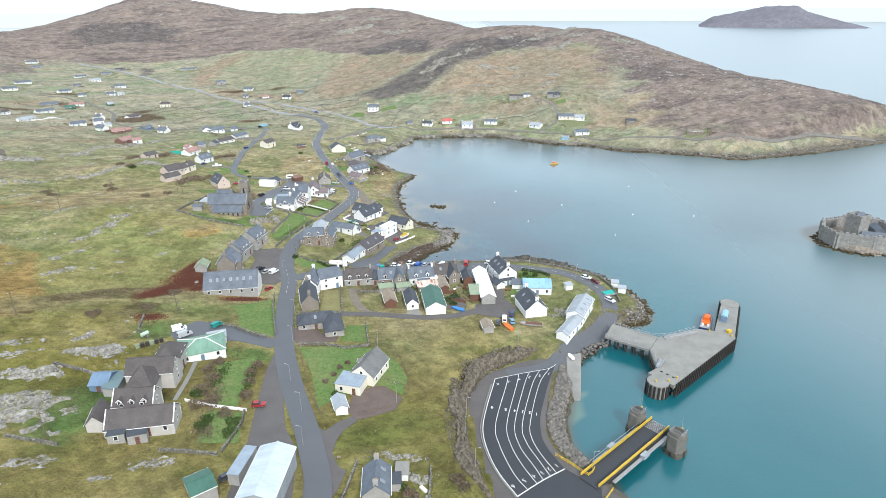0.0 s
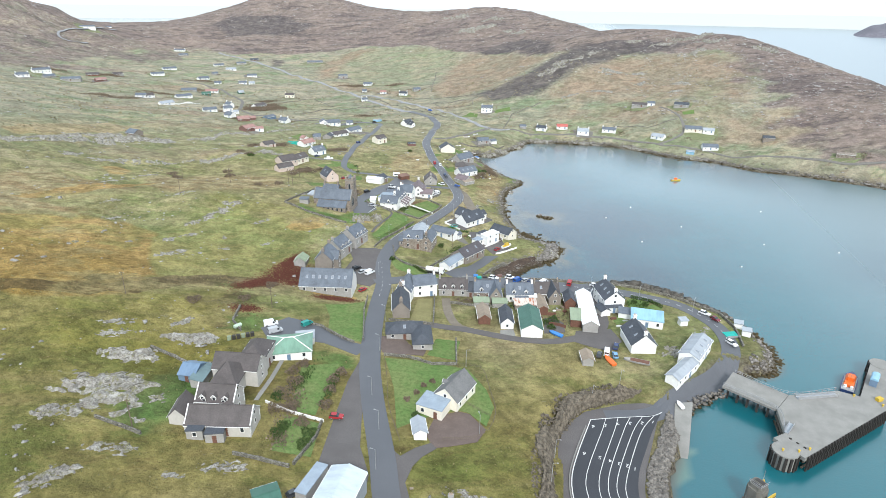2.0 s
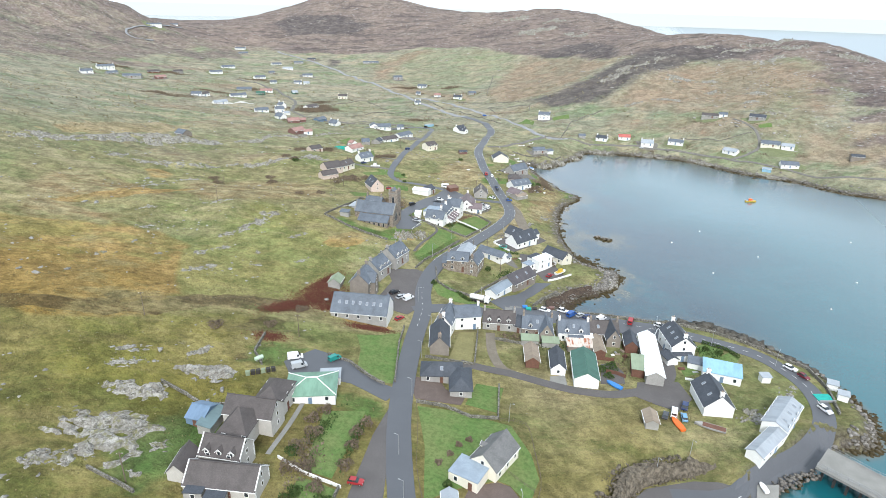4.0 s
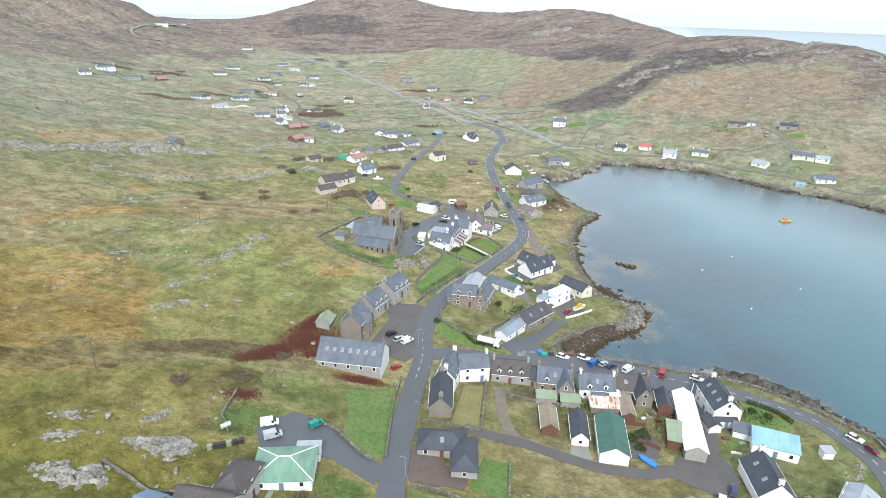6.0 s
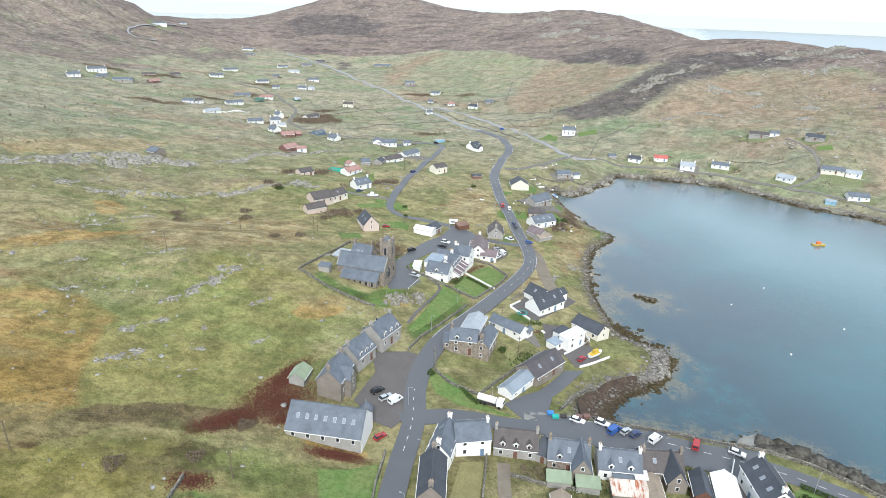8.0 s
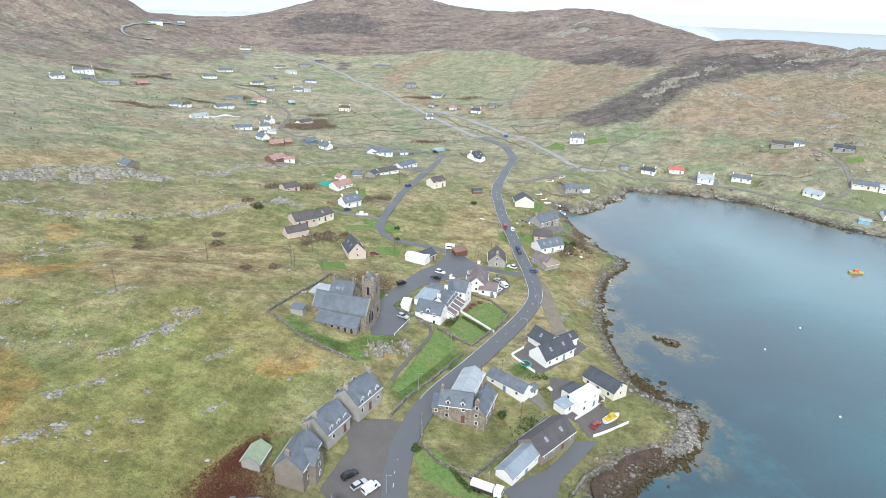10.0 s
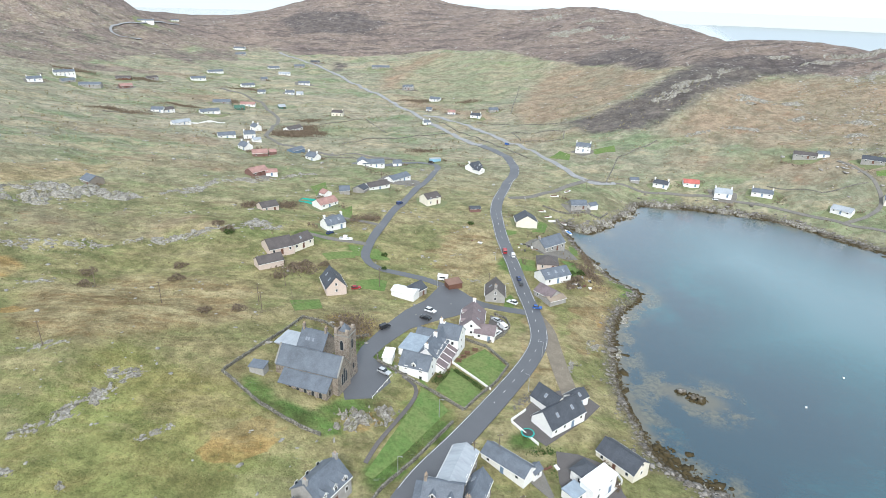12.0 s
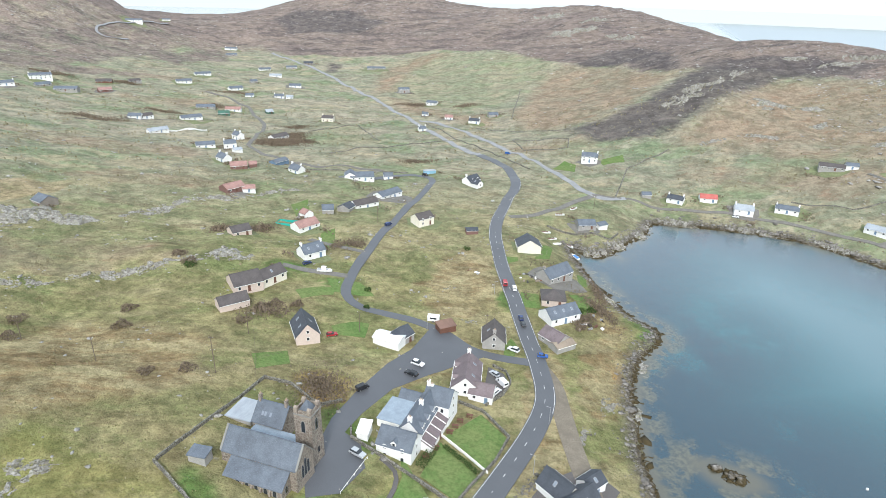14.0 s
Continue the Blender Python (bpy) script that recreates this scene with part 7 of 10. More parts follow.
OLDCON = plain("weathered_concrete", (0.185, 0.180, 0.160), 0.9, wear=0.4, scale=0.4, bump=0.4)


def chamfered(w, d, c):
    return [(-w, -d + c), (-w + c, -d), (w - c, -d), (w, -d + c), (w, d - c), (w - c, d), (-w + c, d), (-w, d - c)]


def tower_block(x, y, turn, w, label):
    t = thing("linkspan_tower", label, "concrete tower", x, y, 0, turn)
    plate("base", chamfered(w * .56, w * .56, w * .2), 1.4, 5.4, DARKCON, parent=t)
    plate("body", chamfered(w * .52, w * .5, w * .22), 6.0, 4.6, OLDCON, parent=t)
    plate("upper", chamfered(w * .40, w * .44, w * .16), 7.0, 0.996, OLDCON, parent=t)
    for u in (-1, 1):
        part("hatch", Shape().box(u * w * .18 - .5, u * w * .18 + .5, -w * .3, w * .3, 7.0, 7.12), IRON, t)
    for k in range(8):
        part("pile", Shape().tube(w * .56 * math.cos(k * .785), w * .56 * math.sin(k * .785), -4, 1.5, .22, .22, 7), FENDER, t)
    part("lamp_post", Shape().tube(w * .36, 0, 6.0, 10.5, 0.07, 0.05, 6), STEEL, t)
    for z in (7.5, 8.0):
        part("rail", Shape().bar((-w * .4, -w * .4, z), (w * .36, -w * .4, z), .04).bar((-w * .4, -w * .4, z), (-w * .4, w * .4, z), .04).bar((-w * .4, -w * .4, 7.0), (-w * .4, -w * .4, z), .04), STEEL, t)
    part("winch", Shape().box(w * .41, w * .5, -0.5, 0.5, 6.004, 6.8).tube(w * .46, 0, 6.8, 7.2, .25, .2, 8), YELLOW, t)


tower_block(49.3, 136.4, 42, 4.0, "grey concrete linkspan tower rising from the sea")
tower_block(57.4, 127.6, 42, 4.4, "large grey concrete linkspan tower rising from the sea")
rail("yellow_barrier", [(24.5, 121.5), (28.5, 117.8), (31.6, 114.6), (33.6, 117)], 1.0, YELLOW, "yellow steel barrier beside the ferry ramp", gap=1.5, z=QUAY_Z + 0.1, r=0.12)
rail("yellow_barrier", [(36.5, 110), (33, 105.5), (27, 99)], 1.0, YELLOW, "yellow steel barrier along the quay edge", gap=1.5, z=QUAY_Z + 0.1, r=0.12)
wallq = thing("quay_wall", "concrete quay wall with dark steel piles", "quay wall", 36, 108, 0, 45, kind="structure")
part("wall", Shape().box(-9, 3, -5.0, 4.5, -4, QUAY_Z - 0.05), DARKCON, wallq)
slip = thing("slipway", "pale concrete slipway running into the sea", "slipway", 36.5, 157, 0, kind="structure")
v = [(-1.4, 12.6, 3.2), (3.8, 14.3, 3.2), (0.6, -4, 0.3), (-3.6, -4, 0.3), (-2.8, -19, -1.0), (-7.0, -19, -1.0)]
s = Shape().add(v + [(a, b, c - 2.5) for a, b, c in v], [(0, 3, 2, 1), (3, 5, 4, 2), (0, 6, 9, 3), (3, 9, 11, 5), (1, 2, 8, 7), (2, 4, 10, 8), (5, 11, 10, 4), (0, 1, 7, 6)])
part("ramp", s, CONCRETE, slip)

# ---- small slipway below the street ----
s = Shape()
SLIP = [(13.6, 246), (13.8, 249.5), (14.8, 252.4), (20, 258.4), (22.4, 257), (18.8, 250.6), (17.4, 246)]
s.v += [(x, y, 2.5 - 0.19 * max(0, y - 246.4)) for x, y in SLIP] + [(x, y, -1.0) for x, y in SLIP]
s.f += [tuple(range(6, -1, -1))] + [(i, (i + 1) % 7, 7 + (i + 1) % 7, 7 + i) for i in range(7)]
small_slip = part("slipway", s, CONCRETE)
tagged(small_slip, "small sloping concrete slipway below the street wall", "slipway", kind="structure")
part("kerb", Shape().bar((13.8, 246.4, 2.6), (14.0, 249.6, 2.0), 0.16), CONCRETE, small_slip)

# ---- brown weedy beach of the small cove ----
WEED = plain("brown_weed_beach", (0.085, 0.060, 0.044), 0.9, wear=0.55, scale=0.5, fine=2.2, bump=0.6)
HIGH = smooth_line([(-14, 272), (-18, 269), (-22.4, 264.4), (-25.4, 258), (-29.2, 252.4), (-27.4, 246), (-24, 243.4), (-12, 243.6)], 1.0)
LOW = smooth_line([(-10, 268), (-14.5, 263), (-16.5, 259), (-18.5, 256), (-18.5, 251), (-14, 247.6), (-8, 245.6)], 1.0)
LOW = np.stack([np.interp(np.linspace(0, 1, len(HIGH)), np.linspace(0, 1, len(LOW)), LOW[:, k]) for k in (0, 1)], 1)
beach = Shape()
for f, z in ((-0.12, 2.2), (0, 1.5), (0.3, 0.95), (0.65, 0.45), (1.0, -0.15), (1.1, -0.5)):
    beach.v += [(*p, z + 0.12 * math.sin(1.7 * i + 9 * f)) for i, p in enumerate(HIGH * (1 - f) + LOW * f)]
BEACH_N = len(HIGH)
beach.f = [(r * BEACH_N + i, (r + 1) * BEACH_N + i, (r + 1) * BEACH_N + i + 1, r * BEACH_N + i + 1) for r in range(5) for i in range(BEACH_N - 1)]
tagged(part("beach", beach, WEED, smooth=True), "brown weedy shingle beach of the small cove", "beach", kind="structure")

# ---- castle on its rock ----
CASTLESTONE = stone("castle_stone", (0.285, 0.280, 0.262), (0.22, 0.215, 0.20), 2.0, 0.2)
castle = thing("castle", "grey stone castle with square keep on a sea rock", "castle", CASTLE_AT[0], CASTLE_AT[1], 0)
RING = [(-15, -1), (-14, -13), (0, -20), (15, -22), (22, -10), (18, 6), (4, 13), (-10, 8)]
for i, (a, b) in enumerate(zip(RING, RING[1:] + RING[:1])):
    d = Vector((b[0] - a[0], b[1] - a[1], 0))
    m = pose(a[0], a[1], 0, 0, 0, math.degrees(math.atan2(d.y, d.x)))
    hgt = 7.6 + (i % 3) * 0.6
    w = part("curtain_wall", Shape().box(-0.75, d.length + 0.75, 0, 1.5, -1, hgt), CASTLESTONE, castle, at=m)
    for k in range(int(d.length / 2.6)):
        part("merlon", Shape().box(0.5 + k * 2.6, 1.9 + k * 2.6, 0.004, 0.7, hgt, hgt + 0.8), CASTLESTONE, w)
keep = part("keep", Shape().box(-3.6, 3.6, -3.6, 3.6, 0, 13.6), CASTLESTONE, castle, at=pose(0, -4, 0, 0, 0, 24))
for a, b, c, d in ((-3.6, 3.6, -3.6, -3.0), (-3.6, 3.6, 3.0, 3.6), (-3.6, -3.0, -2.996, 2.996), (3.0, 3.6, -2.996, 2.996)):
    part("parapet", Shape().box(a, b, c, d, 13.604, 15.0), CASTLESTONE, keep)
part("cap_roof", Shape().prism([(-2.6, 13.604), (2.6, 13.604), (0, 15.8)], -2.6, 2.6), SLATE, keep)
part("hall_roof", Shape().prism([(-2.5, 4), (2.5, 4), (2.5, 7.2), (0, 9.2), (-2.5, 7.2)], -7, 7), SLATE, castle, at=pose(4, -14.5, 0, 0, 0, -20))
part("hall_roof", Shape().prism([(-2.2, 4), (2.2, 4), (2.2, 6.6), (0, 8.6), (-2.2, 6.6)], -5, 5), SLATE, castle, at=pose(12, -2, 0, 0, 0, 75))
part("courtyard", Shape().tube(2, -5, -1, 3.2, 17, 15, 20), STONE, castle)

# ---- far island and the edge of the sea ----
island = Shape()
ridge_x = [0, .08, .2, .4, .5, .6, .66, .82, 1.0]
ridge_z = [-2, 44, 62, 95, 99, 98, 70, 34, -2]
NI, NJ = 48, 13
for i in range(NI):
    f = i / (NI - 1)
    cx, cy, top = 1310 + 704 * f, 3560 - 330 * f, np.interp(f, ridge_x, ridge_z)
    for j in range(NJ):
        g = j / (NJ - 1) * 2 - 1
        island.v.append((cx + g * 110, cy + g * 300, (top + 6) * max(0, 1 - abs(g) ** 2.2) - 6 + 3 * math.sin(i * 1.7 + j * 2.1)))
island.f = [(i * NJ + j, i * NJ + j + 1, (i + 1) * NJ + j + 1, (i + 1) * NJ + j) for i in range(NI - 1) for j in range(NJ - 1)]
island.f = [q[::-1] for q in island.f]
# Brown heath shifted to lilac grey: the distance haze is in the base colour.
FARHILL = plain("hazed_heather", (0.175, 0.170, 0.195), 1.0, wear=0.25, scale=0.01, fine=0.06)
tagged(part("island", island, FARHILL, smooth=True), "bare island out at sea, tinted lilac grey by haze", "island", kind="structure")
# Added glowing band: stands in for pale hazy sea up to the horizon.
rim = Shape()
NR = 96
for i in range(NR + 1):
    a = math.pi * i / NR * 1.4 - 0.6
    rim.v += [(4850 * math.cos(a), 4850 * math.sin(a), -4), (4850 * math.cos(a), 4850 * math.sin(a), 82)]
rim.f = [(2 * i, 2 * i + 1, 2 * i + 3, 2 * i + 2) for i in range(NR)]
haze = Nodes("sea_haze_glow", 1.0)
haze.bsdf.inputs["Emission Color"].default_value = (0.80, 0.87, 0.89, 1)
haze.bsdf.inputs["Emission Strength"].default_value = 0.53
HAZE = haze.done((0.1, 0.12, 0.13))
tagged(part("backdrop", rim, HAZE), "glowing backdrop band standing in for the hazy distant sea", "backdrop", kind="structure")

# ---- rocks ----
def _ball():
    bm = bmesh.new()
    bmesh.ops.create_icosphere(bm, subdivisions=1, radius=1)
    v = np.array([p.co[:] for p in bm.verts])
    f = np.array([[q.index for q in t.verts] for t in bm.faces])
    bm.free()
    return v, f


BALL_V, BALL_F = _ball()
RNG = np.random.RandomState(7)


def lumps(name, px, py, size, mat, flat=0.6, sink=0.25, base=None, parent=None, stretch=1.6):
    """Many angular stones in one mesh."""
    n = len(px)
    pz = height(px, py, True) if base is None else base
    k = len(BALL_V)
    jag = RNG.uniform(0.62, 1.25, (n, k, 1))
    sc = np.stack([size * RNG.uniform(0.8, stretch, n), size * RNG.uniform(0.6, 1.1, n), size * flat * RNG.uniform(0.6, 1.3, n)], -1)[:, None, :]
    v = BALL_V[None] * jag * sc
    a = RNG.uniform(0, 6.28, n)[:, None]
    x = v[..., 0] * np.cos(a) - v[..., 1] * np.sin(a) + px[:, None]
    y = v[..., 0] * np.sin(a) + v[..., 1] * np.cos(a) + py[:, None]
    z = v[..., 2] + pz[:, None] + (size * flat * (0.5 - sink))[:, None]
    co = np.stack([x, y, z], -1).reshape(-1, 3)
    faces = (BALL_F[None] + (np.arange(n) * k)[:, None, None]).reshape(-1, 3)
    me = bpy.data.meshes.new(name)
    me.vertices.add(len(co))
    me.vertices.foreach_set("co", co.ravel())
    me.loops.add(faces.size)
    me.loops.foreach_set("vertex_index", faces.ravel())
    me.polygons.add(len(faces))
    me.polygons.foreach_set("loop_start", np.arange(len(faces)) * 3)
    me.polygons.foreach_set("loop_total", np.full(len(faces), 3))
    me.update(calc_edges=True)
    me.materials.append(mat)
    ob = new(name, me)
    ob.parent = parent
    return ob


def rock_material(name, light, dark, weed=False):
    n = Nodes(name, 0.9, 0, 0.2)
    n.world_coord()
    geo = n.tree.nodes.new("ShaderNodeNewGeometry")
    c = n.mix(n.ramp(n.noise(0.9, 6, 0.7), 0.35, 0.65), light, dark)
    c = n.mix(n.math("MULTIPLY", geo.outputs["Random Per Island"], 0.55 if weed else 0.4), c, shade(dark, 0.7))
    if weed:
        sep = n.tree.nodes.new("ShaderNodeSeparateXYZ")
        n.link(n.coord, sep.inputs[0])
        line = n.math("ADD", sep.outputs["Z"], n.math("MULTIPLY", n.noise(0.4, 4), -1.6))
        c = n.mix(n.ramp(line, 0.5, -0.4), c, (0.060, 0.046, 0.022))
    return n.done(c, n.noise(3.0, 5), 0.6, 0.1)


ROCK = rock_material("lichen_rock", (0.47, 0.46, 0.43), (0.19, 0.18, 0.165))
HILLROCK = rock_material("pale_hill_rock", (0.47, 0.45, 0.43), (0.26, 0.24, 0.22))
SHOREROCK = rock_material("shore_rock", (0.34, 0.32, 0.295), (0.115, 0.104, 0.090), True)
RIPRAP = rock_material("quarried_rock", (0.27, 0.25, 0.22), (0.12, 0.11, 0.10), True)
WEEDROCK = rock_material("weedy_rock", (0.150, 0.140, 0.120), (0.056, 0.050, 0.040), True)
CLIFF = rock_material("cut_rock", (0.205, 0.175, 0.135), (0.070, 0.060, 0.046))

shore_line = np.array([tuple(p) for p in smooth_line(COAST + COAST_QUAY[:9], 1.2)])
n = len(shore_line)
pick = RNG.randint(0, n, 19000)
off = RNG.normal(0.15, 1.0, (19000, 2)) * RNG.uniform(0.5, 4.6, (19000, 1))
sx, sy = shore_line[pick, 0] + off[:, 0], shore_line[pick, 1] + off[:, 1]
far = np.clip((np.hypot(sx, sy - 200) - 100) / 260, 0, 1)
size = RNG.gamma(1.3, 0.17, 19000) * (1 + 0.7 * far) + 0.10
tagged(lumps("shore_rocks", sx, sy, size, SHOREROCK, 0.34, 0.35), "grey rocks with dark weed along the shoreline", "rocks", kind="stuff")
line = smooth_line([(34.5, 163), (32, 155), (29.3, 145), (27.0, 138), (26.6, 130), (28.5, 124), (32, 118.5)], 0.5)
pick = RNG.randint(0, len(line), 1500)
rx, ry = line[pick, 0] + RNG.uniform(-2.3, 2.2, 1500), line[pick, 1] + RNG.uniform(-0.6, 0.6, 1500)
up = np.clip(3.0 - 0.75 * (rx - line[pick, 0] + 2.3), -0.6, 3.0)
tagged(lumps("rock_armour", rx, ry, RNG.uniform(0.3, 0.65, 1500), RIPRAP, 0.8, base=np.maximum(up, height(rx, ry, True))), "sloping grey boulder armour beside the ferry lanes", "rocks", kind="stuff")
line = smooth_line([(49, 182), (42, 176), (37, 170)], 0.5)
pick = RNG.randint(0, len(line), 160)
tagged(lumps("rock_armour", line[pick, 0] + RNG.uniform(-0.5, 2.5, 160), line[pick, 1] + RNG.uniform(-2.5, 0.5, 160), RNG.uniform(0.3, 0.7, 160), RIPRAP, 0.8, base=RNG.uniform(-0.3, 2.4, 160)),
       "dark boulders below the quay road", "rocks", kind="stuff")
line = smooth_line([(62, 236), (70, 224), (74, 210), (71, 199), (64, 196)], 0.5)
pick = RNG.randint(0, len(line), 520)
tagged(lumps("rock_armour", line[pick, 0] + RNG.normal(-1.0, 2.4, 520), line[pick, 1] + RNG.normal(0, 2.0, 520), RNG.uniform(0.4, 1.0, 520), SHOREROCK, 0.7),
       "dark boulders round the harbour point", "rocks", kind="stuff")
def rock_face(foot, run, lift, mat, label, seed):
    """A broken rock slope that climbs to the left of a line."""
    rng = np.random.RandomState(seed)
    line = smooth_line(foot, 0.7)
    tan = np.gradient(line, axis=0)
    tan /= np.linalg.norm(tan, axis=1)[:, None] + 1e-9
    nor = np.stack([-tan[:, 1], tan[:, 0]], 1)
    cols, rows = len(line), 13
    s = Shape()
    ends = np.clip(np.minimum(np.arange(cols), cols - 1 - np.arange(cols)) / 7.0, 0.15, 1)
    ledge = rng.uniform(-0.55, 0.55, (rows, 1)) + rng.uniform(-0.5, 0.5, (rows, cols))
    for r in range(rows):
        f = r / (rows - 1)
        p = line + nor * (f * run * (0.75 + 0.25 * np.sin(np.arange(cols) * 0.21 + seed)) * ends + rng.uniform(-0.3, 0.3, cols))[:, None]
        top = height(p[:, 0], p[:, 1], True)
        z = np.maximum(top, QUAY_Z + lift * ends * min(1, f * 2.2)) + 0.2 + np.abs(ledge[r]) * (0.9 if 0 < r < rows - 1 else 0) * ends
        if r == rows - 1:
            z = top - 0.4
        if r == 0:
            z = np.full(cols, QUAY_Z - 0.3)
        s.v += [(q[0], q[1], k) for q, k in zip(p, z)]
    s.f = [(r * cols + i, r * cols + i + 1, (r + 1) * cols + i + 1, (r + 1) * cols + i) for r in range(rows - 1) for i in range(cols - 1)]
    return tagged(part("rock_cutting", s, mat), label, "rock face", kind="structure")


rock_face([(10, 103), (5.2, 112), (2.4, 122), (1.6, 131), (2.0, 140), (3.2, 148), (7.2, 156.6), (12.4, 161.8), (19, 166), (25.5, 170)], 5.6, 2.6, CLIFF, "brown and grey cut rock face above the ferry lanes", 4)
line = smooth_line([(3.0, 113), (0.2, 122), (-0.6, 131), (-0.2, 140), (1, 148), (5, 158), (11, 163.6), (18, 168)], 0.5)
pick = RNG.randint(0, len(line), 2600)
f = RNG.uniform(-0.75, 1, 2600)
cx, cy = line[pick, 0] - 3.4 * f, line[pick, 1] + 2.4 * f * (line[pick, 1] > 150)
up = np.maximum(height(cx, cy, True), QUAY_Z + np.clip(3.0 * (f + 0.75), 0, 3.2) * (f < 0.7)) - 0.1
tagged(lumps("rock_cutting", cx, cy, RNG.gamma(1.4, 0.11, 2600) + 0.06, CLIFF, 0.6, base=up), "loose broken stones on the rock cutting", "rocks", kind="stuff")
line = smooth_line([(4, 247), (9, 247.6), (13, 248.4), (22, 250), (28, 251), (38, 247.6), (48, 241.6), (58, 235.4), (64, 228)], 0.5)
pick = RNG.randint(0, len(line), 2600)
tagged(lumps("shore_rocks", line[pick, 0] + RNG.normal(0, 1.6, 2600), line[pick, 1] + RNG.normal(0.6, 1.6, 2600), RNG.gamma(1.6, 0.22, 2600) + 0.15, WEEDROCK, 0.45, 0.35), "dark rocks and weed below the sea wall", "rocks", kind="stuff")
m = 2200
f, rx = RNG.uniform(0, 1, m), RNG.uniform(19, 46, m)
ry = np.interp(rx, [19, 30, 38, 46], [245.6, 245.4, 242.6, 239]) + f * np.interp(rx, [19, 23, 32, 43, 46], [7, 10, 10.5, 10, 5])
tagged(lumps("shore_rocks", rx, ry, RNG.gamma(1.7, 0.30, m) + 0.2, WEEDROCK, 0.5, 0.3, base=np.maximum(height(rx, ry, True), 0.7 - 0.8 * f)), "low dark weedy rocks beyond the slipway", "rocks", kind="stuff")
line = smooth_line([(-24, 308), (-16, 300), (-8.6, 296), (-6.6, 290), (-6.8, 284), (-9, 276), (-14, 270.6), (-20, 266)], 0.5)
m = 2400
pick = RNG.randint(0, len(line), m)
rx, ry = line[pick, 0] + RNG.normal(0.3, 2.3, m), line[pick, 1] + RNG.normal(-0.3, 2.0, m)
tagged(lumps("shore_rocks", rx, ry, RNG.gamma(1.4, 0.20, m) + 0.12, SHOREROCK, 0.42, 0.3, base=np.maximum(height(rx, ry, True), -0.15)), "broken grey rocks round the grassy point", "rocks", kind="stuff")
m = 1500
f, pick = RNG.beta(2.6, 1.4, m) * 1.08, RNG.randint(0, BEACH_N, m)
bx, by = HIGH[pick, 0] * (1 - f) + LOW[pick, 0] * f + RNG.normal(0, 0.5, m), HIGH[pick, 1] * (1 - f) + LOW[pick, 1] * f + RNG.normal(0, 0.5, m)
tagged(lumps("beach_stones", bx, by, RNG.gamma(1.4, 0.11, m) + 0.07, SHOREROCK, 0.5, 0.35, base=np.interp(f, [0, 0.3, 0.65, 1.0, 1.1], [1.5, 0.95, 0.45, -0.15, -0.3])), "grey stones on the lower beach", "stones", kind="stuff")
for ix, iy, ir in ISLETS:
    m = int(26 * ir)
    a, rr = RNG.uniform(0, 6.28, m), ir * np.sqrt(RNG.uniform(0, 1, m))
    tagged(lumps("rock_islet", ix + rr * np.cos(a) * 1.5, iy + rr * np.sin(a), RNG.uniform(0.4, 1.1, m) * (1.3 - rr / ir * 0.6), SHOREROCK, 0.6, base=0.9 * (1 - rr / ir) - 0.3),
           "weed covered rock islet in the shallows", "rock", kind="stuff")
a, rr = RNG.uniform(0, 6.28, 420), RNG.uniform(0.75, 1.12, 420)
tagged(lumps("castle_rock", CASTLE_AT[0] + 3 + 19 * rr * np.cos(a), CASTLE_AT[1] - 5 + 16.5 * rr * np.sin(a), RNG.uniform(0.6, 1.5, 420), SHOREROCK, 0.6, base=1.4 - (rr - 0.75) * 5),
       "dark weedy rock under the castle walls", "rock", kind="stuff")
def lattice(px, py, size, seed):
    """Value noise between 0 and 1 on a square lattice."""
    table = np.random.RandomState(seed).rand(64, 64)
    u, v = px / size, py / size
    i, j = np.floor(u).astype(int), np.floor(v).astype(int)
    fu, fv = u - i, v - j
    fu, fv = fu * fu * (3 - 2 * fu), fv * fv * (3 - 2 * fv)
    a, b = table[i % 64, j % 64], table[(i + 1) % 64, j % 64]
    c, d = table[i % 64, (j + 1) % 64], table[(i + 1) % 64, (j + 1) % 64]
    return (a * (1 - fu) + b * fu) * (1 - fv) + (c * (1 - fu) + d * fu) * fv


def bedrock_material():
    n = Nodes("lichened_bedrock", 0.92, 0, 0.2)
    n.world_coord()
    c = n.mix(n.ramp(n.noise(0.35, 7, 0.8), 0.38, 0.60), (0.40, 0.388, 0.358), (0.232, 0.218, 0.190))
    c = n.mix(n.math("MULTIPLY", n.ramp(n.noise(1.3, 6, 0.8), 0.46, 0.58), 0.85), c, (0.140, 0.130, 0.112))
    c = n.mix(n.ramp(n.noise(0.45, 7, 0.8, (0.4, 1.8, 1.0), 48), 0.54, 0.60), c, (0.100, 0.092, 0.072))
    c = n.mix(n.math("MULTIPLY", n.ramp(n.noise(0.5, 7, 0.8), 0.53, 0.60), 0.85), c, (0.170, 0.166, 0.082))
    return n.done(c, n.noise(1.4, 6, 0.8), 0.9, 0.25)


BEDROCK = bedrock_material()


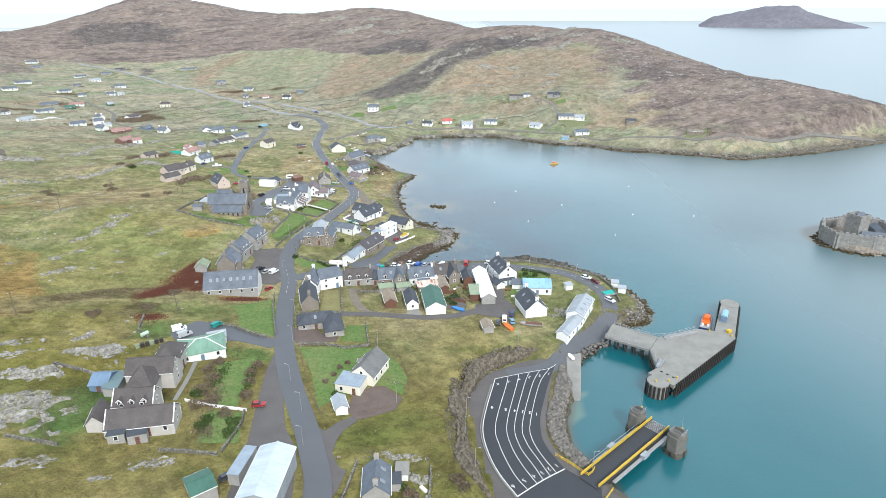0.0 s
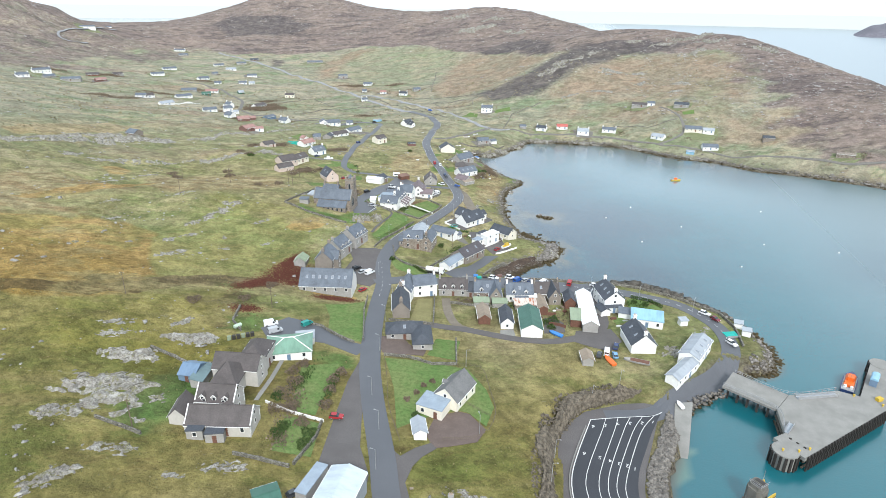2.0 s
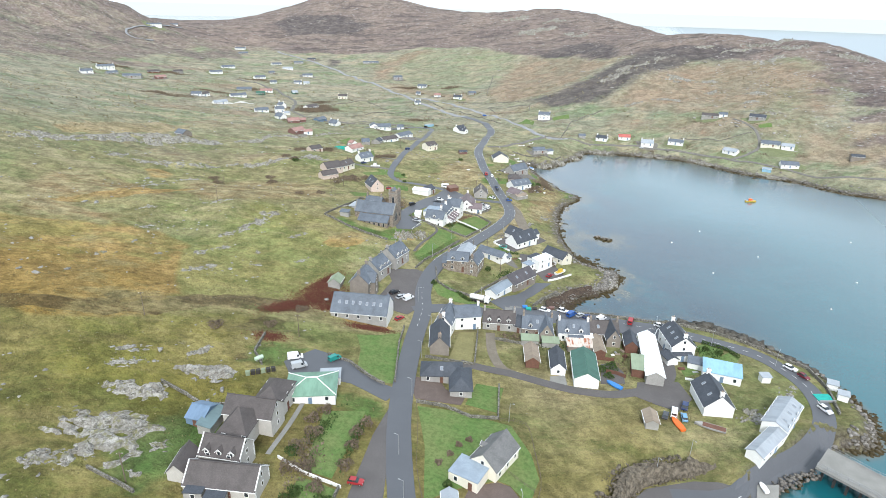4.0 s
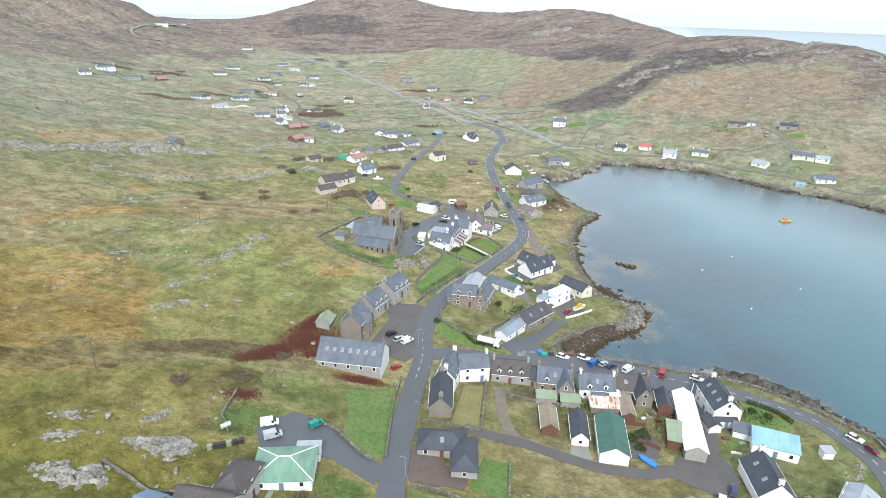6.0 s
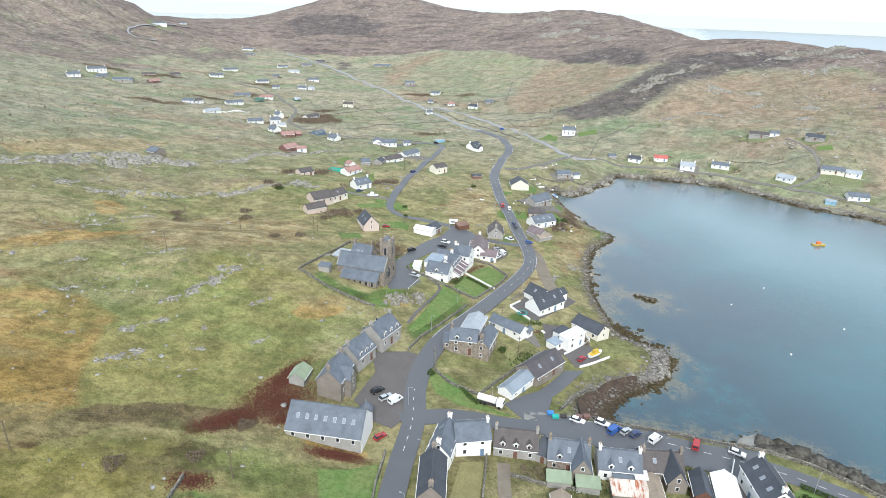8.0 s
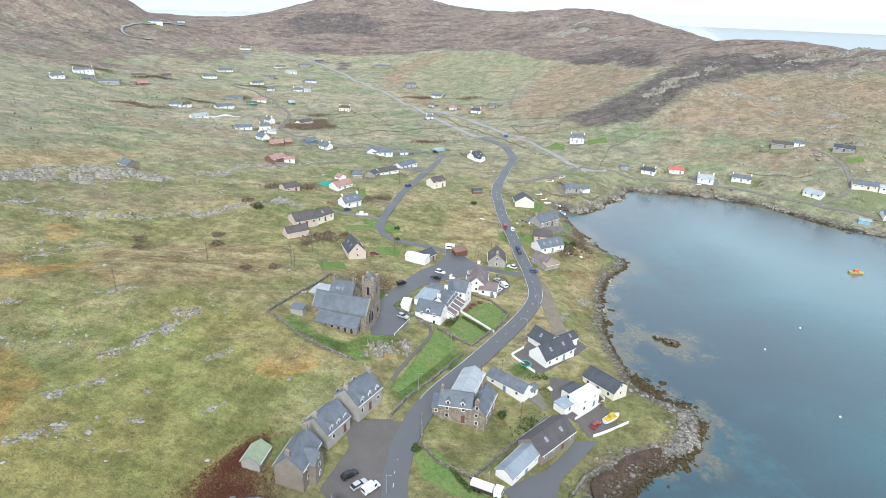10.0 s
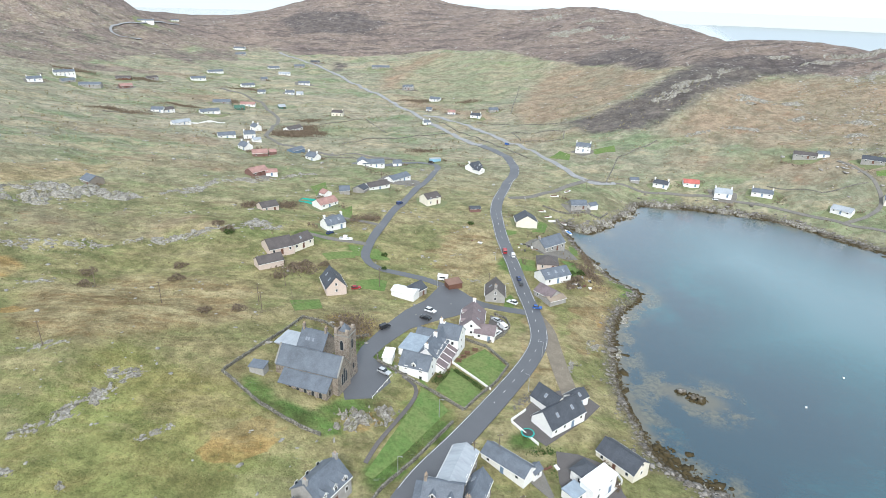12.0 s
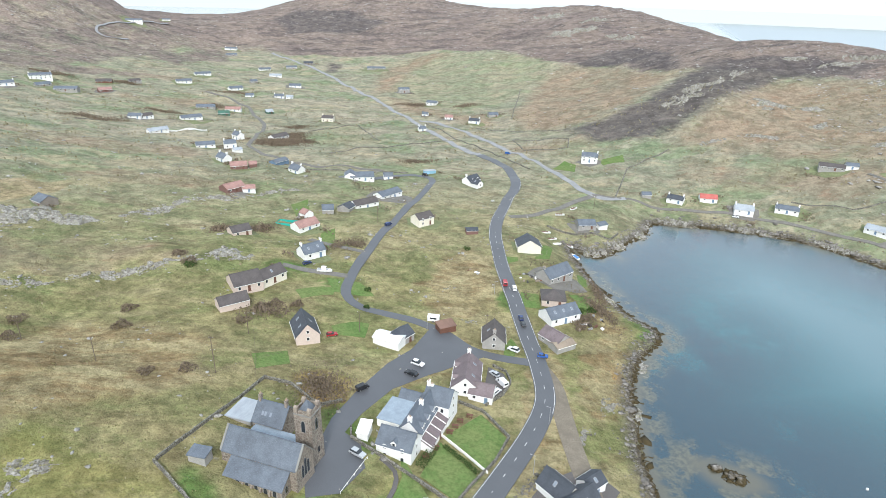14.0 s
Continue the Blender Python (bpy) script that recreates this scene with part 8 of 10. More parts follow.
def outcrop(x, y, la, lb, turn, tall, seed, cell=None):
    """Broken slabs of bedrock that come through the turf, with grass left between them."""
    cell = cell or float(np.clip(lb / 7, 0.28, 1.4))
    c, s = math.cos(radians(turn)), math.sin(radians(turn))
    gu, gv = np.meshgrid(np.arange(-1.35 * la, 1.35 * la, cell), np.arange(-1.5 * lb, 1.5 * lb, cell))
    rng = np.random.RandomState(seed)
    gu, gv = gu + rng.uniform(-0.38, 0.38, gu.shape) * cell, gv + rng.uniform(-0.38, 0.38, gu.shape) * cell
    px, py = x + gu * c - gv * s, y + gu * s + gv * c
    span = max(1.6, lb * 0.9)
    loose = 1.0 if lb < 4.4 or la > 13.5 else 0.42
    rim = 1 - np.hypot(gu / la, gv / lb) + loose * 1.7 * (lattice(gu, gv * 1.4, span, seed) - 0.54) + loose * 1.5 * (lattice(gu, gv * 1.6, span * 0.42, seed + 1) - 0.55)
    split = np.abs(lattice(gu * 0.6 + gv * 0.5, gv * 1.7 - gu * 0.3, span * 0.5, seed + 2) - 0.5)
    rim = np.minimum(rim, 1.2)
    up = np.clip(rim, -0.4, 0.55) * tall * 1.5 + (lattice(gu, gv * 2.0, span * 0.25, seed + 3) - 0.5) * tall * 0.7
    up = np.where(split < 0.075, up - tall * 0.7, up)
    up = np.where(rim < 0, np.minimum(up, -0.25), up)
    z = mesh_z(px.ravel(), py.ravel()).reshape(px.shape) + up
    ny, nx = px.shape
    keep = up > -0.12
    quad = (keep[:-1, :-1] | keep[1:, :-1] | keep[:-1, 1:] | keep[1:, 1:])
    j, i = np.nonzero(quad)
    k = j * nx + i
    shape = Shape()
    used, back = np.unique(np.stack([k, k + 1, k + nx + 1, k + nx], 1), return_inverse=True)
    co = np.stack([px, py, z], -1).reshape(-1, 3)[used]
    shape.v, shape.f = co.tolist(), back.reshape(-1, 4).tolist()
    tagged(part("rock_outcrop", shape, BEDROCK), "pale grey lichened bedrock breaking through the turf", "rock outcrop", kind="stuff")


# Outcrops on the slopes: x, y, half length, half width, turn, height
OUTCROPS = [(-116, 131, 7.4, 4.6, 22, 1.3), (-110, 116.4, 13.4, 8.2, 8, 1.7), (-113, 104, 6.5, 3.2, 70, 0.8), (-107.6, 147.6, 7.6, 4.6, 20, 1.2), (-116, 154.5, 3.6, 1.4, 70, 0.5), (-100, 87, 5, 2.6, 60, 0.7), (-98, 119, 2.3, 1.4, 60, 0.4), (-131, 144, 4.6, 1.6, 40, 0.4), (-126, 139, 4.6, 1.6, 40, 0.4), (-96, 109, 1.4, 2.4, 60, 0.4), (-158.5, 254, 5, 2.0, 30, 0.5),
            (-158, 246, 6, 2.5, 75, 0.6), (-160, 235, 5, 2.2, 75, 0.5), (-165, 230, 3, 1.5, 50, 0.4), (-157, 220, 4, 1.5, 60, 0.4), (-161.5, 211, 4, 1.5, 70, 0.4), (-152, 200, 6, 1.8, 58, 0.5), (-171, 203, 3, 1.2, 60, 0.4), (-194, 218, 3.4, 1.4, 50, 0.4), (-186, 188.5, 4, 1.4, 30, 0.4),
            (-137, 243, 3.6, 1.2, 60, 0.3), (-143, 222.5, 1.4, 1.2, 60, 0.8), (-138, 214, 2.4, 1.0, 40, 0.3), (-125, 226, 3, 1.0, 70, 0.3), (-184, 252, 5, 1.8, 40, 0.4), (-205, 232, 4, 1.5, 45, 0.4), (-96.2, 272, 8.5, 3.2, 55, 2.2), (-310, 312, 20, 8.8, 78, 1.6), (-300, 345, 20, 10.4, 62, 2.2),
            (-279, 364, 10, 8.0, 45, 1.6), (-320, 282, 14, 6.4, 70, 1.3), (-283, 292, 6, 3.8, 60, 0.8), (-262, 296, 12, 2.9, 22, 0.7), (-245, 311, 11, 2.4, 45, 0.6), (-218, 342, 20, 3.2, 48, 0.8), (-200, 368, 8, 6.7, 60, 1.2), (-265, 398, 16, 3.8, 82, 0.8), (-255, 428, 17, 3.2, 60, 0.7),
            (-238, 454, 14, 2.6, 55, 0.6), (-258, 304, 6, 1.6, 40, 0.5), (-230, 262, 5, 1.5, 50, 0.4), (-225, 280, 5, 1.9, 40, 0.4), (-16, 778, 60, 6.4, 62, 2.2), (-30, 728, 16, 4.4, 40, 1.6), (30, 735, 16, 7.7, 30, 2.0), (62, 742, 9, 6.6, 0, 1.6), (100, 690, 10, 6.6, 10, 1.4),
            (60, 700, 8, 4.4, 20, 1.2), (20, 668, 14, 3.3, 0, 1.0), (-12, 655, 8, 3.3, 20, 1.0), (90, 655, 9, 5.5, 10, 1.0), (104, 612, 7, 3.3, 20, 0.8), (-200, 1180, 34, 15.4, 20, 4), (-120, 1150, 24, 11.0, -20, 3), (-180, 1250, 20, 8.8, 30, 3), (-260, 1290, 26, 9.9, 10, 3),
            (95, 850, 14, 6.6, 20, 2), (62, 870, 12, 5.5, 10, 2), (125, 800, 14, 6.6, 30, 2), (150, 840, 16, 6.6, -20, 2.5), (200, 800, 18, 7.7, -30, 2.5), (135, 880, 26, 5.5, 5, 3), (-15.5, 112.6, 6, 1.1, 2, 0.4), (-9.6, 106.5, 1.8, 3.2, 80, 0.6),
            (-70, 102.5, 4, 1.8, 15, 0.4), (-66, 104, 2, 1.2, 30, 0.4), (-96, 99, 5.8, 2.2, 20, 0.4), (-78, 97, 2, 1.2, 20, 0.3), (38, 195, 5, 2.8, 60, 0.7), (49, 212, 4, 2.0, 70, 0.5), (-52, 330, 4, 1.5, 70, 0.4),
            (-47, 350, 5, 1.9, 80, 0.5), (-100, 372, 3, 1.2, 20, 0.3), (-115, 392, 3, 1.2, 50, 0.3),
            (-66, 473, 7, 3.4, 20, 1.5), (-57, 488, 8, 3.2, 60, 1.5), (-49, 506, 7, 3.2, 70, 1.4), (-45, 522, 6, 2.4, 80, 1.2), (-30, 536, 10, 2.2, 0, 1.0), (8, 540, 12, 2.2, -5, 1.0), (50, 530, 10, 2.4, -30, 1.0), (90, 508, 10, 2.4, -20, 1.0),
            (-38, 378, 2.4, 7, 0, 0.9), (-38, 352, 2.2, 6, 0, 0.8), (-54, 424, 3, 6, 30, 0.9), (-60, 452, 3, 7, 15, 1.0), (-9, 297, 4, 2, 30, 0.7), (-6, 280, 2, 4, 0, 0.7)]
for i, a in enumerate(OUTCROPS):
    outcrop(*a, 100 + 7 * i)
m = 4200
hx, hy = RNG.uniform(-900, 330, m * 6), RNG.uniform(560, 1500, m * 6)
hz = height(hx, hy, True)
ok = (hz > 36 + 16 * RNG.normal(0, 1, m * 6)) & (wave(hx, hy, 70, 33) > 0.25)
hx, hy = hx[ok][:m], hy[ok][:m]
tagged(lumps("hill_boulders", hx, hy, np.minimum(RNG.gamma(1.3, 0.42, len(hx)) + 0.25, 2.2), HILLROCK, 0.34, 0.4), "pale boulders and slabs on the heather hills", "rocks", kind="stuff")
m = 3600
hx, hy = RNG.uniform(60, 400, m * 2), RNG.uniform(540, 900, m * 2)
hz = height(hx, hy, True)
ok = (hz > 14 + 8 * RNG.normal(0, 1, m * 2)) & (wave(hx, hy, 40, 35) > 0.1)
tagged(lumps("hill_boulders", hx[ok], hy[ok], np.minimum(RNG.gamma(1.3, 0.32, ok.sum()) + 0.2, 1.7), HILLROCK, 0.36, 0.4), "pale boulders on the rust brown headland", "rocks", kind="stuff")
m = 5200
hx, hy = RNG.uniform(-420, -95, m), RNG.uniform(80, 520, m)
ok = (wave(hx, hy, 45, 34) + 0.6 * wave(hx, hy, 13, 36) > 0.35)
tagged(lumps("field_stones", hx[ok], hy[ok], RNG.gamma(1.6, 0.2, ok.sum()) + 0.12, ROCK, 0.5), "scattered small pale stones in the pasture", "stones", kind="stuff")

# ---- walls and fences ----
def straight_line(pts, every):
    """Even steps along straight legs."""
    p = np.array(pts, float)
    run = np.concatenate([[0], np.cumsum(np.linalg.norm(np.diff(p, axis=0), axis=1))])
    d = np.linspace(0, run[-1], max(2, int(run[-1] / every) + 1))
    return np.stack([np.interp(d, run, p[:, 0]), np.interp(d, run, p[:, 1])], 1)


def wall_line(name, pts, h, w, mat, label, category="wall", rough=0.12, every=1.2, z=None):
    """A wall that follows the ground, its top uneven."""
    line = straight_line(pts, every)
    tan = np.gradient(line, axis=0)
    tan /= np.linalg.norm(tan, axis=1)[:, None] + 1e-9
    nor = np.stack([-tan[:, 1], tan[:, 0]], 1) * w / 2
    zs = height(line[:, 0], line[:, 1], True) if z is None else np.full(len(line), z)
    rng = np.random.RandomState(len(line) + int(abs(pts[0][0]) * 10))
    tops = zs + h + rng.uniform(-rough, rough, len(line))
    wob = rng.uniform(-rough, rough, (len(line), 1)) * 0.4
    a, b = line - nor + wob, line + nor + wob
    n = len(line)
    v = [(*p, t) for p, t in zip(a, tops)] + [(*p, t) for p, t in zip(b, tops)] + [(*p, t - 1.0) for p, t in zip(a - nor * .2, zs)] + [(*p, t - 1.0) for p, t in zip(b + nor * .2, zs)]
    f = []
    for i in range(n - 1):
        f += [(i, i + 1, n + i + 1, n + i), (2 * n + i, 2 * n + i + 1, i + 1, i), (n + i, n + i + 1, 3 * n + i + 1, 3 * n + i)]
    f += [(0, n, 3 * n, 2 * n), (n - 1, 3 * n - 1, 4 * n - 1, 2 * n - 1)]
    return tagged(part(name, Shape().add(v, f), mat), label, category)


DRY = "low grey dry stone wall in grass"
for pts in ([(-137.5, 267), (-129.5, 264.3), (-122, 261.8), (-114, 260.6), (-107.5, 260), (-103, 260.5)], [(-137.5, 267.6), (-137.2, 278), (-137.4, 293.7), (-137.8, 306), (-130, 307.6), (-119, 303.5), (-114.8, 309)],
            [(-107.5, 300.5), (-105.8, 297.2), (-96.7, 295.6), (-85, 293), (-75.8, 290.6)], [(-75.6, 291), (-74, 299), (-71.3, 309), (-70.4, 319.5), (-80, 326.4), (-87.5, 327)],
            [(-80.1, 329.3), (-76.8, 337), (-76.3, 344), (-79.3, 348.6), (-84, 349.8)], [(-84.5, 246.5), (-83.5, 255), (-80.2, 266), (-76.6, 284)], [(-113.5, 137), (-105.6, 136.4), (-99.9, 135.4), (-95, 138)],
            [(-105.2, 106.6), (-99, 106.2), (-92.4, 105.6)], [(-61.5, 169), (-69.6, 192), (-72.6, 204)], [(-85, 173.2), (-77.8, 172.8), (-67.5, 167.2), (-63.6, 166.3)],
            [(-52.5, 162.6), (-44.6, 164.2), (-37, 162.6), (-30, 165.2), (-33.6, 182)], [(-59, 187.8), (-51, 189), (-43.4, 190), (-48.7, 214)], [(-41.5, 209.3), (-33, 209.6), (-24, 211)],
            [(-57.7, 238.5), (-54.3, 247.8), (-48.5, 261), (-46, 268)], [(-77.5, 252), (-73.4, 242), (-67.5, 238.8), (-56, 237.4)], [(-107, 173), (-103.8, 163), (-98, 158)],
            [(-56, 108.5), (-55, 118.5), (-56, 124.3)], [(-70, 107), (-56.5, 107.6)], [(-26.0, 96), (-25.2, 103), (-24.4, 109.5)], [(-7.0, 96), (-6.8, 104), (-6.9, 110)]):
    wall_line("field_wall", pts, 0.9, 0.45, DRYSTONE, DRY)
for pts in ([(-283, 508), (-262, 506), (-238, 507), (-215, 518), (-195, 532)], [(-125, 575), (-165, 612), (-205, 650), (-250, 696)], [(-264, 552), (-235, 600), (-207, 642)], [(-157, 652), (-114, 659), (-110, 634), (-138, 622), (-157, 652)],
            [(-322, 614), (-300, 660), (-255, 612)], [(-460, 514), (-438, 566), (-405, 598)], [(-200, 690), (-160, 689), (-124, 683)], [(30, 570), (60, 566), (84, 575)], [(-178, 728), (-192, 800), (-205, 870)], [(-66, 545), (-64, 600), (-40, 640)]):
    wall_line("field_wall", pts, 0.5, 0.7, DRYSTONE, "tumbled grey stone wall between croft fields", every=4.0)
wall_line("garden_wall", [(-400, 524), (-393, 545), (-386, 568)], 1.0, 0.5, WHITE, "white painted roadside garden wall", rough=0.02)
wall_line("sea_wall", [(-30.5, 243.6), (-25, 242.2), (-18, 242.4), (-8, 242.9), (3, 243.6), (9, 244.4), (14, 244.4), (22, 244), (30, 243.2), (40, 239.4), (49, 234.6), (58, 229.5), (61, 218), (61.5, 206)], 1.0, 0.5, DRYSTONE, "low stone sea wall along the harbour street", z=None)
wall_line("sea_wall", [(-34.5, 244.5), (-32.4, 252.6), (-28.5, 258.5), (-19, 261)], 1.2, 0.7, DRYSTONE, "stone retaining wall round the small beach")
for pts in ([(-87.0, 311.2), (-78.4, 307.4), (-71.8, 304.2)], [(-32.4, 268.3), (-28, 273.4), (-23.8, 278.4)], [(-38.2, 271.9), (-34.4, 278.6), (-31.2, 285.2), (-33, 287.6)],
            [(-62.4, 293.2), (-58, 290.6), (-53.6, 288.2)], [(-62.7, 293.8), (-61.4, 297), (-60.1, 300.3)], [(11.5, 237), (10, 229), (11.5, 219)], [(-72.9, 127.2), (-64.6, 124.6), (-60.2, 124.4), (-55.6, 124.6)]):
    wall_line("garden_wall", pts, 0.8, 0.25, WHITE, "white painted garden wall", rough=0.02)
for pts in ([(-51.8, 161), (-47, 149), (-42.8, 137.4), (-36, 124.8)], [(-29.5, 164.4), (-22.5, 165.4), (-18, 154), (-14.8, 143), (-16.8, 133.4), (-26, 129)], [(-27, 147.5), (-21, 144), (-16, 141.4)]):
    rail("garden_fence", pts, 1.0, WOODPOLE, "weathered post and rail garden fence", "fence", 2.6, None, 0.05, 2)
rail("white_fence", [(-98.8, 280), (-98.9, 286.5), (-99, 293)], 0.7, TRIM, "low white car park rail", "fence", 2.2, None, 0.08, 1)
for pts in ([(-118, 200), (-125, 190), (-135, 180), (-150, 165)], [(-150, 300), (-146, 312), (-140, 325)], [(-140, 305), (-150, 318), (-160, 330)], [(-98, 181), (-106, 175), (-118, 168)]):
    rail("field_fence", pts, 1.0, WOODPOLE, "thin wire fence on weathered posts", "fence", 4.0, None, 0.035, 2)


def street_lamp(x, y, turn, tall=6.0):
    t = thing("street_lamp", "grey steel street lamp with short arm", "street lamp", x, y, ground_z(x, y), turn, group="street lamps")
    part("pole", Shape().tube(0, 0, -0.3, tall, 0.09, 0.055, 7), STEEL, t)
    part("arm", Shape().bar((0, 0, tall - 0.05), (0.9, 0, tall + 0.15), 0.04), STEEL, t)
    part("head", Shape().box(0.75, 1.25, -0.1, 0.1, tall + 0.1, tall + 0.2), STEEL, t)


for a in ((-54.5, 164.5, 180), (-48.5, 140.3, 180), (-42, 127, 180), (-38, 113, 180), (1.6, 136, 0), (1.2, 124, 0), (3.6, 112, 0), (11, 163.8, -60), (19, 171, -60), (-63.2, 205.5, 180), (-60, 187, 180), (-53.5, 236, -90), (29, 232.2, 60),
          (-61.5, 309.5, 180), (-80.6, 284, 0), (-81.8, 259.9, 0), (-61.7, 330, 180), (-84.5, 366.6, 0), (48, 226.5, 60), (33, 116.6, 0), (-27, 165, 0), (-17.6, 134, 120), (10.6, 234.5, 90), (-74.8, 224, 0), (-110, 358, 0), (-97, 396, 0)):
    street_lamp(*a)


def pole(x, y, tall=8.0):
    t = thing("utility_pole", "weathered wooden utility pole", "utility pole", x, y, ground_z(x, y), 25, group="utility poles")
    part("post", Shape().tube(0, 0, -0.5, tall, 0.14, 0.10, 7), WOODPOLE, t)
    part("crossarm", Shape().box(-0.7, 0.7, -0.06, 0.06, tall - 0.6, tall - 0.45), WOODPOLE, t)
    for u in (-0.55, 0.55):
        part("insulator", Shape().tube(u, 0, tall - 0.45, tall - 0.25, 0.06, 0.04, 6), TRIM, t)


for a in ((-98, 178), (-95.7, 107), (-184, 252), (-66.8, 272), (-155, 306), (-181, 290), (-210, 290), (-91.7, 368), (-150, 301), (-157, 324), (-129, 345), (-62, 278), (-170, 440), (-195, 480), (-75, 520), (-140, 160), (-52, 262)):
    pole(*a)

# ---- vehicles and boats ----
PAINTS = {}


def paint(name, color):
    if name not in PAINTS:
        PAINTS[name] = plain(name + "_car_paint", color, 0.25, 0.0, wear=0.06, spec=0.6, bump=0.0)
    return PAINTS[name]


COLORS = {"white": (0.75, 0.76, 0.77), "silver": (0.42, 0.44, 0.46), "black": (0.02, 0.021, 0.024), "red": (0.34, 0.03, 0.035), "blue": (0.03, 0.10, 0.33), "navy": (0.03, 0.05, 0.13), "green": (0.02, 0.23, 0.20),
          "maroon": (0.16, 0.02, 0.03), "dark grey": (0.06, 0.065, 0.07), "pale blue": (0.16, 0.33, 0.50)}

_tyre = Shape().tube(0, 0, -0.1, 0.1, 0.31, 0.31, 12)
WHEEL = mesh_of("wheel", _tyre, RUBBER)
HUB = mesh_of("hub", Shape().tube(0, 0, -0.11, 0.11, 0.17, 0.17, 8), STEEL)


def car(x, y, turn, color, kind="hatch", z=None):
    """A parked car, van or lorry; its nose points along +x."""
    dims = {"hatch": (3.9, 1.7, 1.45), "suv": (4.5, 1.85, 1.7), "estate": (4.6, 1.8, 1.5), "van": (4.9, 1.95, 2.1), "small van": (4.2, 1.75, 1.8)}[kind]
    L, W, H = dims
    body = paint(color, COLORS[color])
    noun = "van" if "van" in kind else "car"
    t = thing("van" if "van" in kind else "car", f"{color} {'delivery van' if 'van' in kind else 'parked car'} standing on the road side", noun, x, y, (ground_z(x, y) + 0.24) if z is None else z, turn, group="parked vehicles")
    a = L / 2
    if "van" in kind:
        low = [(-a, .3), (a, .3), (a, .85), (a * .72, 1.0), (a * .42, H * .93), (a * .3, H), (-a * .94, H), (-a, H * .9)]
    else:
        low = [(-a, .3), (a, .3), (a * 1.0, .7), (a * .9, .82), (a * .42, .92), (-a * .92, .95), (-a, .8)]
    s = Shape().prism(low, -W / 2, W / 2)
    s.v = [(q[1], -q[0], q[2]) for q in s.v]
    if "van" in kind:
        s.v = [(q[0], q[1] * (0.9 if q[2] > H * .88 else 1.0), q[2]) for q in s.v]
    part("body", s, body, t)
    if "van" in kind:
        g = Shape().prism([(a * .70, 1.02), (a * .42, H * .92), (a * .40, H * .92), (a * .66, 1.02)], -W / 2 + .12, W / 2 - .12)
        g.v = [(q[1] + .03, -q[0], q[2] + .02) for q in g.v]
        part("windscreen", g, GLASS, t)
        part("rear_window", Shape().box(-a - .02, -a + .06, -W * .36, W * .36, 1.1, H * .84), GLASS, t)
        for sd in (-1, 1):
            part("side_window", Shape().box(a * .22, a * .5, sd * (W / 2) - .02, sd * (W / 2) + .02, 1.05, H * .85), GLASS, t)
    else:
        w2 = W / 2 - .1
        cab = [(a * .40, .925), (a * .08, H - .04), (-a * .72 if kind != "hatch" else -a * .7, H - .04), (-a * .95, .955)]
        g = Shape().prism(cab[::-1], -w2, w2)
        g.v = [(q[1], -q[0] * (1.0 if q[2] < 1.1 else 0.86), q[2]) for q in g.v]
        part("glazing", g, GLASS, t)
        r = Shape().box(-a * .72, a * .07, -w2 * .86, w2 * .86, H - .039, H)
        part("roof", r, body, t)
        for sd in (-1, 1):
            part("pillar", Shape().box(-a * .28, -a * .22, sd * w2 * .9 - .04, sd * w2 * .9 + .04, .94, H - .045), body, t)
    for sx in (-1, 1):
        for sy in (-1, 1):
            wh = part("wheel", WHEEL, None, t, at=pose(sx * L * .31, sy * (W / 2 - .09), .31, 90))
            part("hub", HUB, None, wh)
    for sy in (-1, 1):
        part("headlight", Shape().box(a - .06, a + .015, sy * W * .34 - .16, sy * W * .34 + .16, .58, .72), TRIM, t)
        part("tail_light", Shape().box(-a - .015, -a + .05, sy * W * .38 - .1, sy * W * .38 + .1, .62, .82), REDBOARD, t)
    t.scale = (0.92, 0.92, 0.92)
    return t


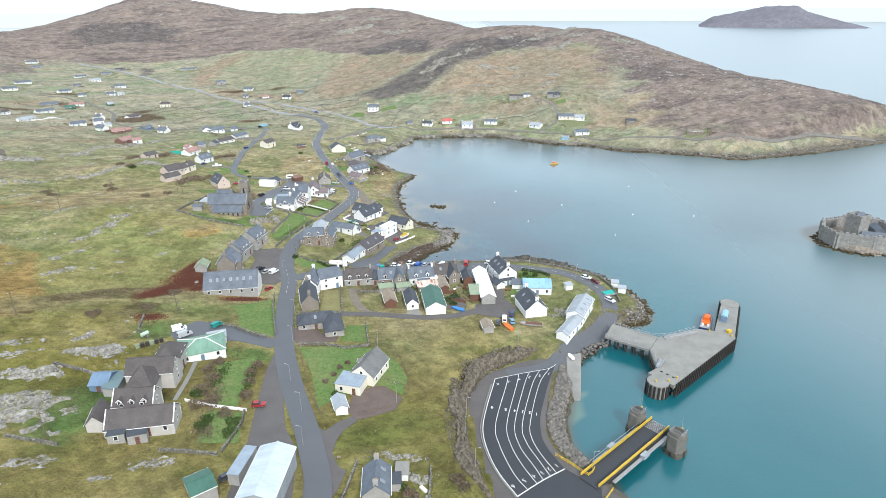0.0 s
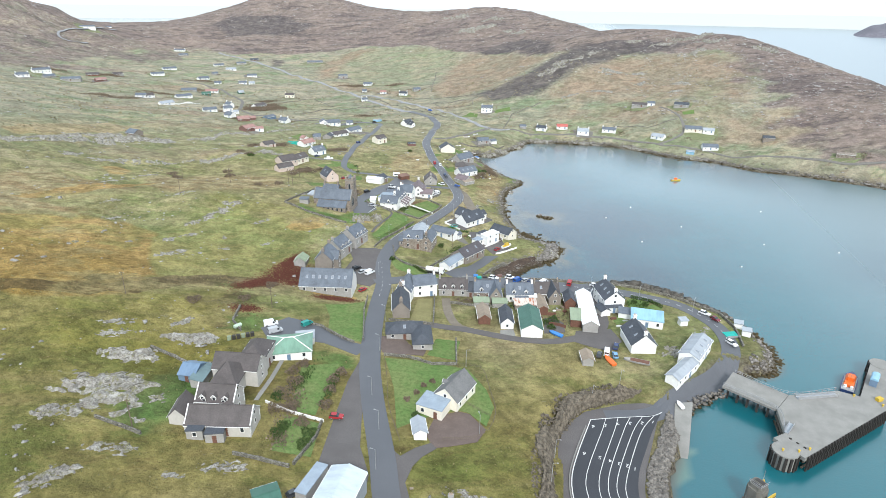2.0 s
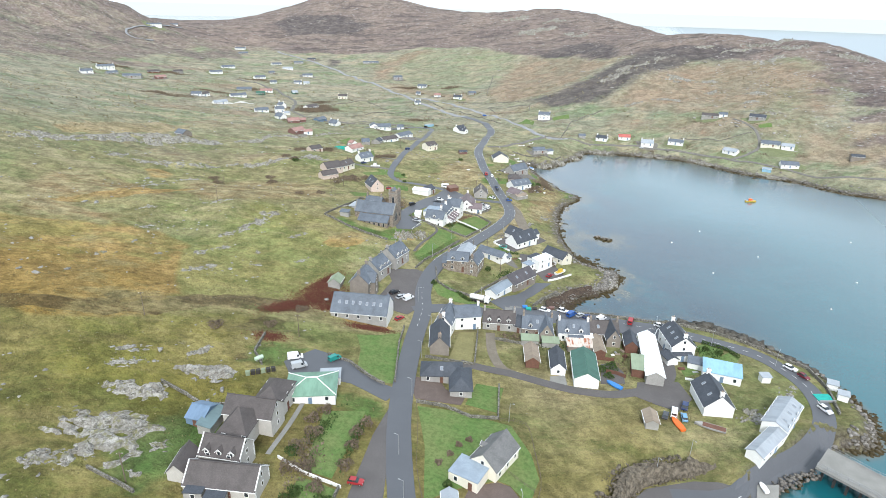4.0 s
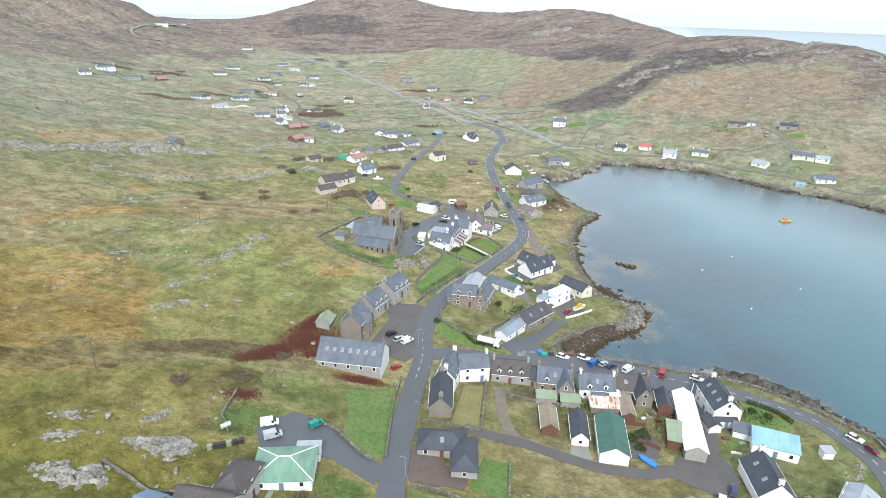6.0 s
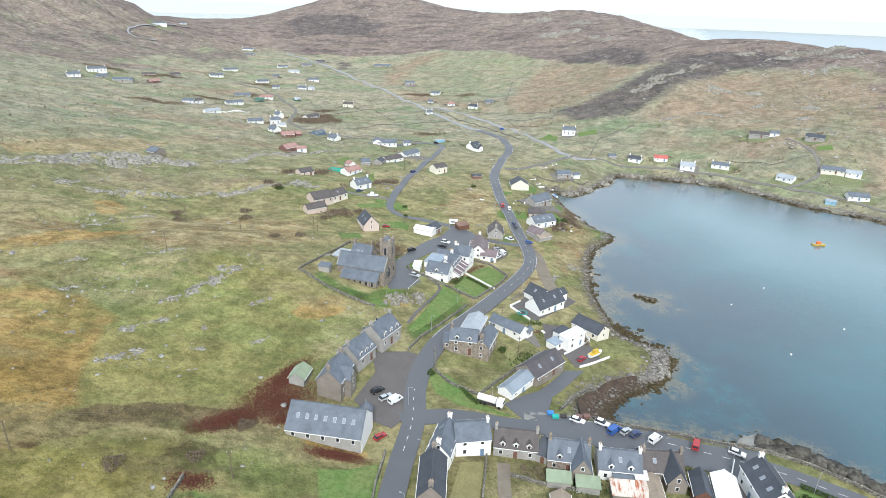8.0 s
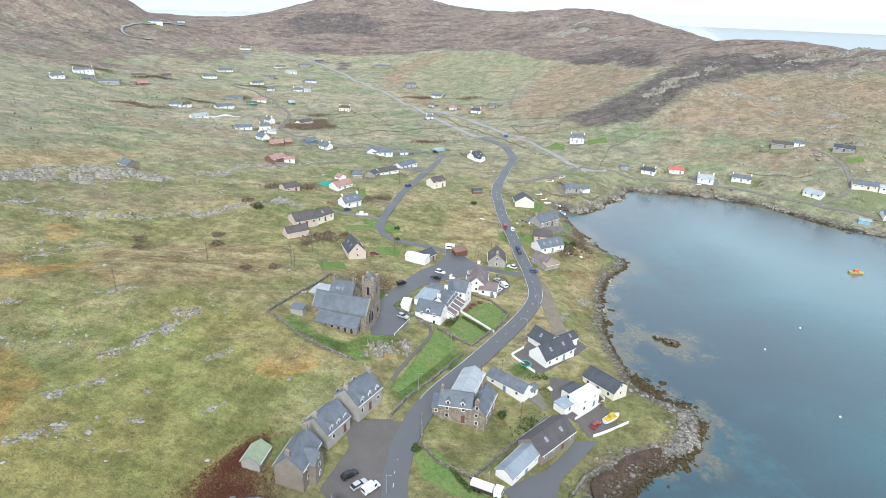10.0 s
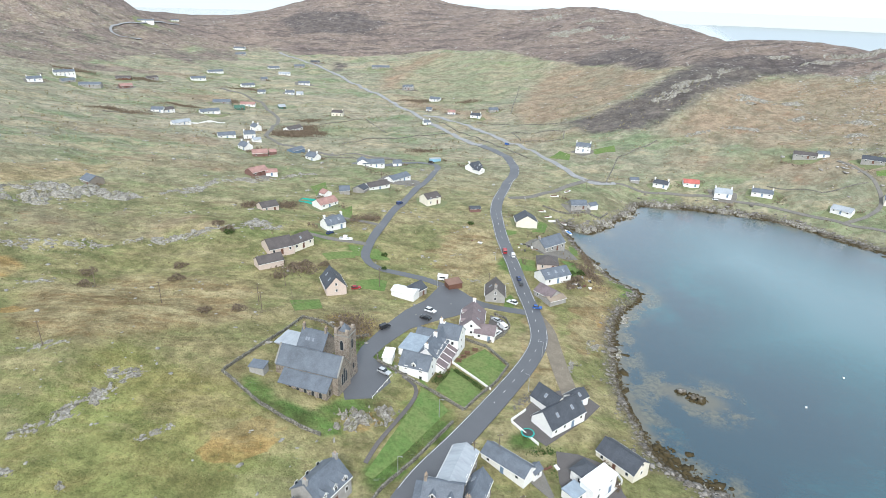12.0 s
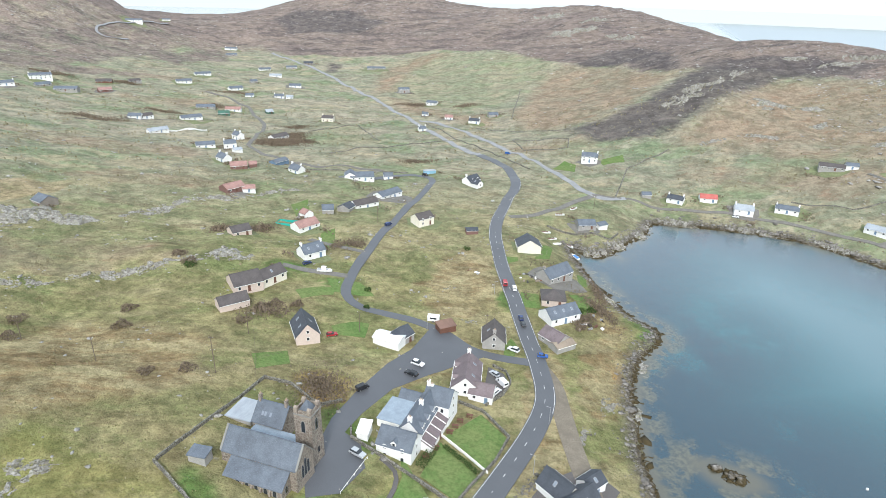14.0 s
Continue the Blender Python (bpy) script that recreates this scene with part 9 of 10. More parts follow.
for a in ((-101.5, 292.8, -12, "silver", "estate"), (-113.0, 316.8, 62, "black", "small van"), (-104.6, 337.2, -8, "white", "suv"), (-104.2, 331.4, 170, "black", "estate"), (-80.2, 361.8, 165, "white", "suv"),
          (-82.0, 345.0, 150, "silver", "hatch"), (-78.6, 341.6, 140, "white", "van"), (-79.0, 336.4, 70, "white", "hatch"), (-95.5, 406.2, 112, "red", "van"), (-91.0, 404.0, 112, "white", "small van"),
          (-83.0, 383.2, 115, "navy", "hatch"), (-81.2, 379.4, 115, "dark grey", "hatch"), (-70.5, 362.9, 10, "blue", "hatch"), (-134.8, 337.0, 40, "red", "hatch"), (-170.5, 378.2, 60, "navy", "hatch"),
          (-84.7, 224.4, 60, "black", "suv"), (-81.4, 223.0, 62, "silver", "estate"), (-78.6, 223.4, 66, "white", "van"), (-76.0, 208.0, 65, "red", "hatch"), (-29.0, 238.2, -10, "white", "estate"),
          (-22.3, 238.9, -12, "white", "suv"), (-18.9, 236.9, 60, "blue", "van"), (-15.8, 237.7, 55, "silver", "hatch"), (-13.3, 237.5, 52, "navy", "hatch"), (-8.2, 237.4, 60, "white", "van"),
          (2.2, 239.2, 82, "red", "van"), (12.4, 240, -14, "white", "estate"), (52.4, 226.8, -35, "white", "estate"), (55.4, 222.6, -50, "maroon", "hatch"), (-53.4, 127.3, 8, "red", "hatch"),
          (-92.0, 166.0, 35, "white", "van"), (-88.6, 162.4, 45, "silver", "van"), (-82.0, 171.4, 60, "green", "small van"), (-51.8, 100.6, 50, "dark grey", "hatch"), (18.7, 191.8, 80, "navy", "suv"),
          (13.2, 184.8, 80, "dark grey", "hatch"), (15.6, 187.2, 85, "white", "van"), (18.2, 186.0, 95, "pale blue", "hatch"), (57.6, 206.0, -55, "white", "estate"),
          (-32.4, 272.4, 65, "red", "hatch"), (0.5, 549.5, 0, "white", "hatch"), (-163.5, 438.5, 70, "navy", "small van"),
          (-183, 533, 20, "black", "small van"), (-150, 612, 0, "blue", "small van")):
    car(*a)
# tanker lorry beside the green
lorry = thing("tanker_lorry", "white tanker lorry with dark chassis", "lorry", -53.6, 235.0, ground_z(-53.6, 235.0) + 0.15, -4)
part("chassis", Shape().box(-3.9, 3.9, -1.1, 1.1, 0.5, 0.9), IRON, lorry)
_t = Shape().prism([(1.15 * math.cos(k * math.pi / 6), 1.85 + 0.95 * math.sin(k * math.pi / 6)) for k in range(12)], -3.9, 1.6)
part("tank", _t, WHITE, lorry)
cabp = part("cab", Shape().prism([(-1.15, 0.6), (1.15, 0.6), (1.15, 2.6), (-1.15, 2.6)], 2.0, 3.9), WHITE, lorry)
part("windscreen", Shape().box(3.9, 3.93, -1.0, 1.0, 1.6, 2.4), GLASS, cabp)
for sx in (-2.8, -1.6, 2.9):
    for sy in (-1, 1):
        part("wheel", WHEEL, None, lorry, at=Matrix.LocRotScale((sx, sy * 1.0, 0.45), Euler((radians(90), 0, 0)), (1.45, 1.45, 1.6)))


def hull_shape(L, W, H):
    """A boat's hull with a pointed bow, open top."""
    st = [(-0.5, 0.85), (-0.25, 1.0), (0.05, 1.0), (0.3, 0.78), (0.45, 0.35), (0.5, 0.02)]
    s = Shape()
    for f, w in st:
        for k in range(7):
            a = math.pi * k / 6
            s.v.append((f * L, -math.cos(a) * W / 2 * w, H * (1 - math.sin(a) ** 0.7) + 0.12 * H * max(0, f) * 2))
    for i in range(len(st) - 1):
        for k in range(6):
            s.f.append((i * 7 + k, (i + 1) * 7 + k, (i + 1) * 7 + k + 1, i * 7 + k + 1))
    s.f.append(tuple(range(6, -1, -1)))
    for i in range(len(st) - 1):
        s.f.append((i * 7, i * 7 + 6, (i + 1) * 7 + 6, (i + 1) * 7))
    return s


def boat(x, y, z, turn, L, W, H, hull, label, cabin=None, deck=None, name="boat"):
    t = thing(name, label, "boat", x, y, z, turn)
    part("hull", hull_shape(L, W, H), hull, t, smooth=False)
    part("gunwale", Shape().box(-L * .48, L * .3, -W * .40, W * .40, H * 1.005, H * 1.06), deck or TIMBER, t)
    if cabin:
        part("cabin", Shape().prism([(-W * .28, H), (W * .28, H), (W * .22, H + 1.2), (-W * .22, H + 1.2)], -L * .2, L * .12), cabin, t)
        part("window", Shape().box(L * .12, L * .125, -W * .2, W * .2, H + .5, H + 1.0), GLASS, t)
    return t


ORANGE = plain("orange_paint", (0.72, 0.15, 0.03), 0.4, wear=0.1)
SKYBLUE = plain("blue_boat_paint", (0.05, 0.22, 0.55), 0.4, wear=0.15)
TEAL = plain("teal_net", (0.03, 0.42, 0.36), 0.8, wear=0.3, scale=2.0)
life = boat(91.6, 197.0, -0.5, 64, 13.0, 4.4, 2.2, paint("navy", COLORS["navy"]), "orange and navy lifeboat moored at the pier", None, STEEL, "lifeboat")
part("deck_house", Shape().prism([(-1.5, 2.34), (1.5, 2.34), (1.3, 3.1), (0.9, 3.2), (-0.9, 3.2), (-1.3, 3.1)], -4.2, 3.0), ORANGE, life)
part("wheelhouse", Shape().prism([(-1.1, 3.2), (1.1, 3.2), (0.9, 4.3), (-0.9, 4.3)], -1.6, 1.4), ORANGE, life)
part("wheelhouse_window", Shape().box(1.4, 1.45, -0.9, 0.9, 3.4, 4.1), GLASS, life)
part("mast", Shape().tube(-0.5, 0, 3.5, 6.5, 0.08, 0.05, 6), STEEL, life)
for u in (-1, 1):
    part("float", Shape().tube(-4.6, u * 0.9, 2.3, 3.1, 0.45, 0.45, 8), TRIM, life)
boat(69.5, 439, -0.4, 10, 6.5, 2.4, 1.2, YELLOW, "yellow fishing boat moored in the bay", ORANGE, STEEL)
boat(-28.4, 277.4, ground_z(-28.4, 277.4) + 0.1, 55, 6.0, 2.3, 1.1, WHITE, "white and yellow cabin boat on the yard", YELLOW, YELLOW)
boat(16.4, 182.6, ground_z(16.4, 182.6) - 0.1, 120, 5.5, 2.0, 0.8, ORANGE, "orange inflatable boat laid on grass", None, ORANGE)
boat(24.8, 184.4, ground_z(24.8, 184.4) - 0.1, 172, 8.0, 2.3, 0.9, HARL, "old grey wooden boat lying on grass", None, TIMBER)
boat(-1.2, 195.3, ground_z(-1.2, 195.3) - 0.1, 150, 5.2, 1.9, 0.8, SKYBLUE, "bright blue dinghy laid on grass", None, SKYBLUE)
boat(-161.2, 376.2, ground_z(-161.2, 376.2) - 0.1, 15, 6.0, 2.1, 1.1, WHITE, "white boat standing beside the croft drive", WHITE, STEEL)
boat(36.4, 168.8, 3.0, 110, 3.4, 1.5, 0.6, WHITE, "small white dinghy on the slipway", None, WHITE)
boat(-75.5, 464, 0.4, 130, 6.0, 2.0, 0.9, WHITE, "white boat drawn up on the far shore", None, SKYBLUE)
boat(-86, 470, ground_z(-86, 470), 30, 5.0, 1.8, 0.8, WHITE, "white dinghy in the rough grass", None, WHITE)
for x, y in ((97.8, 323.2), (131.4, 320.7), (34.9, 368.3), (37.1, 311), (60, 340), (80, 290), (20, 345), (110, 380)):
    b = thing("buoy", "small white mooring buoy on the water", "buoy", x, y, 0, group="mooring buoys")
    part("float", Shape().tube(0, 0, -0.2, 0.35, 0.4, 0.3, 8), TRIM, b)
    part("ring", Shape().tube(0, 0, 0.35, 0.5, 0.08, 0.08, 6), STEEL, b)

# ---- shrubs and rough grass ----
PRNG = np.random.RandomState(11)


def leaf_material(name, a, b):
    n = Nodes(name, 0.9, 0, 0.1)
    geo = n.tree.nodes.new("ShaderNodeNewGeometry")
    return n.done(n.mix(geo.outputs["Random Per Island"], a, b))


BRACKEN = leaf_material("dead_bracken", (0.105, 0.040, 0.032), (0.180, 0.078, 0.054))
TWIGS = leaf_material("bare_brown_twigs", (0.120, 0.096, 0.074), (0.225, 0.176, 0.126))
LEAVES = leaf_material("evergreen_leaves", (0.035, 0.070, 0.022), (0.085, 0.120, 0.040))
TUFTS = leaf_material("dry_grass_tufts", (0.150, 0.146, 0.064), (0.262, 0.226, 0.116))


def quads(name, px, py, pz, size, mat, upright=0.5, parent=None):
    """Many small leaf or blade pieces in one mesh."""
    n = len(px)
    a, tilt = PRNG.uniform(0, 6.28, n), PRNG.uniform(-1, 1, n) * (1 - upright) * 1.2
    ux, uy = np.cos(a) * size * 0.5, np.sin(a) * size * 0.5
    hx, hy, hz = -np.sin(a) * np.sin(tilt) * size, np.cos(a) * np.sin(tilt) * size, np.cos(tilt) * size
    p = np.stack([px, py, pz], -1)
    u, h = np.stack([ux, uy, 0 * ux], -1), np.stack([hx, hy, hz], -1)
    co = np.stack([p - u, p + u, p + u * 0.35 + h, p - u * 0.35 + h * 0.9], 1).reshape(-1, 3)
    faces = np.arange(n * 4).reshape(n, 4)
    me = bpy.data.meshes.new(name)
    me.vertices.add(len(co))
    me.vertices.foreach_set("co", co.ravel())
    me.loops.add(faces.size)
    me.loops.foreach_set("vertex_index", faces.ravel())
    me.polygons.add(n)
    me.polygons.foreach_set("loop_start", np.arange(n) * 4)
    me.polygons.foreach_set("loop_total", np.full(n, 4))
    me.update(calc_edges=True)
    me.materials.append(mat)
    ob = new(name, me)
    ob.parent = parent
    return ob


def shrub(x, y, r, h, mat, label, dense=230, name="shrub"):
    """A bush: stems, and a ragged crown of small pieces."""
    z = ground_z(x, y)
    t = thing(name, label, "shrub", x, y, z, group="shrubs")
    st = Shape()
    for k in range(5):
        a = k * 1.26
        st.bar((0.1 * math.cos(a), 0.1 * math.sin(a), -0.2), (r * 0.5 * math.cos(a), r * 0.5 * math.sin(a), h * 0.6), 0.04)
    part("trunk", st, WOODPOLE, t)
    n = int(dense * r)
    d = PRNG.normal(0, 1, (n, 3))
    d /= np.linalg.norm(d, axis=1)[:, None]
    k = PRNG.uniform(0.45, 1.0, n) ** 0.5 * (1 + 0.25 * np.sin(3 * np.arctan2(d[:, 1], d[:, 0]) + x))
    quads("crown", d[:, 0] * r * k, d[:, 1] * r * k, np.abs(d[:, 2]) * h * k * 0.9, PRNG.uniform(0.18, 0.4, n), mat, 0.2, t)


BROWN, GREENB = "bare brown leafless bush in rough grass", "dark evergreen garden bush"
for x, y, r, h in ((-70, 138, 2.4, 1.8), (-70.3, 132, 2.6, 2.0), (-61, 143, 1.8, 1.8), (-60.3, 147.5, 1.8, 1.8), (-59.5, 138, 1.8, 1.8), (-58, 131, 1.9, 1.6), (-65.5, 126, 2.2, 1.7), (-69.2, 125, 2.0, 1.7), (-60.4, 122, 2.0, 1.5),
                   (-73, 143, 2.0, 1.6), (-72, 147.5, 1.8, 1.5), (-194, 310, 3.0, 1.6), (-165.5, 292, 2.2, 1.3), (-157, 298, 2.6, 1.4), (-213, 288, 3.0, 1.6), (-222, 297, 3.0, 1.6), (-202, 320, 2.8, 1.5), (-122, 310.5, 2.6, 1.2), (-126, 313, 2.4, 1.2),
                   (-164, 330, 2.6, 1.4), (-162, 345, 2.6, 1.4), (-174, 395, 3, 1.6), (-170, 400, 2.6, 1.6), (-178, 368, 2.4, 1.4), (-164, 341, 2.4, 1.4), (-155, 348, 2.2, 1.2), (-303, 566, 6, 2.2), (-312, 580, 6, 2.4), (-296, 572, 5, 2.2),
                   (-205, 352, 3, 1.6), (-214, 356, 3, 1.6), (-60, 396, 2.6, 1.6), (-62, 388, 2.2, 1.4), (-35, 291, 2, 1.2), (-33, 283, 1.8, 1.2), (-109, 179, 2.2, 1.3), (-121, 168, 2.6, 1.4), (-107, 194, 2.4, 1.3), (-48, 247, 1.6, 1.4), (-0.6, 107, 1.9, 1.0), (0.8, 105, 1.8, 1.0), (-11.5, 101, 1.8, 1.2), (-9.5, 99, 1.8, 1.2), (-36.5, 150, 0.9, 1.0), (-37.5, 146, 0.9, 1.0), (-39, 142, 0.9, 0.9), (-34.6, 153, 0.9, 0.9)):
    shrub(x, y, r, h, TWIGS, BROWN)
for x, y, r, h in ((-71, 130, 1.6, 1.6), (-64, 116.5, 1.8, 1.8), (-57, 119, 2.2, 1.5), (-63.5, 119, 1.6, 1.8), (-56.6, 115, 1.8, 1.4), (-24.7, 218.4, 0.9, 1.2), (-2.6, 205.7, 2.2, 1.8), (-5, 203, 1.6, 1.4), (-64, 398, 2.2, 1.6), (-60, 401, 2.0, 1.6),
                   (-135.5, 362.5, 1.2, 1.2), (-141, 374, 1.4, 1.3), (-57.6, 263, 1.4, 1.6), (-74.2, 240, 1.3, 1.4), (-203, 350, 2.2, 1.8),
                   (23, 231, 1.0, 1.2), (27, 229, 1.2, 1.2), (31, 227.6, 1.3, 1.6), (-120, 430, 1.6, 1.4), (-3, 200, 1.6, 1.2), (-13.2, 102.6, 1.2, 1.1), (-34.9, 136, 1.1, 1.3)):
    shrub(x, y, r, h, LEAVES, GREENB)
def off_road(px, py):
    """True where a place lies clear of the roads and yards."""
    ok = np.ones(len(px), bool)
    for pts, wide in [(MAIN, 4.4), (HARBOUR, 5.0)] + [(p, w / 2 + 0.9) for _, p, w, _ in LANES]:
        ok &= line_distance(px, py, pts) > wide
    for _, outline, *_ in LOTS:
        ok &= ~within(px, py, outline)
    return ok


# bare scrub round the crofts: x, y, half length, half width, turn, pieces
for x, y, la, lb, turn, k in ((-311, 562, 20, 9, 40, 4200), (-322, 586, 14, 7, 60, 1500), (-461, 529, 24, 4, 30, 700), (-454, 593, 18, 4, 25, 500), (-446, 648, 14, 4, 25, 400), (-578, 671, 18, 5, 15, 450), (-291, 771, 24, 5, 30, 700),
                              (-211, 403, 6, 4, 20, 420), (-226, 393, 4, 4, 20, 300), (-161, 339, 9, 3.5, 30, 420), (-122, 311, 8, 6.5, 30, 900), (-57, 405, 4, 9, 40, 600), (-60, 425, 2.5, 9, 20, 420), (-165, 406, 8, 5, 40, 520), (-200, 560, 14, 3, 40, 360), (-640, 640, 24, 7, 10, 700),
                              (-480, 720, 20, 5, 30, 500), (-340, 625, 12, 4, 40, 360), (-88, 398, 5, 3, 60, 200), (-62, 392, 5, 3, 70, 260), (-240, 780, 14, 4, 40, 300)):
    c, s, k = math.cos(radians(turn)), math.sin(radians(turn)), k * 2
    u, v = PRNG.normal(0, 0.5, k) * la, PRNG.normal(0, 0.5, k) * lb * 1.4
    qx, qy = x + u * c - v * s, y + u * s + v * c
    keep = off_road(qx, qy)
    qx, qy, k = qx[keep], qy[keep], int(keep.sum())
    big = 0.42 + 0.0006 * math.hypot(x, y)
    tagged(quads("scrub", qx, qy, height(qx, qy, True) + PRNG.uniform(-0.1, 1.0, k), PRNG.uniform(0.45, 1.0, k) * big, TWIGS, 0.3), "bare brown thorn scrub round the croft houses", "scrub", kind="stuff")
# overgrown back gardens: x, y, half length, half width, turn, pieces
for x, y, la, lb, turn, k in ((-35, 213, 7, 3, 10, 260), (-24, 212.4, 6, 2.5, 10, 200), (-12, 213, 6, 2.5, 10, 220), (-2, 205, 4, 5, 10, 260), (6, 212, 3, 6, 10, 160), (-66, 128, 3, 7, 10, 420), (-69, 140, 2, 8, 5, 320), (-60, 140, 1.4, 10, 8, 320),
                              (-62.7, 115, 3, 3, 10, 220), (14, 224, 2, 5, 10, 120), (-45, 282, 4, 3, 30, 160), (-52, 286, 5, 1.5, 30, 160), (-50, 262, 2.4, 7, -20, 240), (-36, 287, 3, 2, 0, 120), (27, 226, 6, 3, -20, 160)):
    c, s = math.cos(radians(turn)), math.sin(radians(turn))
    u, v = PRNG.normal(0, 0.5, k) * la, PRNG.normal(0, 0.5, k) * lb
    qx, qy = x + u * c - v * s, y + u * s + v * c
    mat = TWIGS if k % 40 else LEAVES
    keep = off_road(qx, qy)
    qx, qy, k = qx[keep], qy[keep], int(keep.sum())
    tagged(quads("garden_growth", qx, qy, height(qx, qy, True) + PRNG.uniform(0.0, 0.5, k), PRNG.uniform(0.25, 0.6, k), mat, 0.3), "overgrown brown and green garden plants", "garden plants", kind="stuff")
# hedges and bushes round the outlying houses
ox, oy = [], []
for x, y, r in PLOTS:
    for _ in range(2):
        a, k = PRNG.uniform(0, 6.28), 34
        ox.append(x + r * 1.05 * math.cos(a) + PRNG.normal(0, 0.22 * r, k)), oy.append(y + r * 1.05 * math.sin(a) + PRNG.normal(0, 0.14 * r, k))
ox, oy = np.concatenate(ox), np.concatenate(oy)
keep = off_road(ox, oy)
ox, oy = ox[keep], oy[keep]
tagged(quads("hedge_growth", ox, oy, height(ox, oy, True) + PRNG.uniform(0, 0.9, len(ox)), PRNG.uniform(0.4, 0.95, len(ox)), TWIGS, 0.3), "bare brown hedges round the croft houses", "hedge", kind="stuff")
# dead bracken banks
m = 26000
bx, by = [], []
for x, y, la, lb, turn, share in ((-109.5, 216, 9, 3, 80, .26), (-105.5, 206.6, 10, 7.0, 60, .42), (-112, 193, 9, 3.2, 60, .2), (-82.5, 197, 7, 1.8, 15, .15), (-105, 173, 5, 3, 30, .08), (-100.5, 201, 4, 2, 40, .05)):
    k = int(m * share)
    c, s = math.cos(radians(turn)), math.sin(radians(turn))
    u, v = PRNG.normal(0, 0.5, k) * la, PRNG.normal(0, 0.5, k) * lb
    bx.append(x + u * c - v * s), by.append(y + u * s + v * c)
bx, by = np.concatenate(bx), np.concatenate(by)
tagged(quads("bracken", bx, by, height(bx, by, True) - 0.05, PRNG.uniform(0.16, 0.40, len(bx)), BRACKEN, 0.4), "reddish brown dead bracken on the bank", "bracken", kind="stuff")
# rough grass tufts round the village
m = 30000
gx, gy = PRNG.uniform(-190, 45, m), PRNG.uniform(88, 430, m)
keep = (coast_distance(gx, gy) > 2.5) & (wave(gx, gy, 14, 51) + 0.7 * wave(gx, gy, 38, 52) > -0.25)
gx, gy = gx[keep], gy[keep]
clear = np.ones(len(gx), bool)
for pts, wide in [(MAIN, 4.4), (HARBOUR, 4.6)] + [(p, w / 2 + 0.6) for _, p, w, _ in LANES]:
    clear &= line_distance(gx, gy, pts) > wide
for outline in [o for _, o, *_ in LOTS] + LAWNS + [QUAY]:
    clear &= ~within(gx, gy, outline)
for ob in [o for o in scene.collection.objects if o.type == "EMPTY" and o.name.split(".")[0] in ("house", "hotel_block", "sun_lounge", "church", "store")]:
    clear &= np.hypot(gx - ob.location.x, gy - ob.location.y) > (13 if ob.name == "church" else 6.0)
gx, gy = gx[clear], gy[clear]
tagged(quads("rough_grass", gx, gy, height(gx, gy, True) - 0.05, PRNG.uniform(0.22, 0.50, len(gx)), TUFTS, 0.55), "pale dry rough grass tufts", "grass", kind="stuff")

# rushes and tussocks over the crofts
RUSHES = leaf_material("rush_tussocks", (0.170, 0.150, 0.088), (0.300, 0.262, 0.165))
m = 30000
gx, gy = PRNG.uniform(-560, 130, m), PRNG.uniform(250, 760, m)
keep = (wave(gx, gy, 26, 53) + 0.8 * wave(gx, gy, 9, 54) + 0.5 * wave(gx, gy, 70, 55) > 0.45)
gx, gy = gx[keep], gy[keep]
keep = (coast_distance(gx, gy) > 3) & off_road(gx, gy)
for x, y, r in PLOTS:
    keep &= np.hypot(gx - x, gy - y) > r
for outline in LAWNS:
    keep &= ~within(gx, gy, outline)
keep &= (np.hypot(gx + 116, gy - 280) > 24) & (np.hypot(gx + 93, gy - 312) > 18)
gx, gy = gx[keep], gy[keep]
far = np.clip((np.hypot(gx + 40, gy - 190) - 150) / 300, 0, 1)
tagged(quads("rushes", gx, gy, height(gx, gy, True) - 0.05, PRNG.uniform(0.35, 0.75, len(gx)) * (1 + 0.8 * far), RUSHES, 0.5), "brown and straw coloured rush tussocks", "rushes", kind="stuff")

# ---- small things ----
def bin_box(x, y, turn, mat, label, w=0.6, d=0.7, h=1.1, name="wheelie_bin"):
    t = thing(name, label, "bin", x, y, ground_z(x, y) + 0.12, turn)
    part("body", Shape().prism([(-d / 2 * .85, 0), (d / 2 * .85, 0), (d / 2, h), (-d / 2, h)], -w / 2, w / 2), mat, t)
    part("lid", Shape().box(-w / 2 - .03, w / 2 + .03, -d / 2 - .05, d / 2 + .05, h, h + .1), mat, t)


for i in range(6):
    bin_box(-98.0 + i * 0.9, 151.5 + i * 1.1, 35, IRON if i % 3 else DULLGREEN, "dark wheelie bin beside the hall", 1.1, 0.9, 1.2)
for x, y, mat, lab in ((-36.8, 239.2, SKYBLUE, "blue fishing gear bin on the quay"), (-35.2, 238.2, TEAL, "teal fishing gear bin on the quay"), (-33.1, 239.9, IRON, "dark fishing gear bin on the quay"), (-28.8, 241.4, REDBOARD, "red fishing gear bin on the quay"), (-26.8, 241.0, REDBOARD, "red fishing gear bin on the quay")):
    bin_box(x, y, 20, mat, lab, 1.8, 1.4, 1.1, "gear_bin")
tank = thing("oil_tank", "pale green oil tank standing in grass", "oil tank", -100, 159.6, ground_z(-100, 159.6), 60)
part("tank", Shape().prism([(0.6 * math.cos(k * math.pi / 6), 0.9 + 0.6 * math.sin(k * math.pi / 6)) for k in range(12)], -1.2, 1.2), plain("pale_green_paint", (0.5, 0.62, 0.5), 0.5), tank)
for u in (-0.8, 0.8):
    part("support", Shape().box(u - .12, u + .12, -.5, .5, -.2, .45), CONCRETE, tank)
net = thing("net_store", "teal netting spread beside the harbour road", "netting", 58.8, 212.5, ground_z(58.8, 212.5) + 0.1, 20)
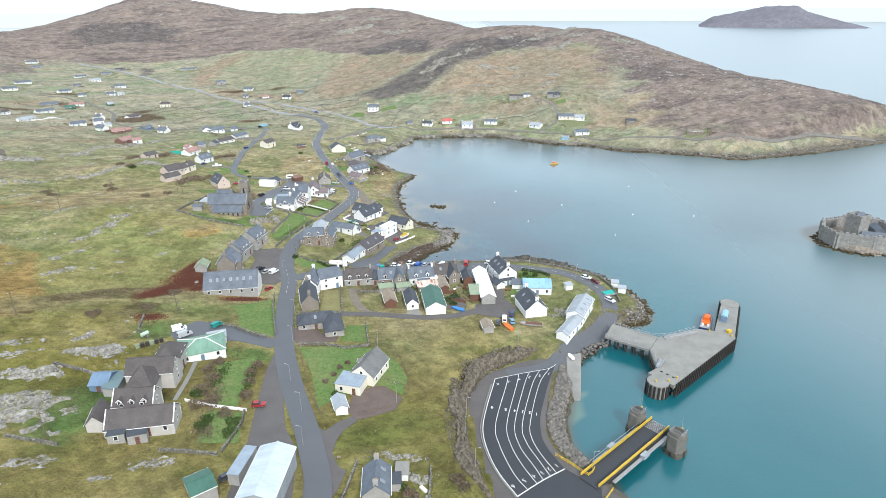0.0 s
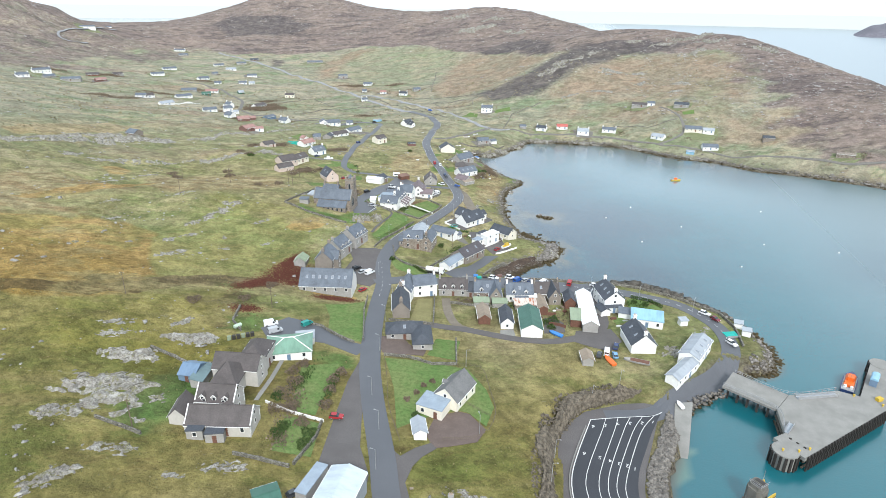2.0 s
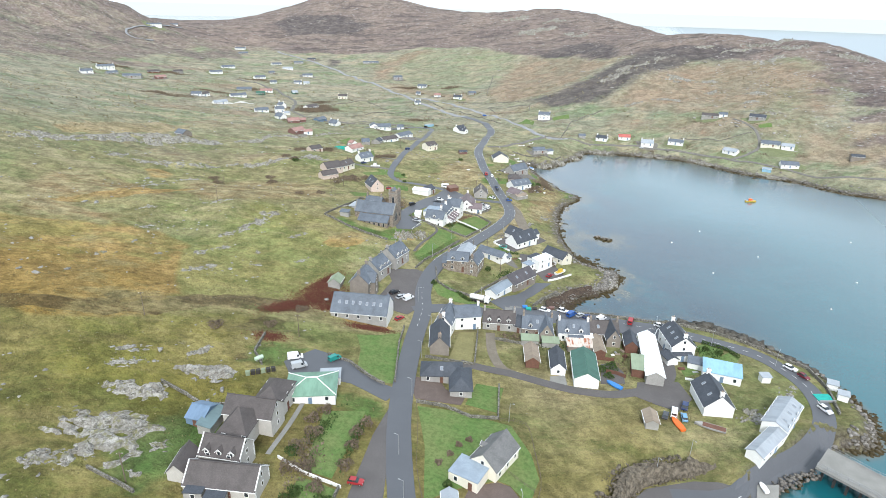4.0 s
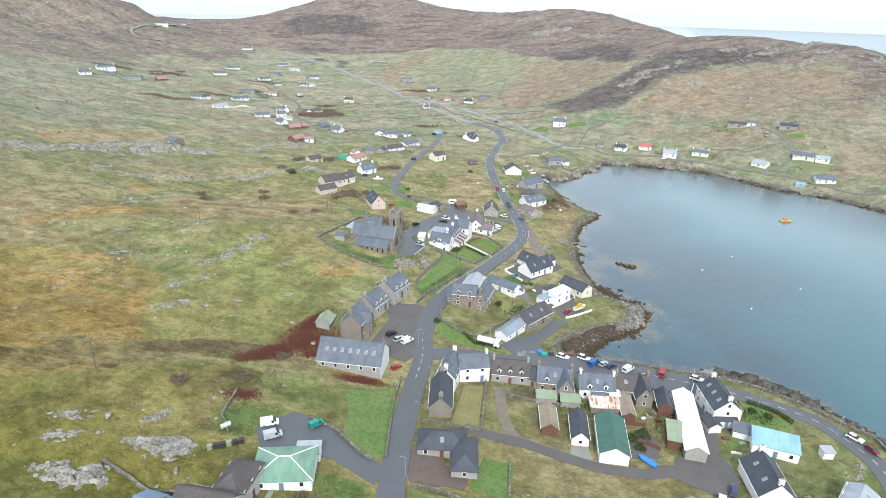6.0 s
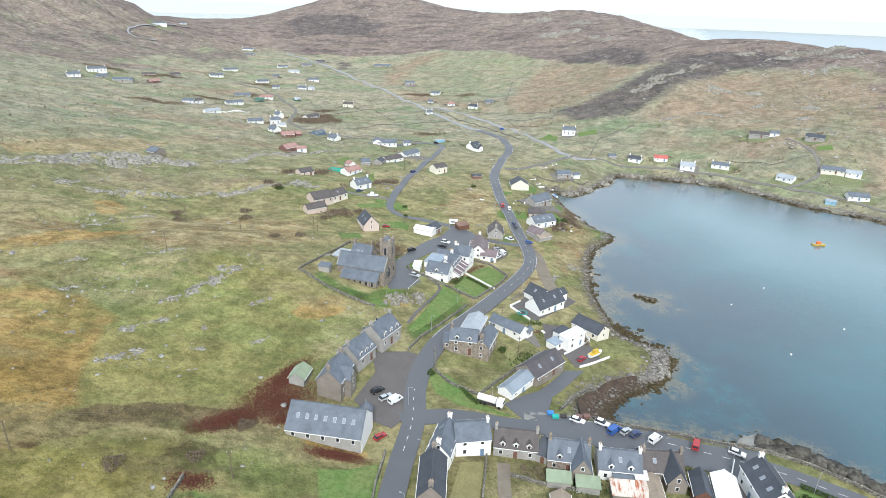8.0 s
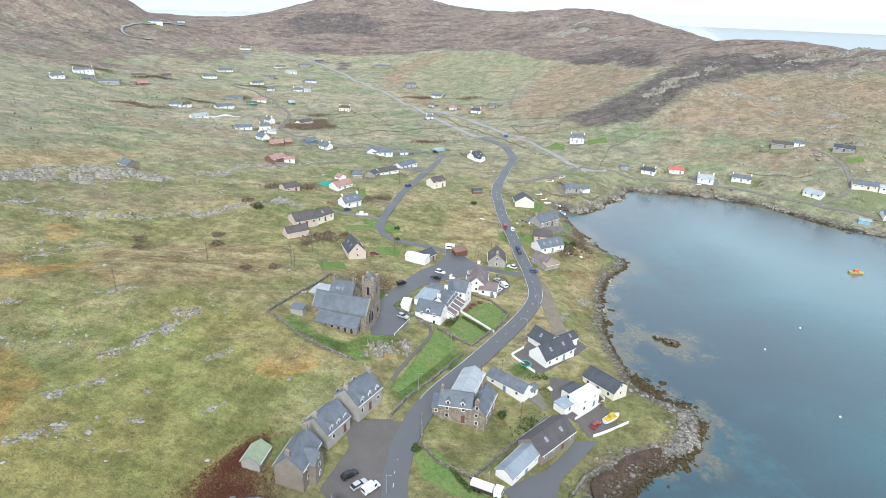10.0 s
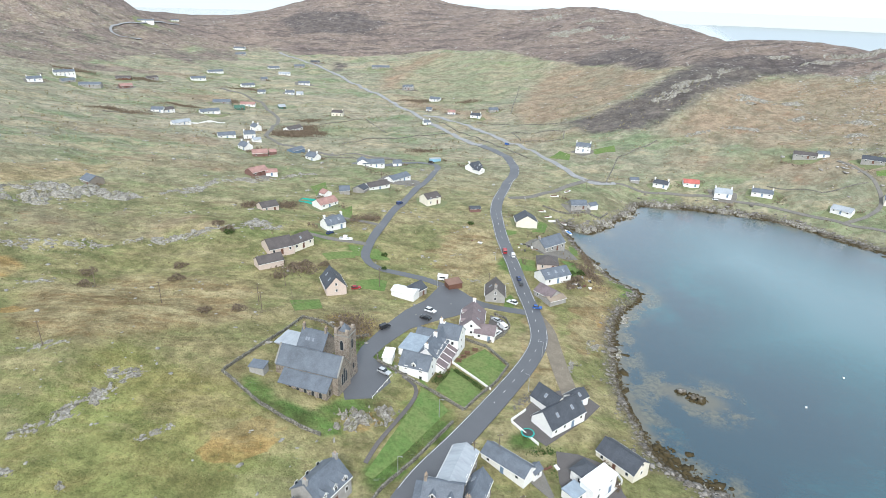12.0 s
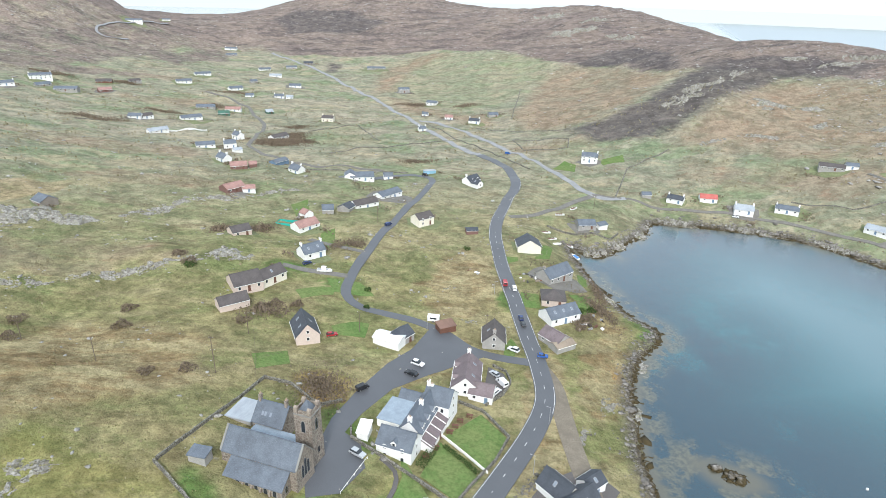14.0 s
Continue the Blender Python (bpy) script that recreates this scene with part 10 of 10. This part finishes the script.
part("sheet", Shape().box(-2.4, 2.4, -1.8, 1.8, 0, 0.35), TEAL, net)
part("frame", Shape().box(-2.5, 2.5, -1.95, -1.81, 0, 0.7), STEEL, net)
for x, y, turn, lab in ((43, 215.6, 20, "small white kiosk beside the road"), (62.5, 219.5, -10, "pale grey hut on the harbour point"), (64.2, 214.5, -10, "small pale hut on the harbour point")):
    house(x, y, turn, 2.8, 2.2, 2.2, 0.3, WHITE, PALESHEET, shape="mono", win=(0, 0), note=lab, cat="hut", name="hut")
carav = thing("caravan", "white touring caravan on rough grass", "caravan", -110.9, 366.4, ground_z(-110.9, 366.4), 10)
part("body", Shape().prism([(-1.0, .45), (1.0, .45), (1.0, 2.2), (.8, 2.5), (-.8, 2.5), (-1.0, 2.2)], -2.1, 2.1), TRIM, carav)
part("window", Shape().box(-1.2, 1.2, -1.03, -0.99, 1.3, 1.9), GLASS, carav)
for sy in (-1, 1):
    part("wheel", WHEEL, None, carav, at=pose(0, sy * .95, .31, 90))
for x, y, turn in ((-85.2, 313.5, 10), (-84.7, 316.4, 15), (-84.3, 319.2, 20), (-86.3, 305.8, 0), (-87.2, 301.6, 60), (-82.6, 322.5, 10)):
    t = thing("picnic_table", "brown wooden picnic table outside the hotel", "picnic table", x, y, ground_z(x, y), turn, group="picnic tables")
    part("top", Shape().box(-0.9, 0.9, -0.38, 0.38, 0.7, 0.76), TIMBER, t)
    for sy in (-1, 1):
        part("bench", Shape().box(-0.9, 0.9, sy * 0.7 - .14, sy * 0.7 + .14, 0.42, 0.47), TIMBER, t)
        part("leg", Shape().box(sy * 0.6 - .05, sy * 0.6 + .05, -0.75, 0.75, 0, 0.7), TIMBER, t)
tramp = thing("trampoline", "round trampoline with green rim", "trampoline", -57.2, 290.6, ground_z(-57.2, 290.6) + 0.05)
part("mat", Shape().tube(0, 0, 0.75, 0.8, 1.5, 1.5, 20), IRON, tramp)
part("rim", Shape().tube(0, 0, 0.70, 0.78, 1.85, 1.85, 20), TEAL, tramp)
for k in range(6):
    part("leg", Shape().bar((1.7 * math.cos(k), 1.7 * math.sin(k), -.2), (1.7 * math.cos(k), 1.7 * math.sin(k), .72), .04), STEEL, tramp)
jetty = thing("jetty", "small worn concrete slip running into the bay", "jetty", 15.4, 244.5, 0, 80)
part("deck", Shape().slab([(0, -1.3, 2.2), (0, 1.3, 2.2), (12, 1.1, 0.1), (12, -1.1, 0.1)][::-1], 2.6), CONCRETE, jetty)
part("side_wall", Shape().slab([(0, 1.3, 2.9), (0, 1.75, 2.9), (6.5, 1.75, 1.7), (6.5, 1.3, 1.7)][::-1], 3.0), STONE, jetty)
m = 260
rx, ry = RNG.normal(21, 3.6, m), RNG.normal(254, 3.4, m)
tagged(lumps("shore_rocks", rx, ry, RNG.gamma(1.5, 0.2, m) + 0.1, SHOREROCK, 0.4, 0.4, base=np.clip(0.5 - 0.09 * (ry - 247), -0.4, 0.8)), "low weedy rocks beside the slip", "rocks", kind="stuff")


def hedge(pts, w, h, mat, label):
    """A clipped hedge of many small leaves along a line."""
    line = straight_line(pts, 0.25)
    k = len(line) * 26
    pick = PRNG.randint(0, len(line), k)
    side, up = PRNG.uniform(-1, 1, k), PRNG.uniform(0, 1, k)
    shell = PRNG.uniform(0, 1, k) < 0.6
    up = np.where(shell & (PRNG.uniform(0, 1, k) < 0.5), 1.0, up)
    side = np.where(shell & (up < 1.0), np.sign(side), side)
    tan = np.gradient(line, axis=0)
    tan /= np.linalg.norm(tan, axis=1)[:, None] + 1e-9
    px, py = line[pick, 0] - tan[pick, 1] * side * w / 2 + PRNG.normal(0, .06, k), line[pick, 1] + tan[pick, 0] * side * w / 2 + PRNG.normal(0, .06, k)
    tagged(quads("hedge", px, py, height(px, py, True) + up * h - 0.1, PRNG.uniform(0.14, 0.34, k), mat, 0.2), label, "hedge", kind="stuff")


hedge([(-84.5, 307.6), (-79, 305.4), (-74, 302.8)], 1.2, 0.7, LEAVES, "clipped dark green hedge along the hotel path")
hedge([(-87.2, 297.6), (-86.4, 305.4)], 2.2, 1.1, LEAVES, "broad dark green hedge under the hotel wall")
hedge([(-57, 233.6), (-60.5, 235.6), (-64, 238.6)], 1.0, 0.9, LEAVES, "low green hedge round the village green")
hedge([(26.2, 233.2), (33.6, 231.2), (37.2, 227.4)], 1.0, 1.1, LEAVES, "dark green hedge round the bay house garden")
for pts in ([(-8, 209), (-5, 209.4), (-2, 210)], [(-4, 202), (-1, 202.2), (2, 201)], [(1.5, 216), (1.0, 209.5)]):
    wall_line("board_fence", pts, 1.3, 0.08, TIMBER, "rusty brown board fence behind the workshop", "fence", rough=0.06)
# stone heap on the verge and scrap in the crofts' yards
m = 200
f = RNG.uniform(0, 1, m)
rx, ry = -63.4 + 4.5 * f + RNG.normal(0, 0.7, m), 300 + 13 * f + RNG.normal(0, 0.9, m)
tagged(lumps("rubble_bank", rx, ry, RNG.gamma(1.5, 0.09, m) + 0.06, RIPRAP, 0.6, 0.35), "loose grey stones on the road verge", "stones", kind="stuff")
wall_line("field_wall", [(-94, 483), (-79, 484), (-62, 489), (-59, 500)], 0.9, 0.5, DRYSTONE, DRY)
for x, y, turn in ((-90, 497, 20), (-85, 513, 60), (-93, 476, 10), (-80, 475, -40), (-89, 473, 30)):
    boat(x, y, max(0.15, ground_z(x, y)), turn, 5.0, 1.8, 0.9, TRIM, "small white boat drawn up near the shore")
SCRAP = [TRIM, STEEL, TIMBER, TANFELT, IRON]
for x, y, k in ((-88, 416, 12), (-61, 391, 9), (-56, 395, 6), (-109, 411, 5), (-40, 285, 9), (-46, 283, 8), (-2, 216, 7), (-8, 208, 5), (4, 219, 5), (20, 213, 5), (-30, 108, 4), (-11, 100, 5), (-20, 243, 4)):
    for q in range(k):
        px, py = x + PRNG.normal(0, 2.2), y + PRNG.normal(0, 2.0)
        a, b, c = PRNG.uniform(0.25, 1.3), PRNG.uniform(0.2, 0.6), PRNG.uniform(0.15, 0.6)
        if off_road(np.array([px]), np.array([py]))[0]:
            ob = part("scrap", Shape().box(-a, a, -b, b, -0.2, c).box(-a * .6, a * .3, -b * .7, b * .5, c + .003, c + .12), SCRAP[(q + int(abs(x))) % 5], at=pose(px, py, ground_z(px, py), 0, 0, PRNG.uniform(0, 180)))
            tagged(ob, "odd stored board or crate lying in a yard", "scrap", group="yard scrap")
# turret of the long hall
tur = thing("turret", "round stair turret with conical slate roof", "turret", -82.0, 212.0, ground_z(-82.0, 212.0), 0)
part("wall", Shape().tube(0, 0, -1, 4.6, 1.7, 1.7, 16), HARL, tur)
part("roof", Shape().tube(0, 0, 4.6, 7.0, 2.0, 0.05, 16), SLATE, tur)
part("finial", Shape().tube(0, 0, 6.9, 7.6, 0.06, 0.03, 6), STEEL, tur)
sandpit = thing("green_enclosure", "teal netted enclosure on the hillside", "enclosure", -205, 415, ground_z(-205, 415), 12)
for a, b, c, d in ((-5, 5, -2.5, -2.4), (-5, 5, 2.4, 2.5), (-5, -4.9, -2.4, 2.4), (4.9, 5, -2.4, 2.4)):
    part("net_panel", Shape().box(a, b, c, d, -.3, 1.2), TEAL, sandpit)
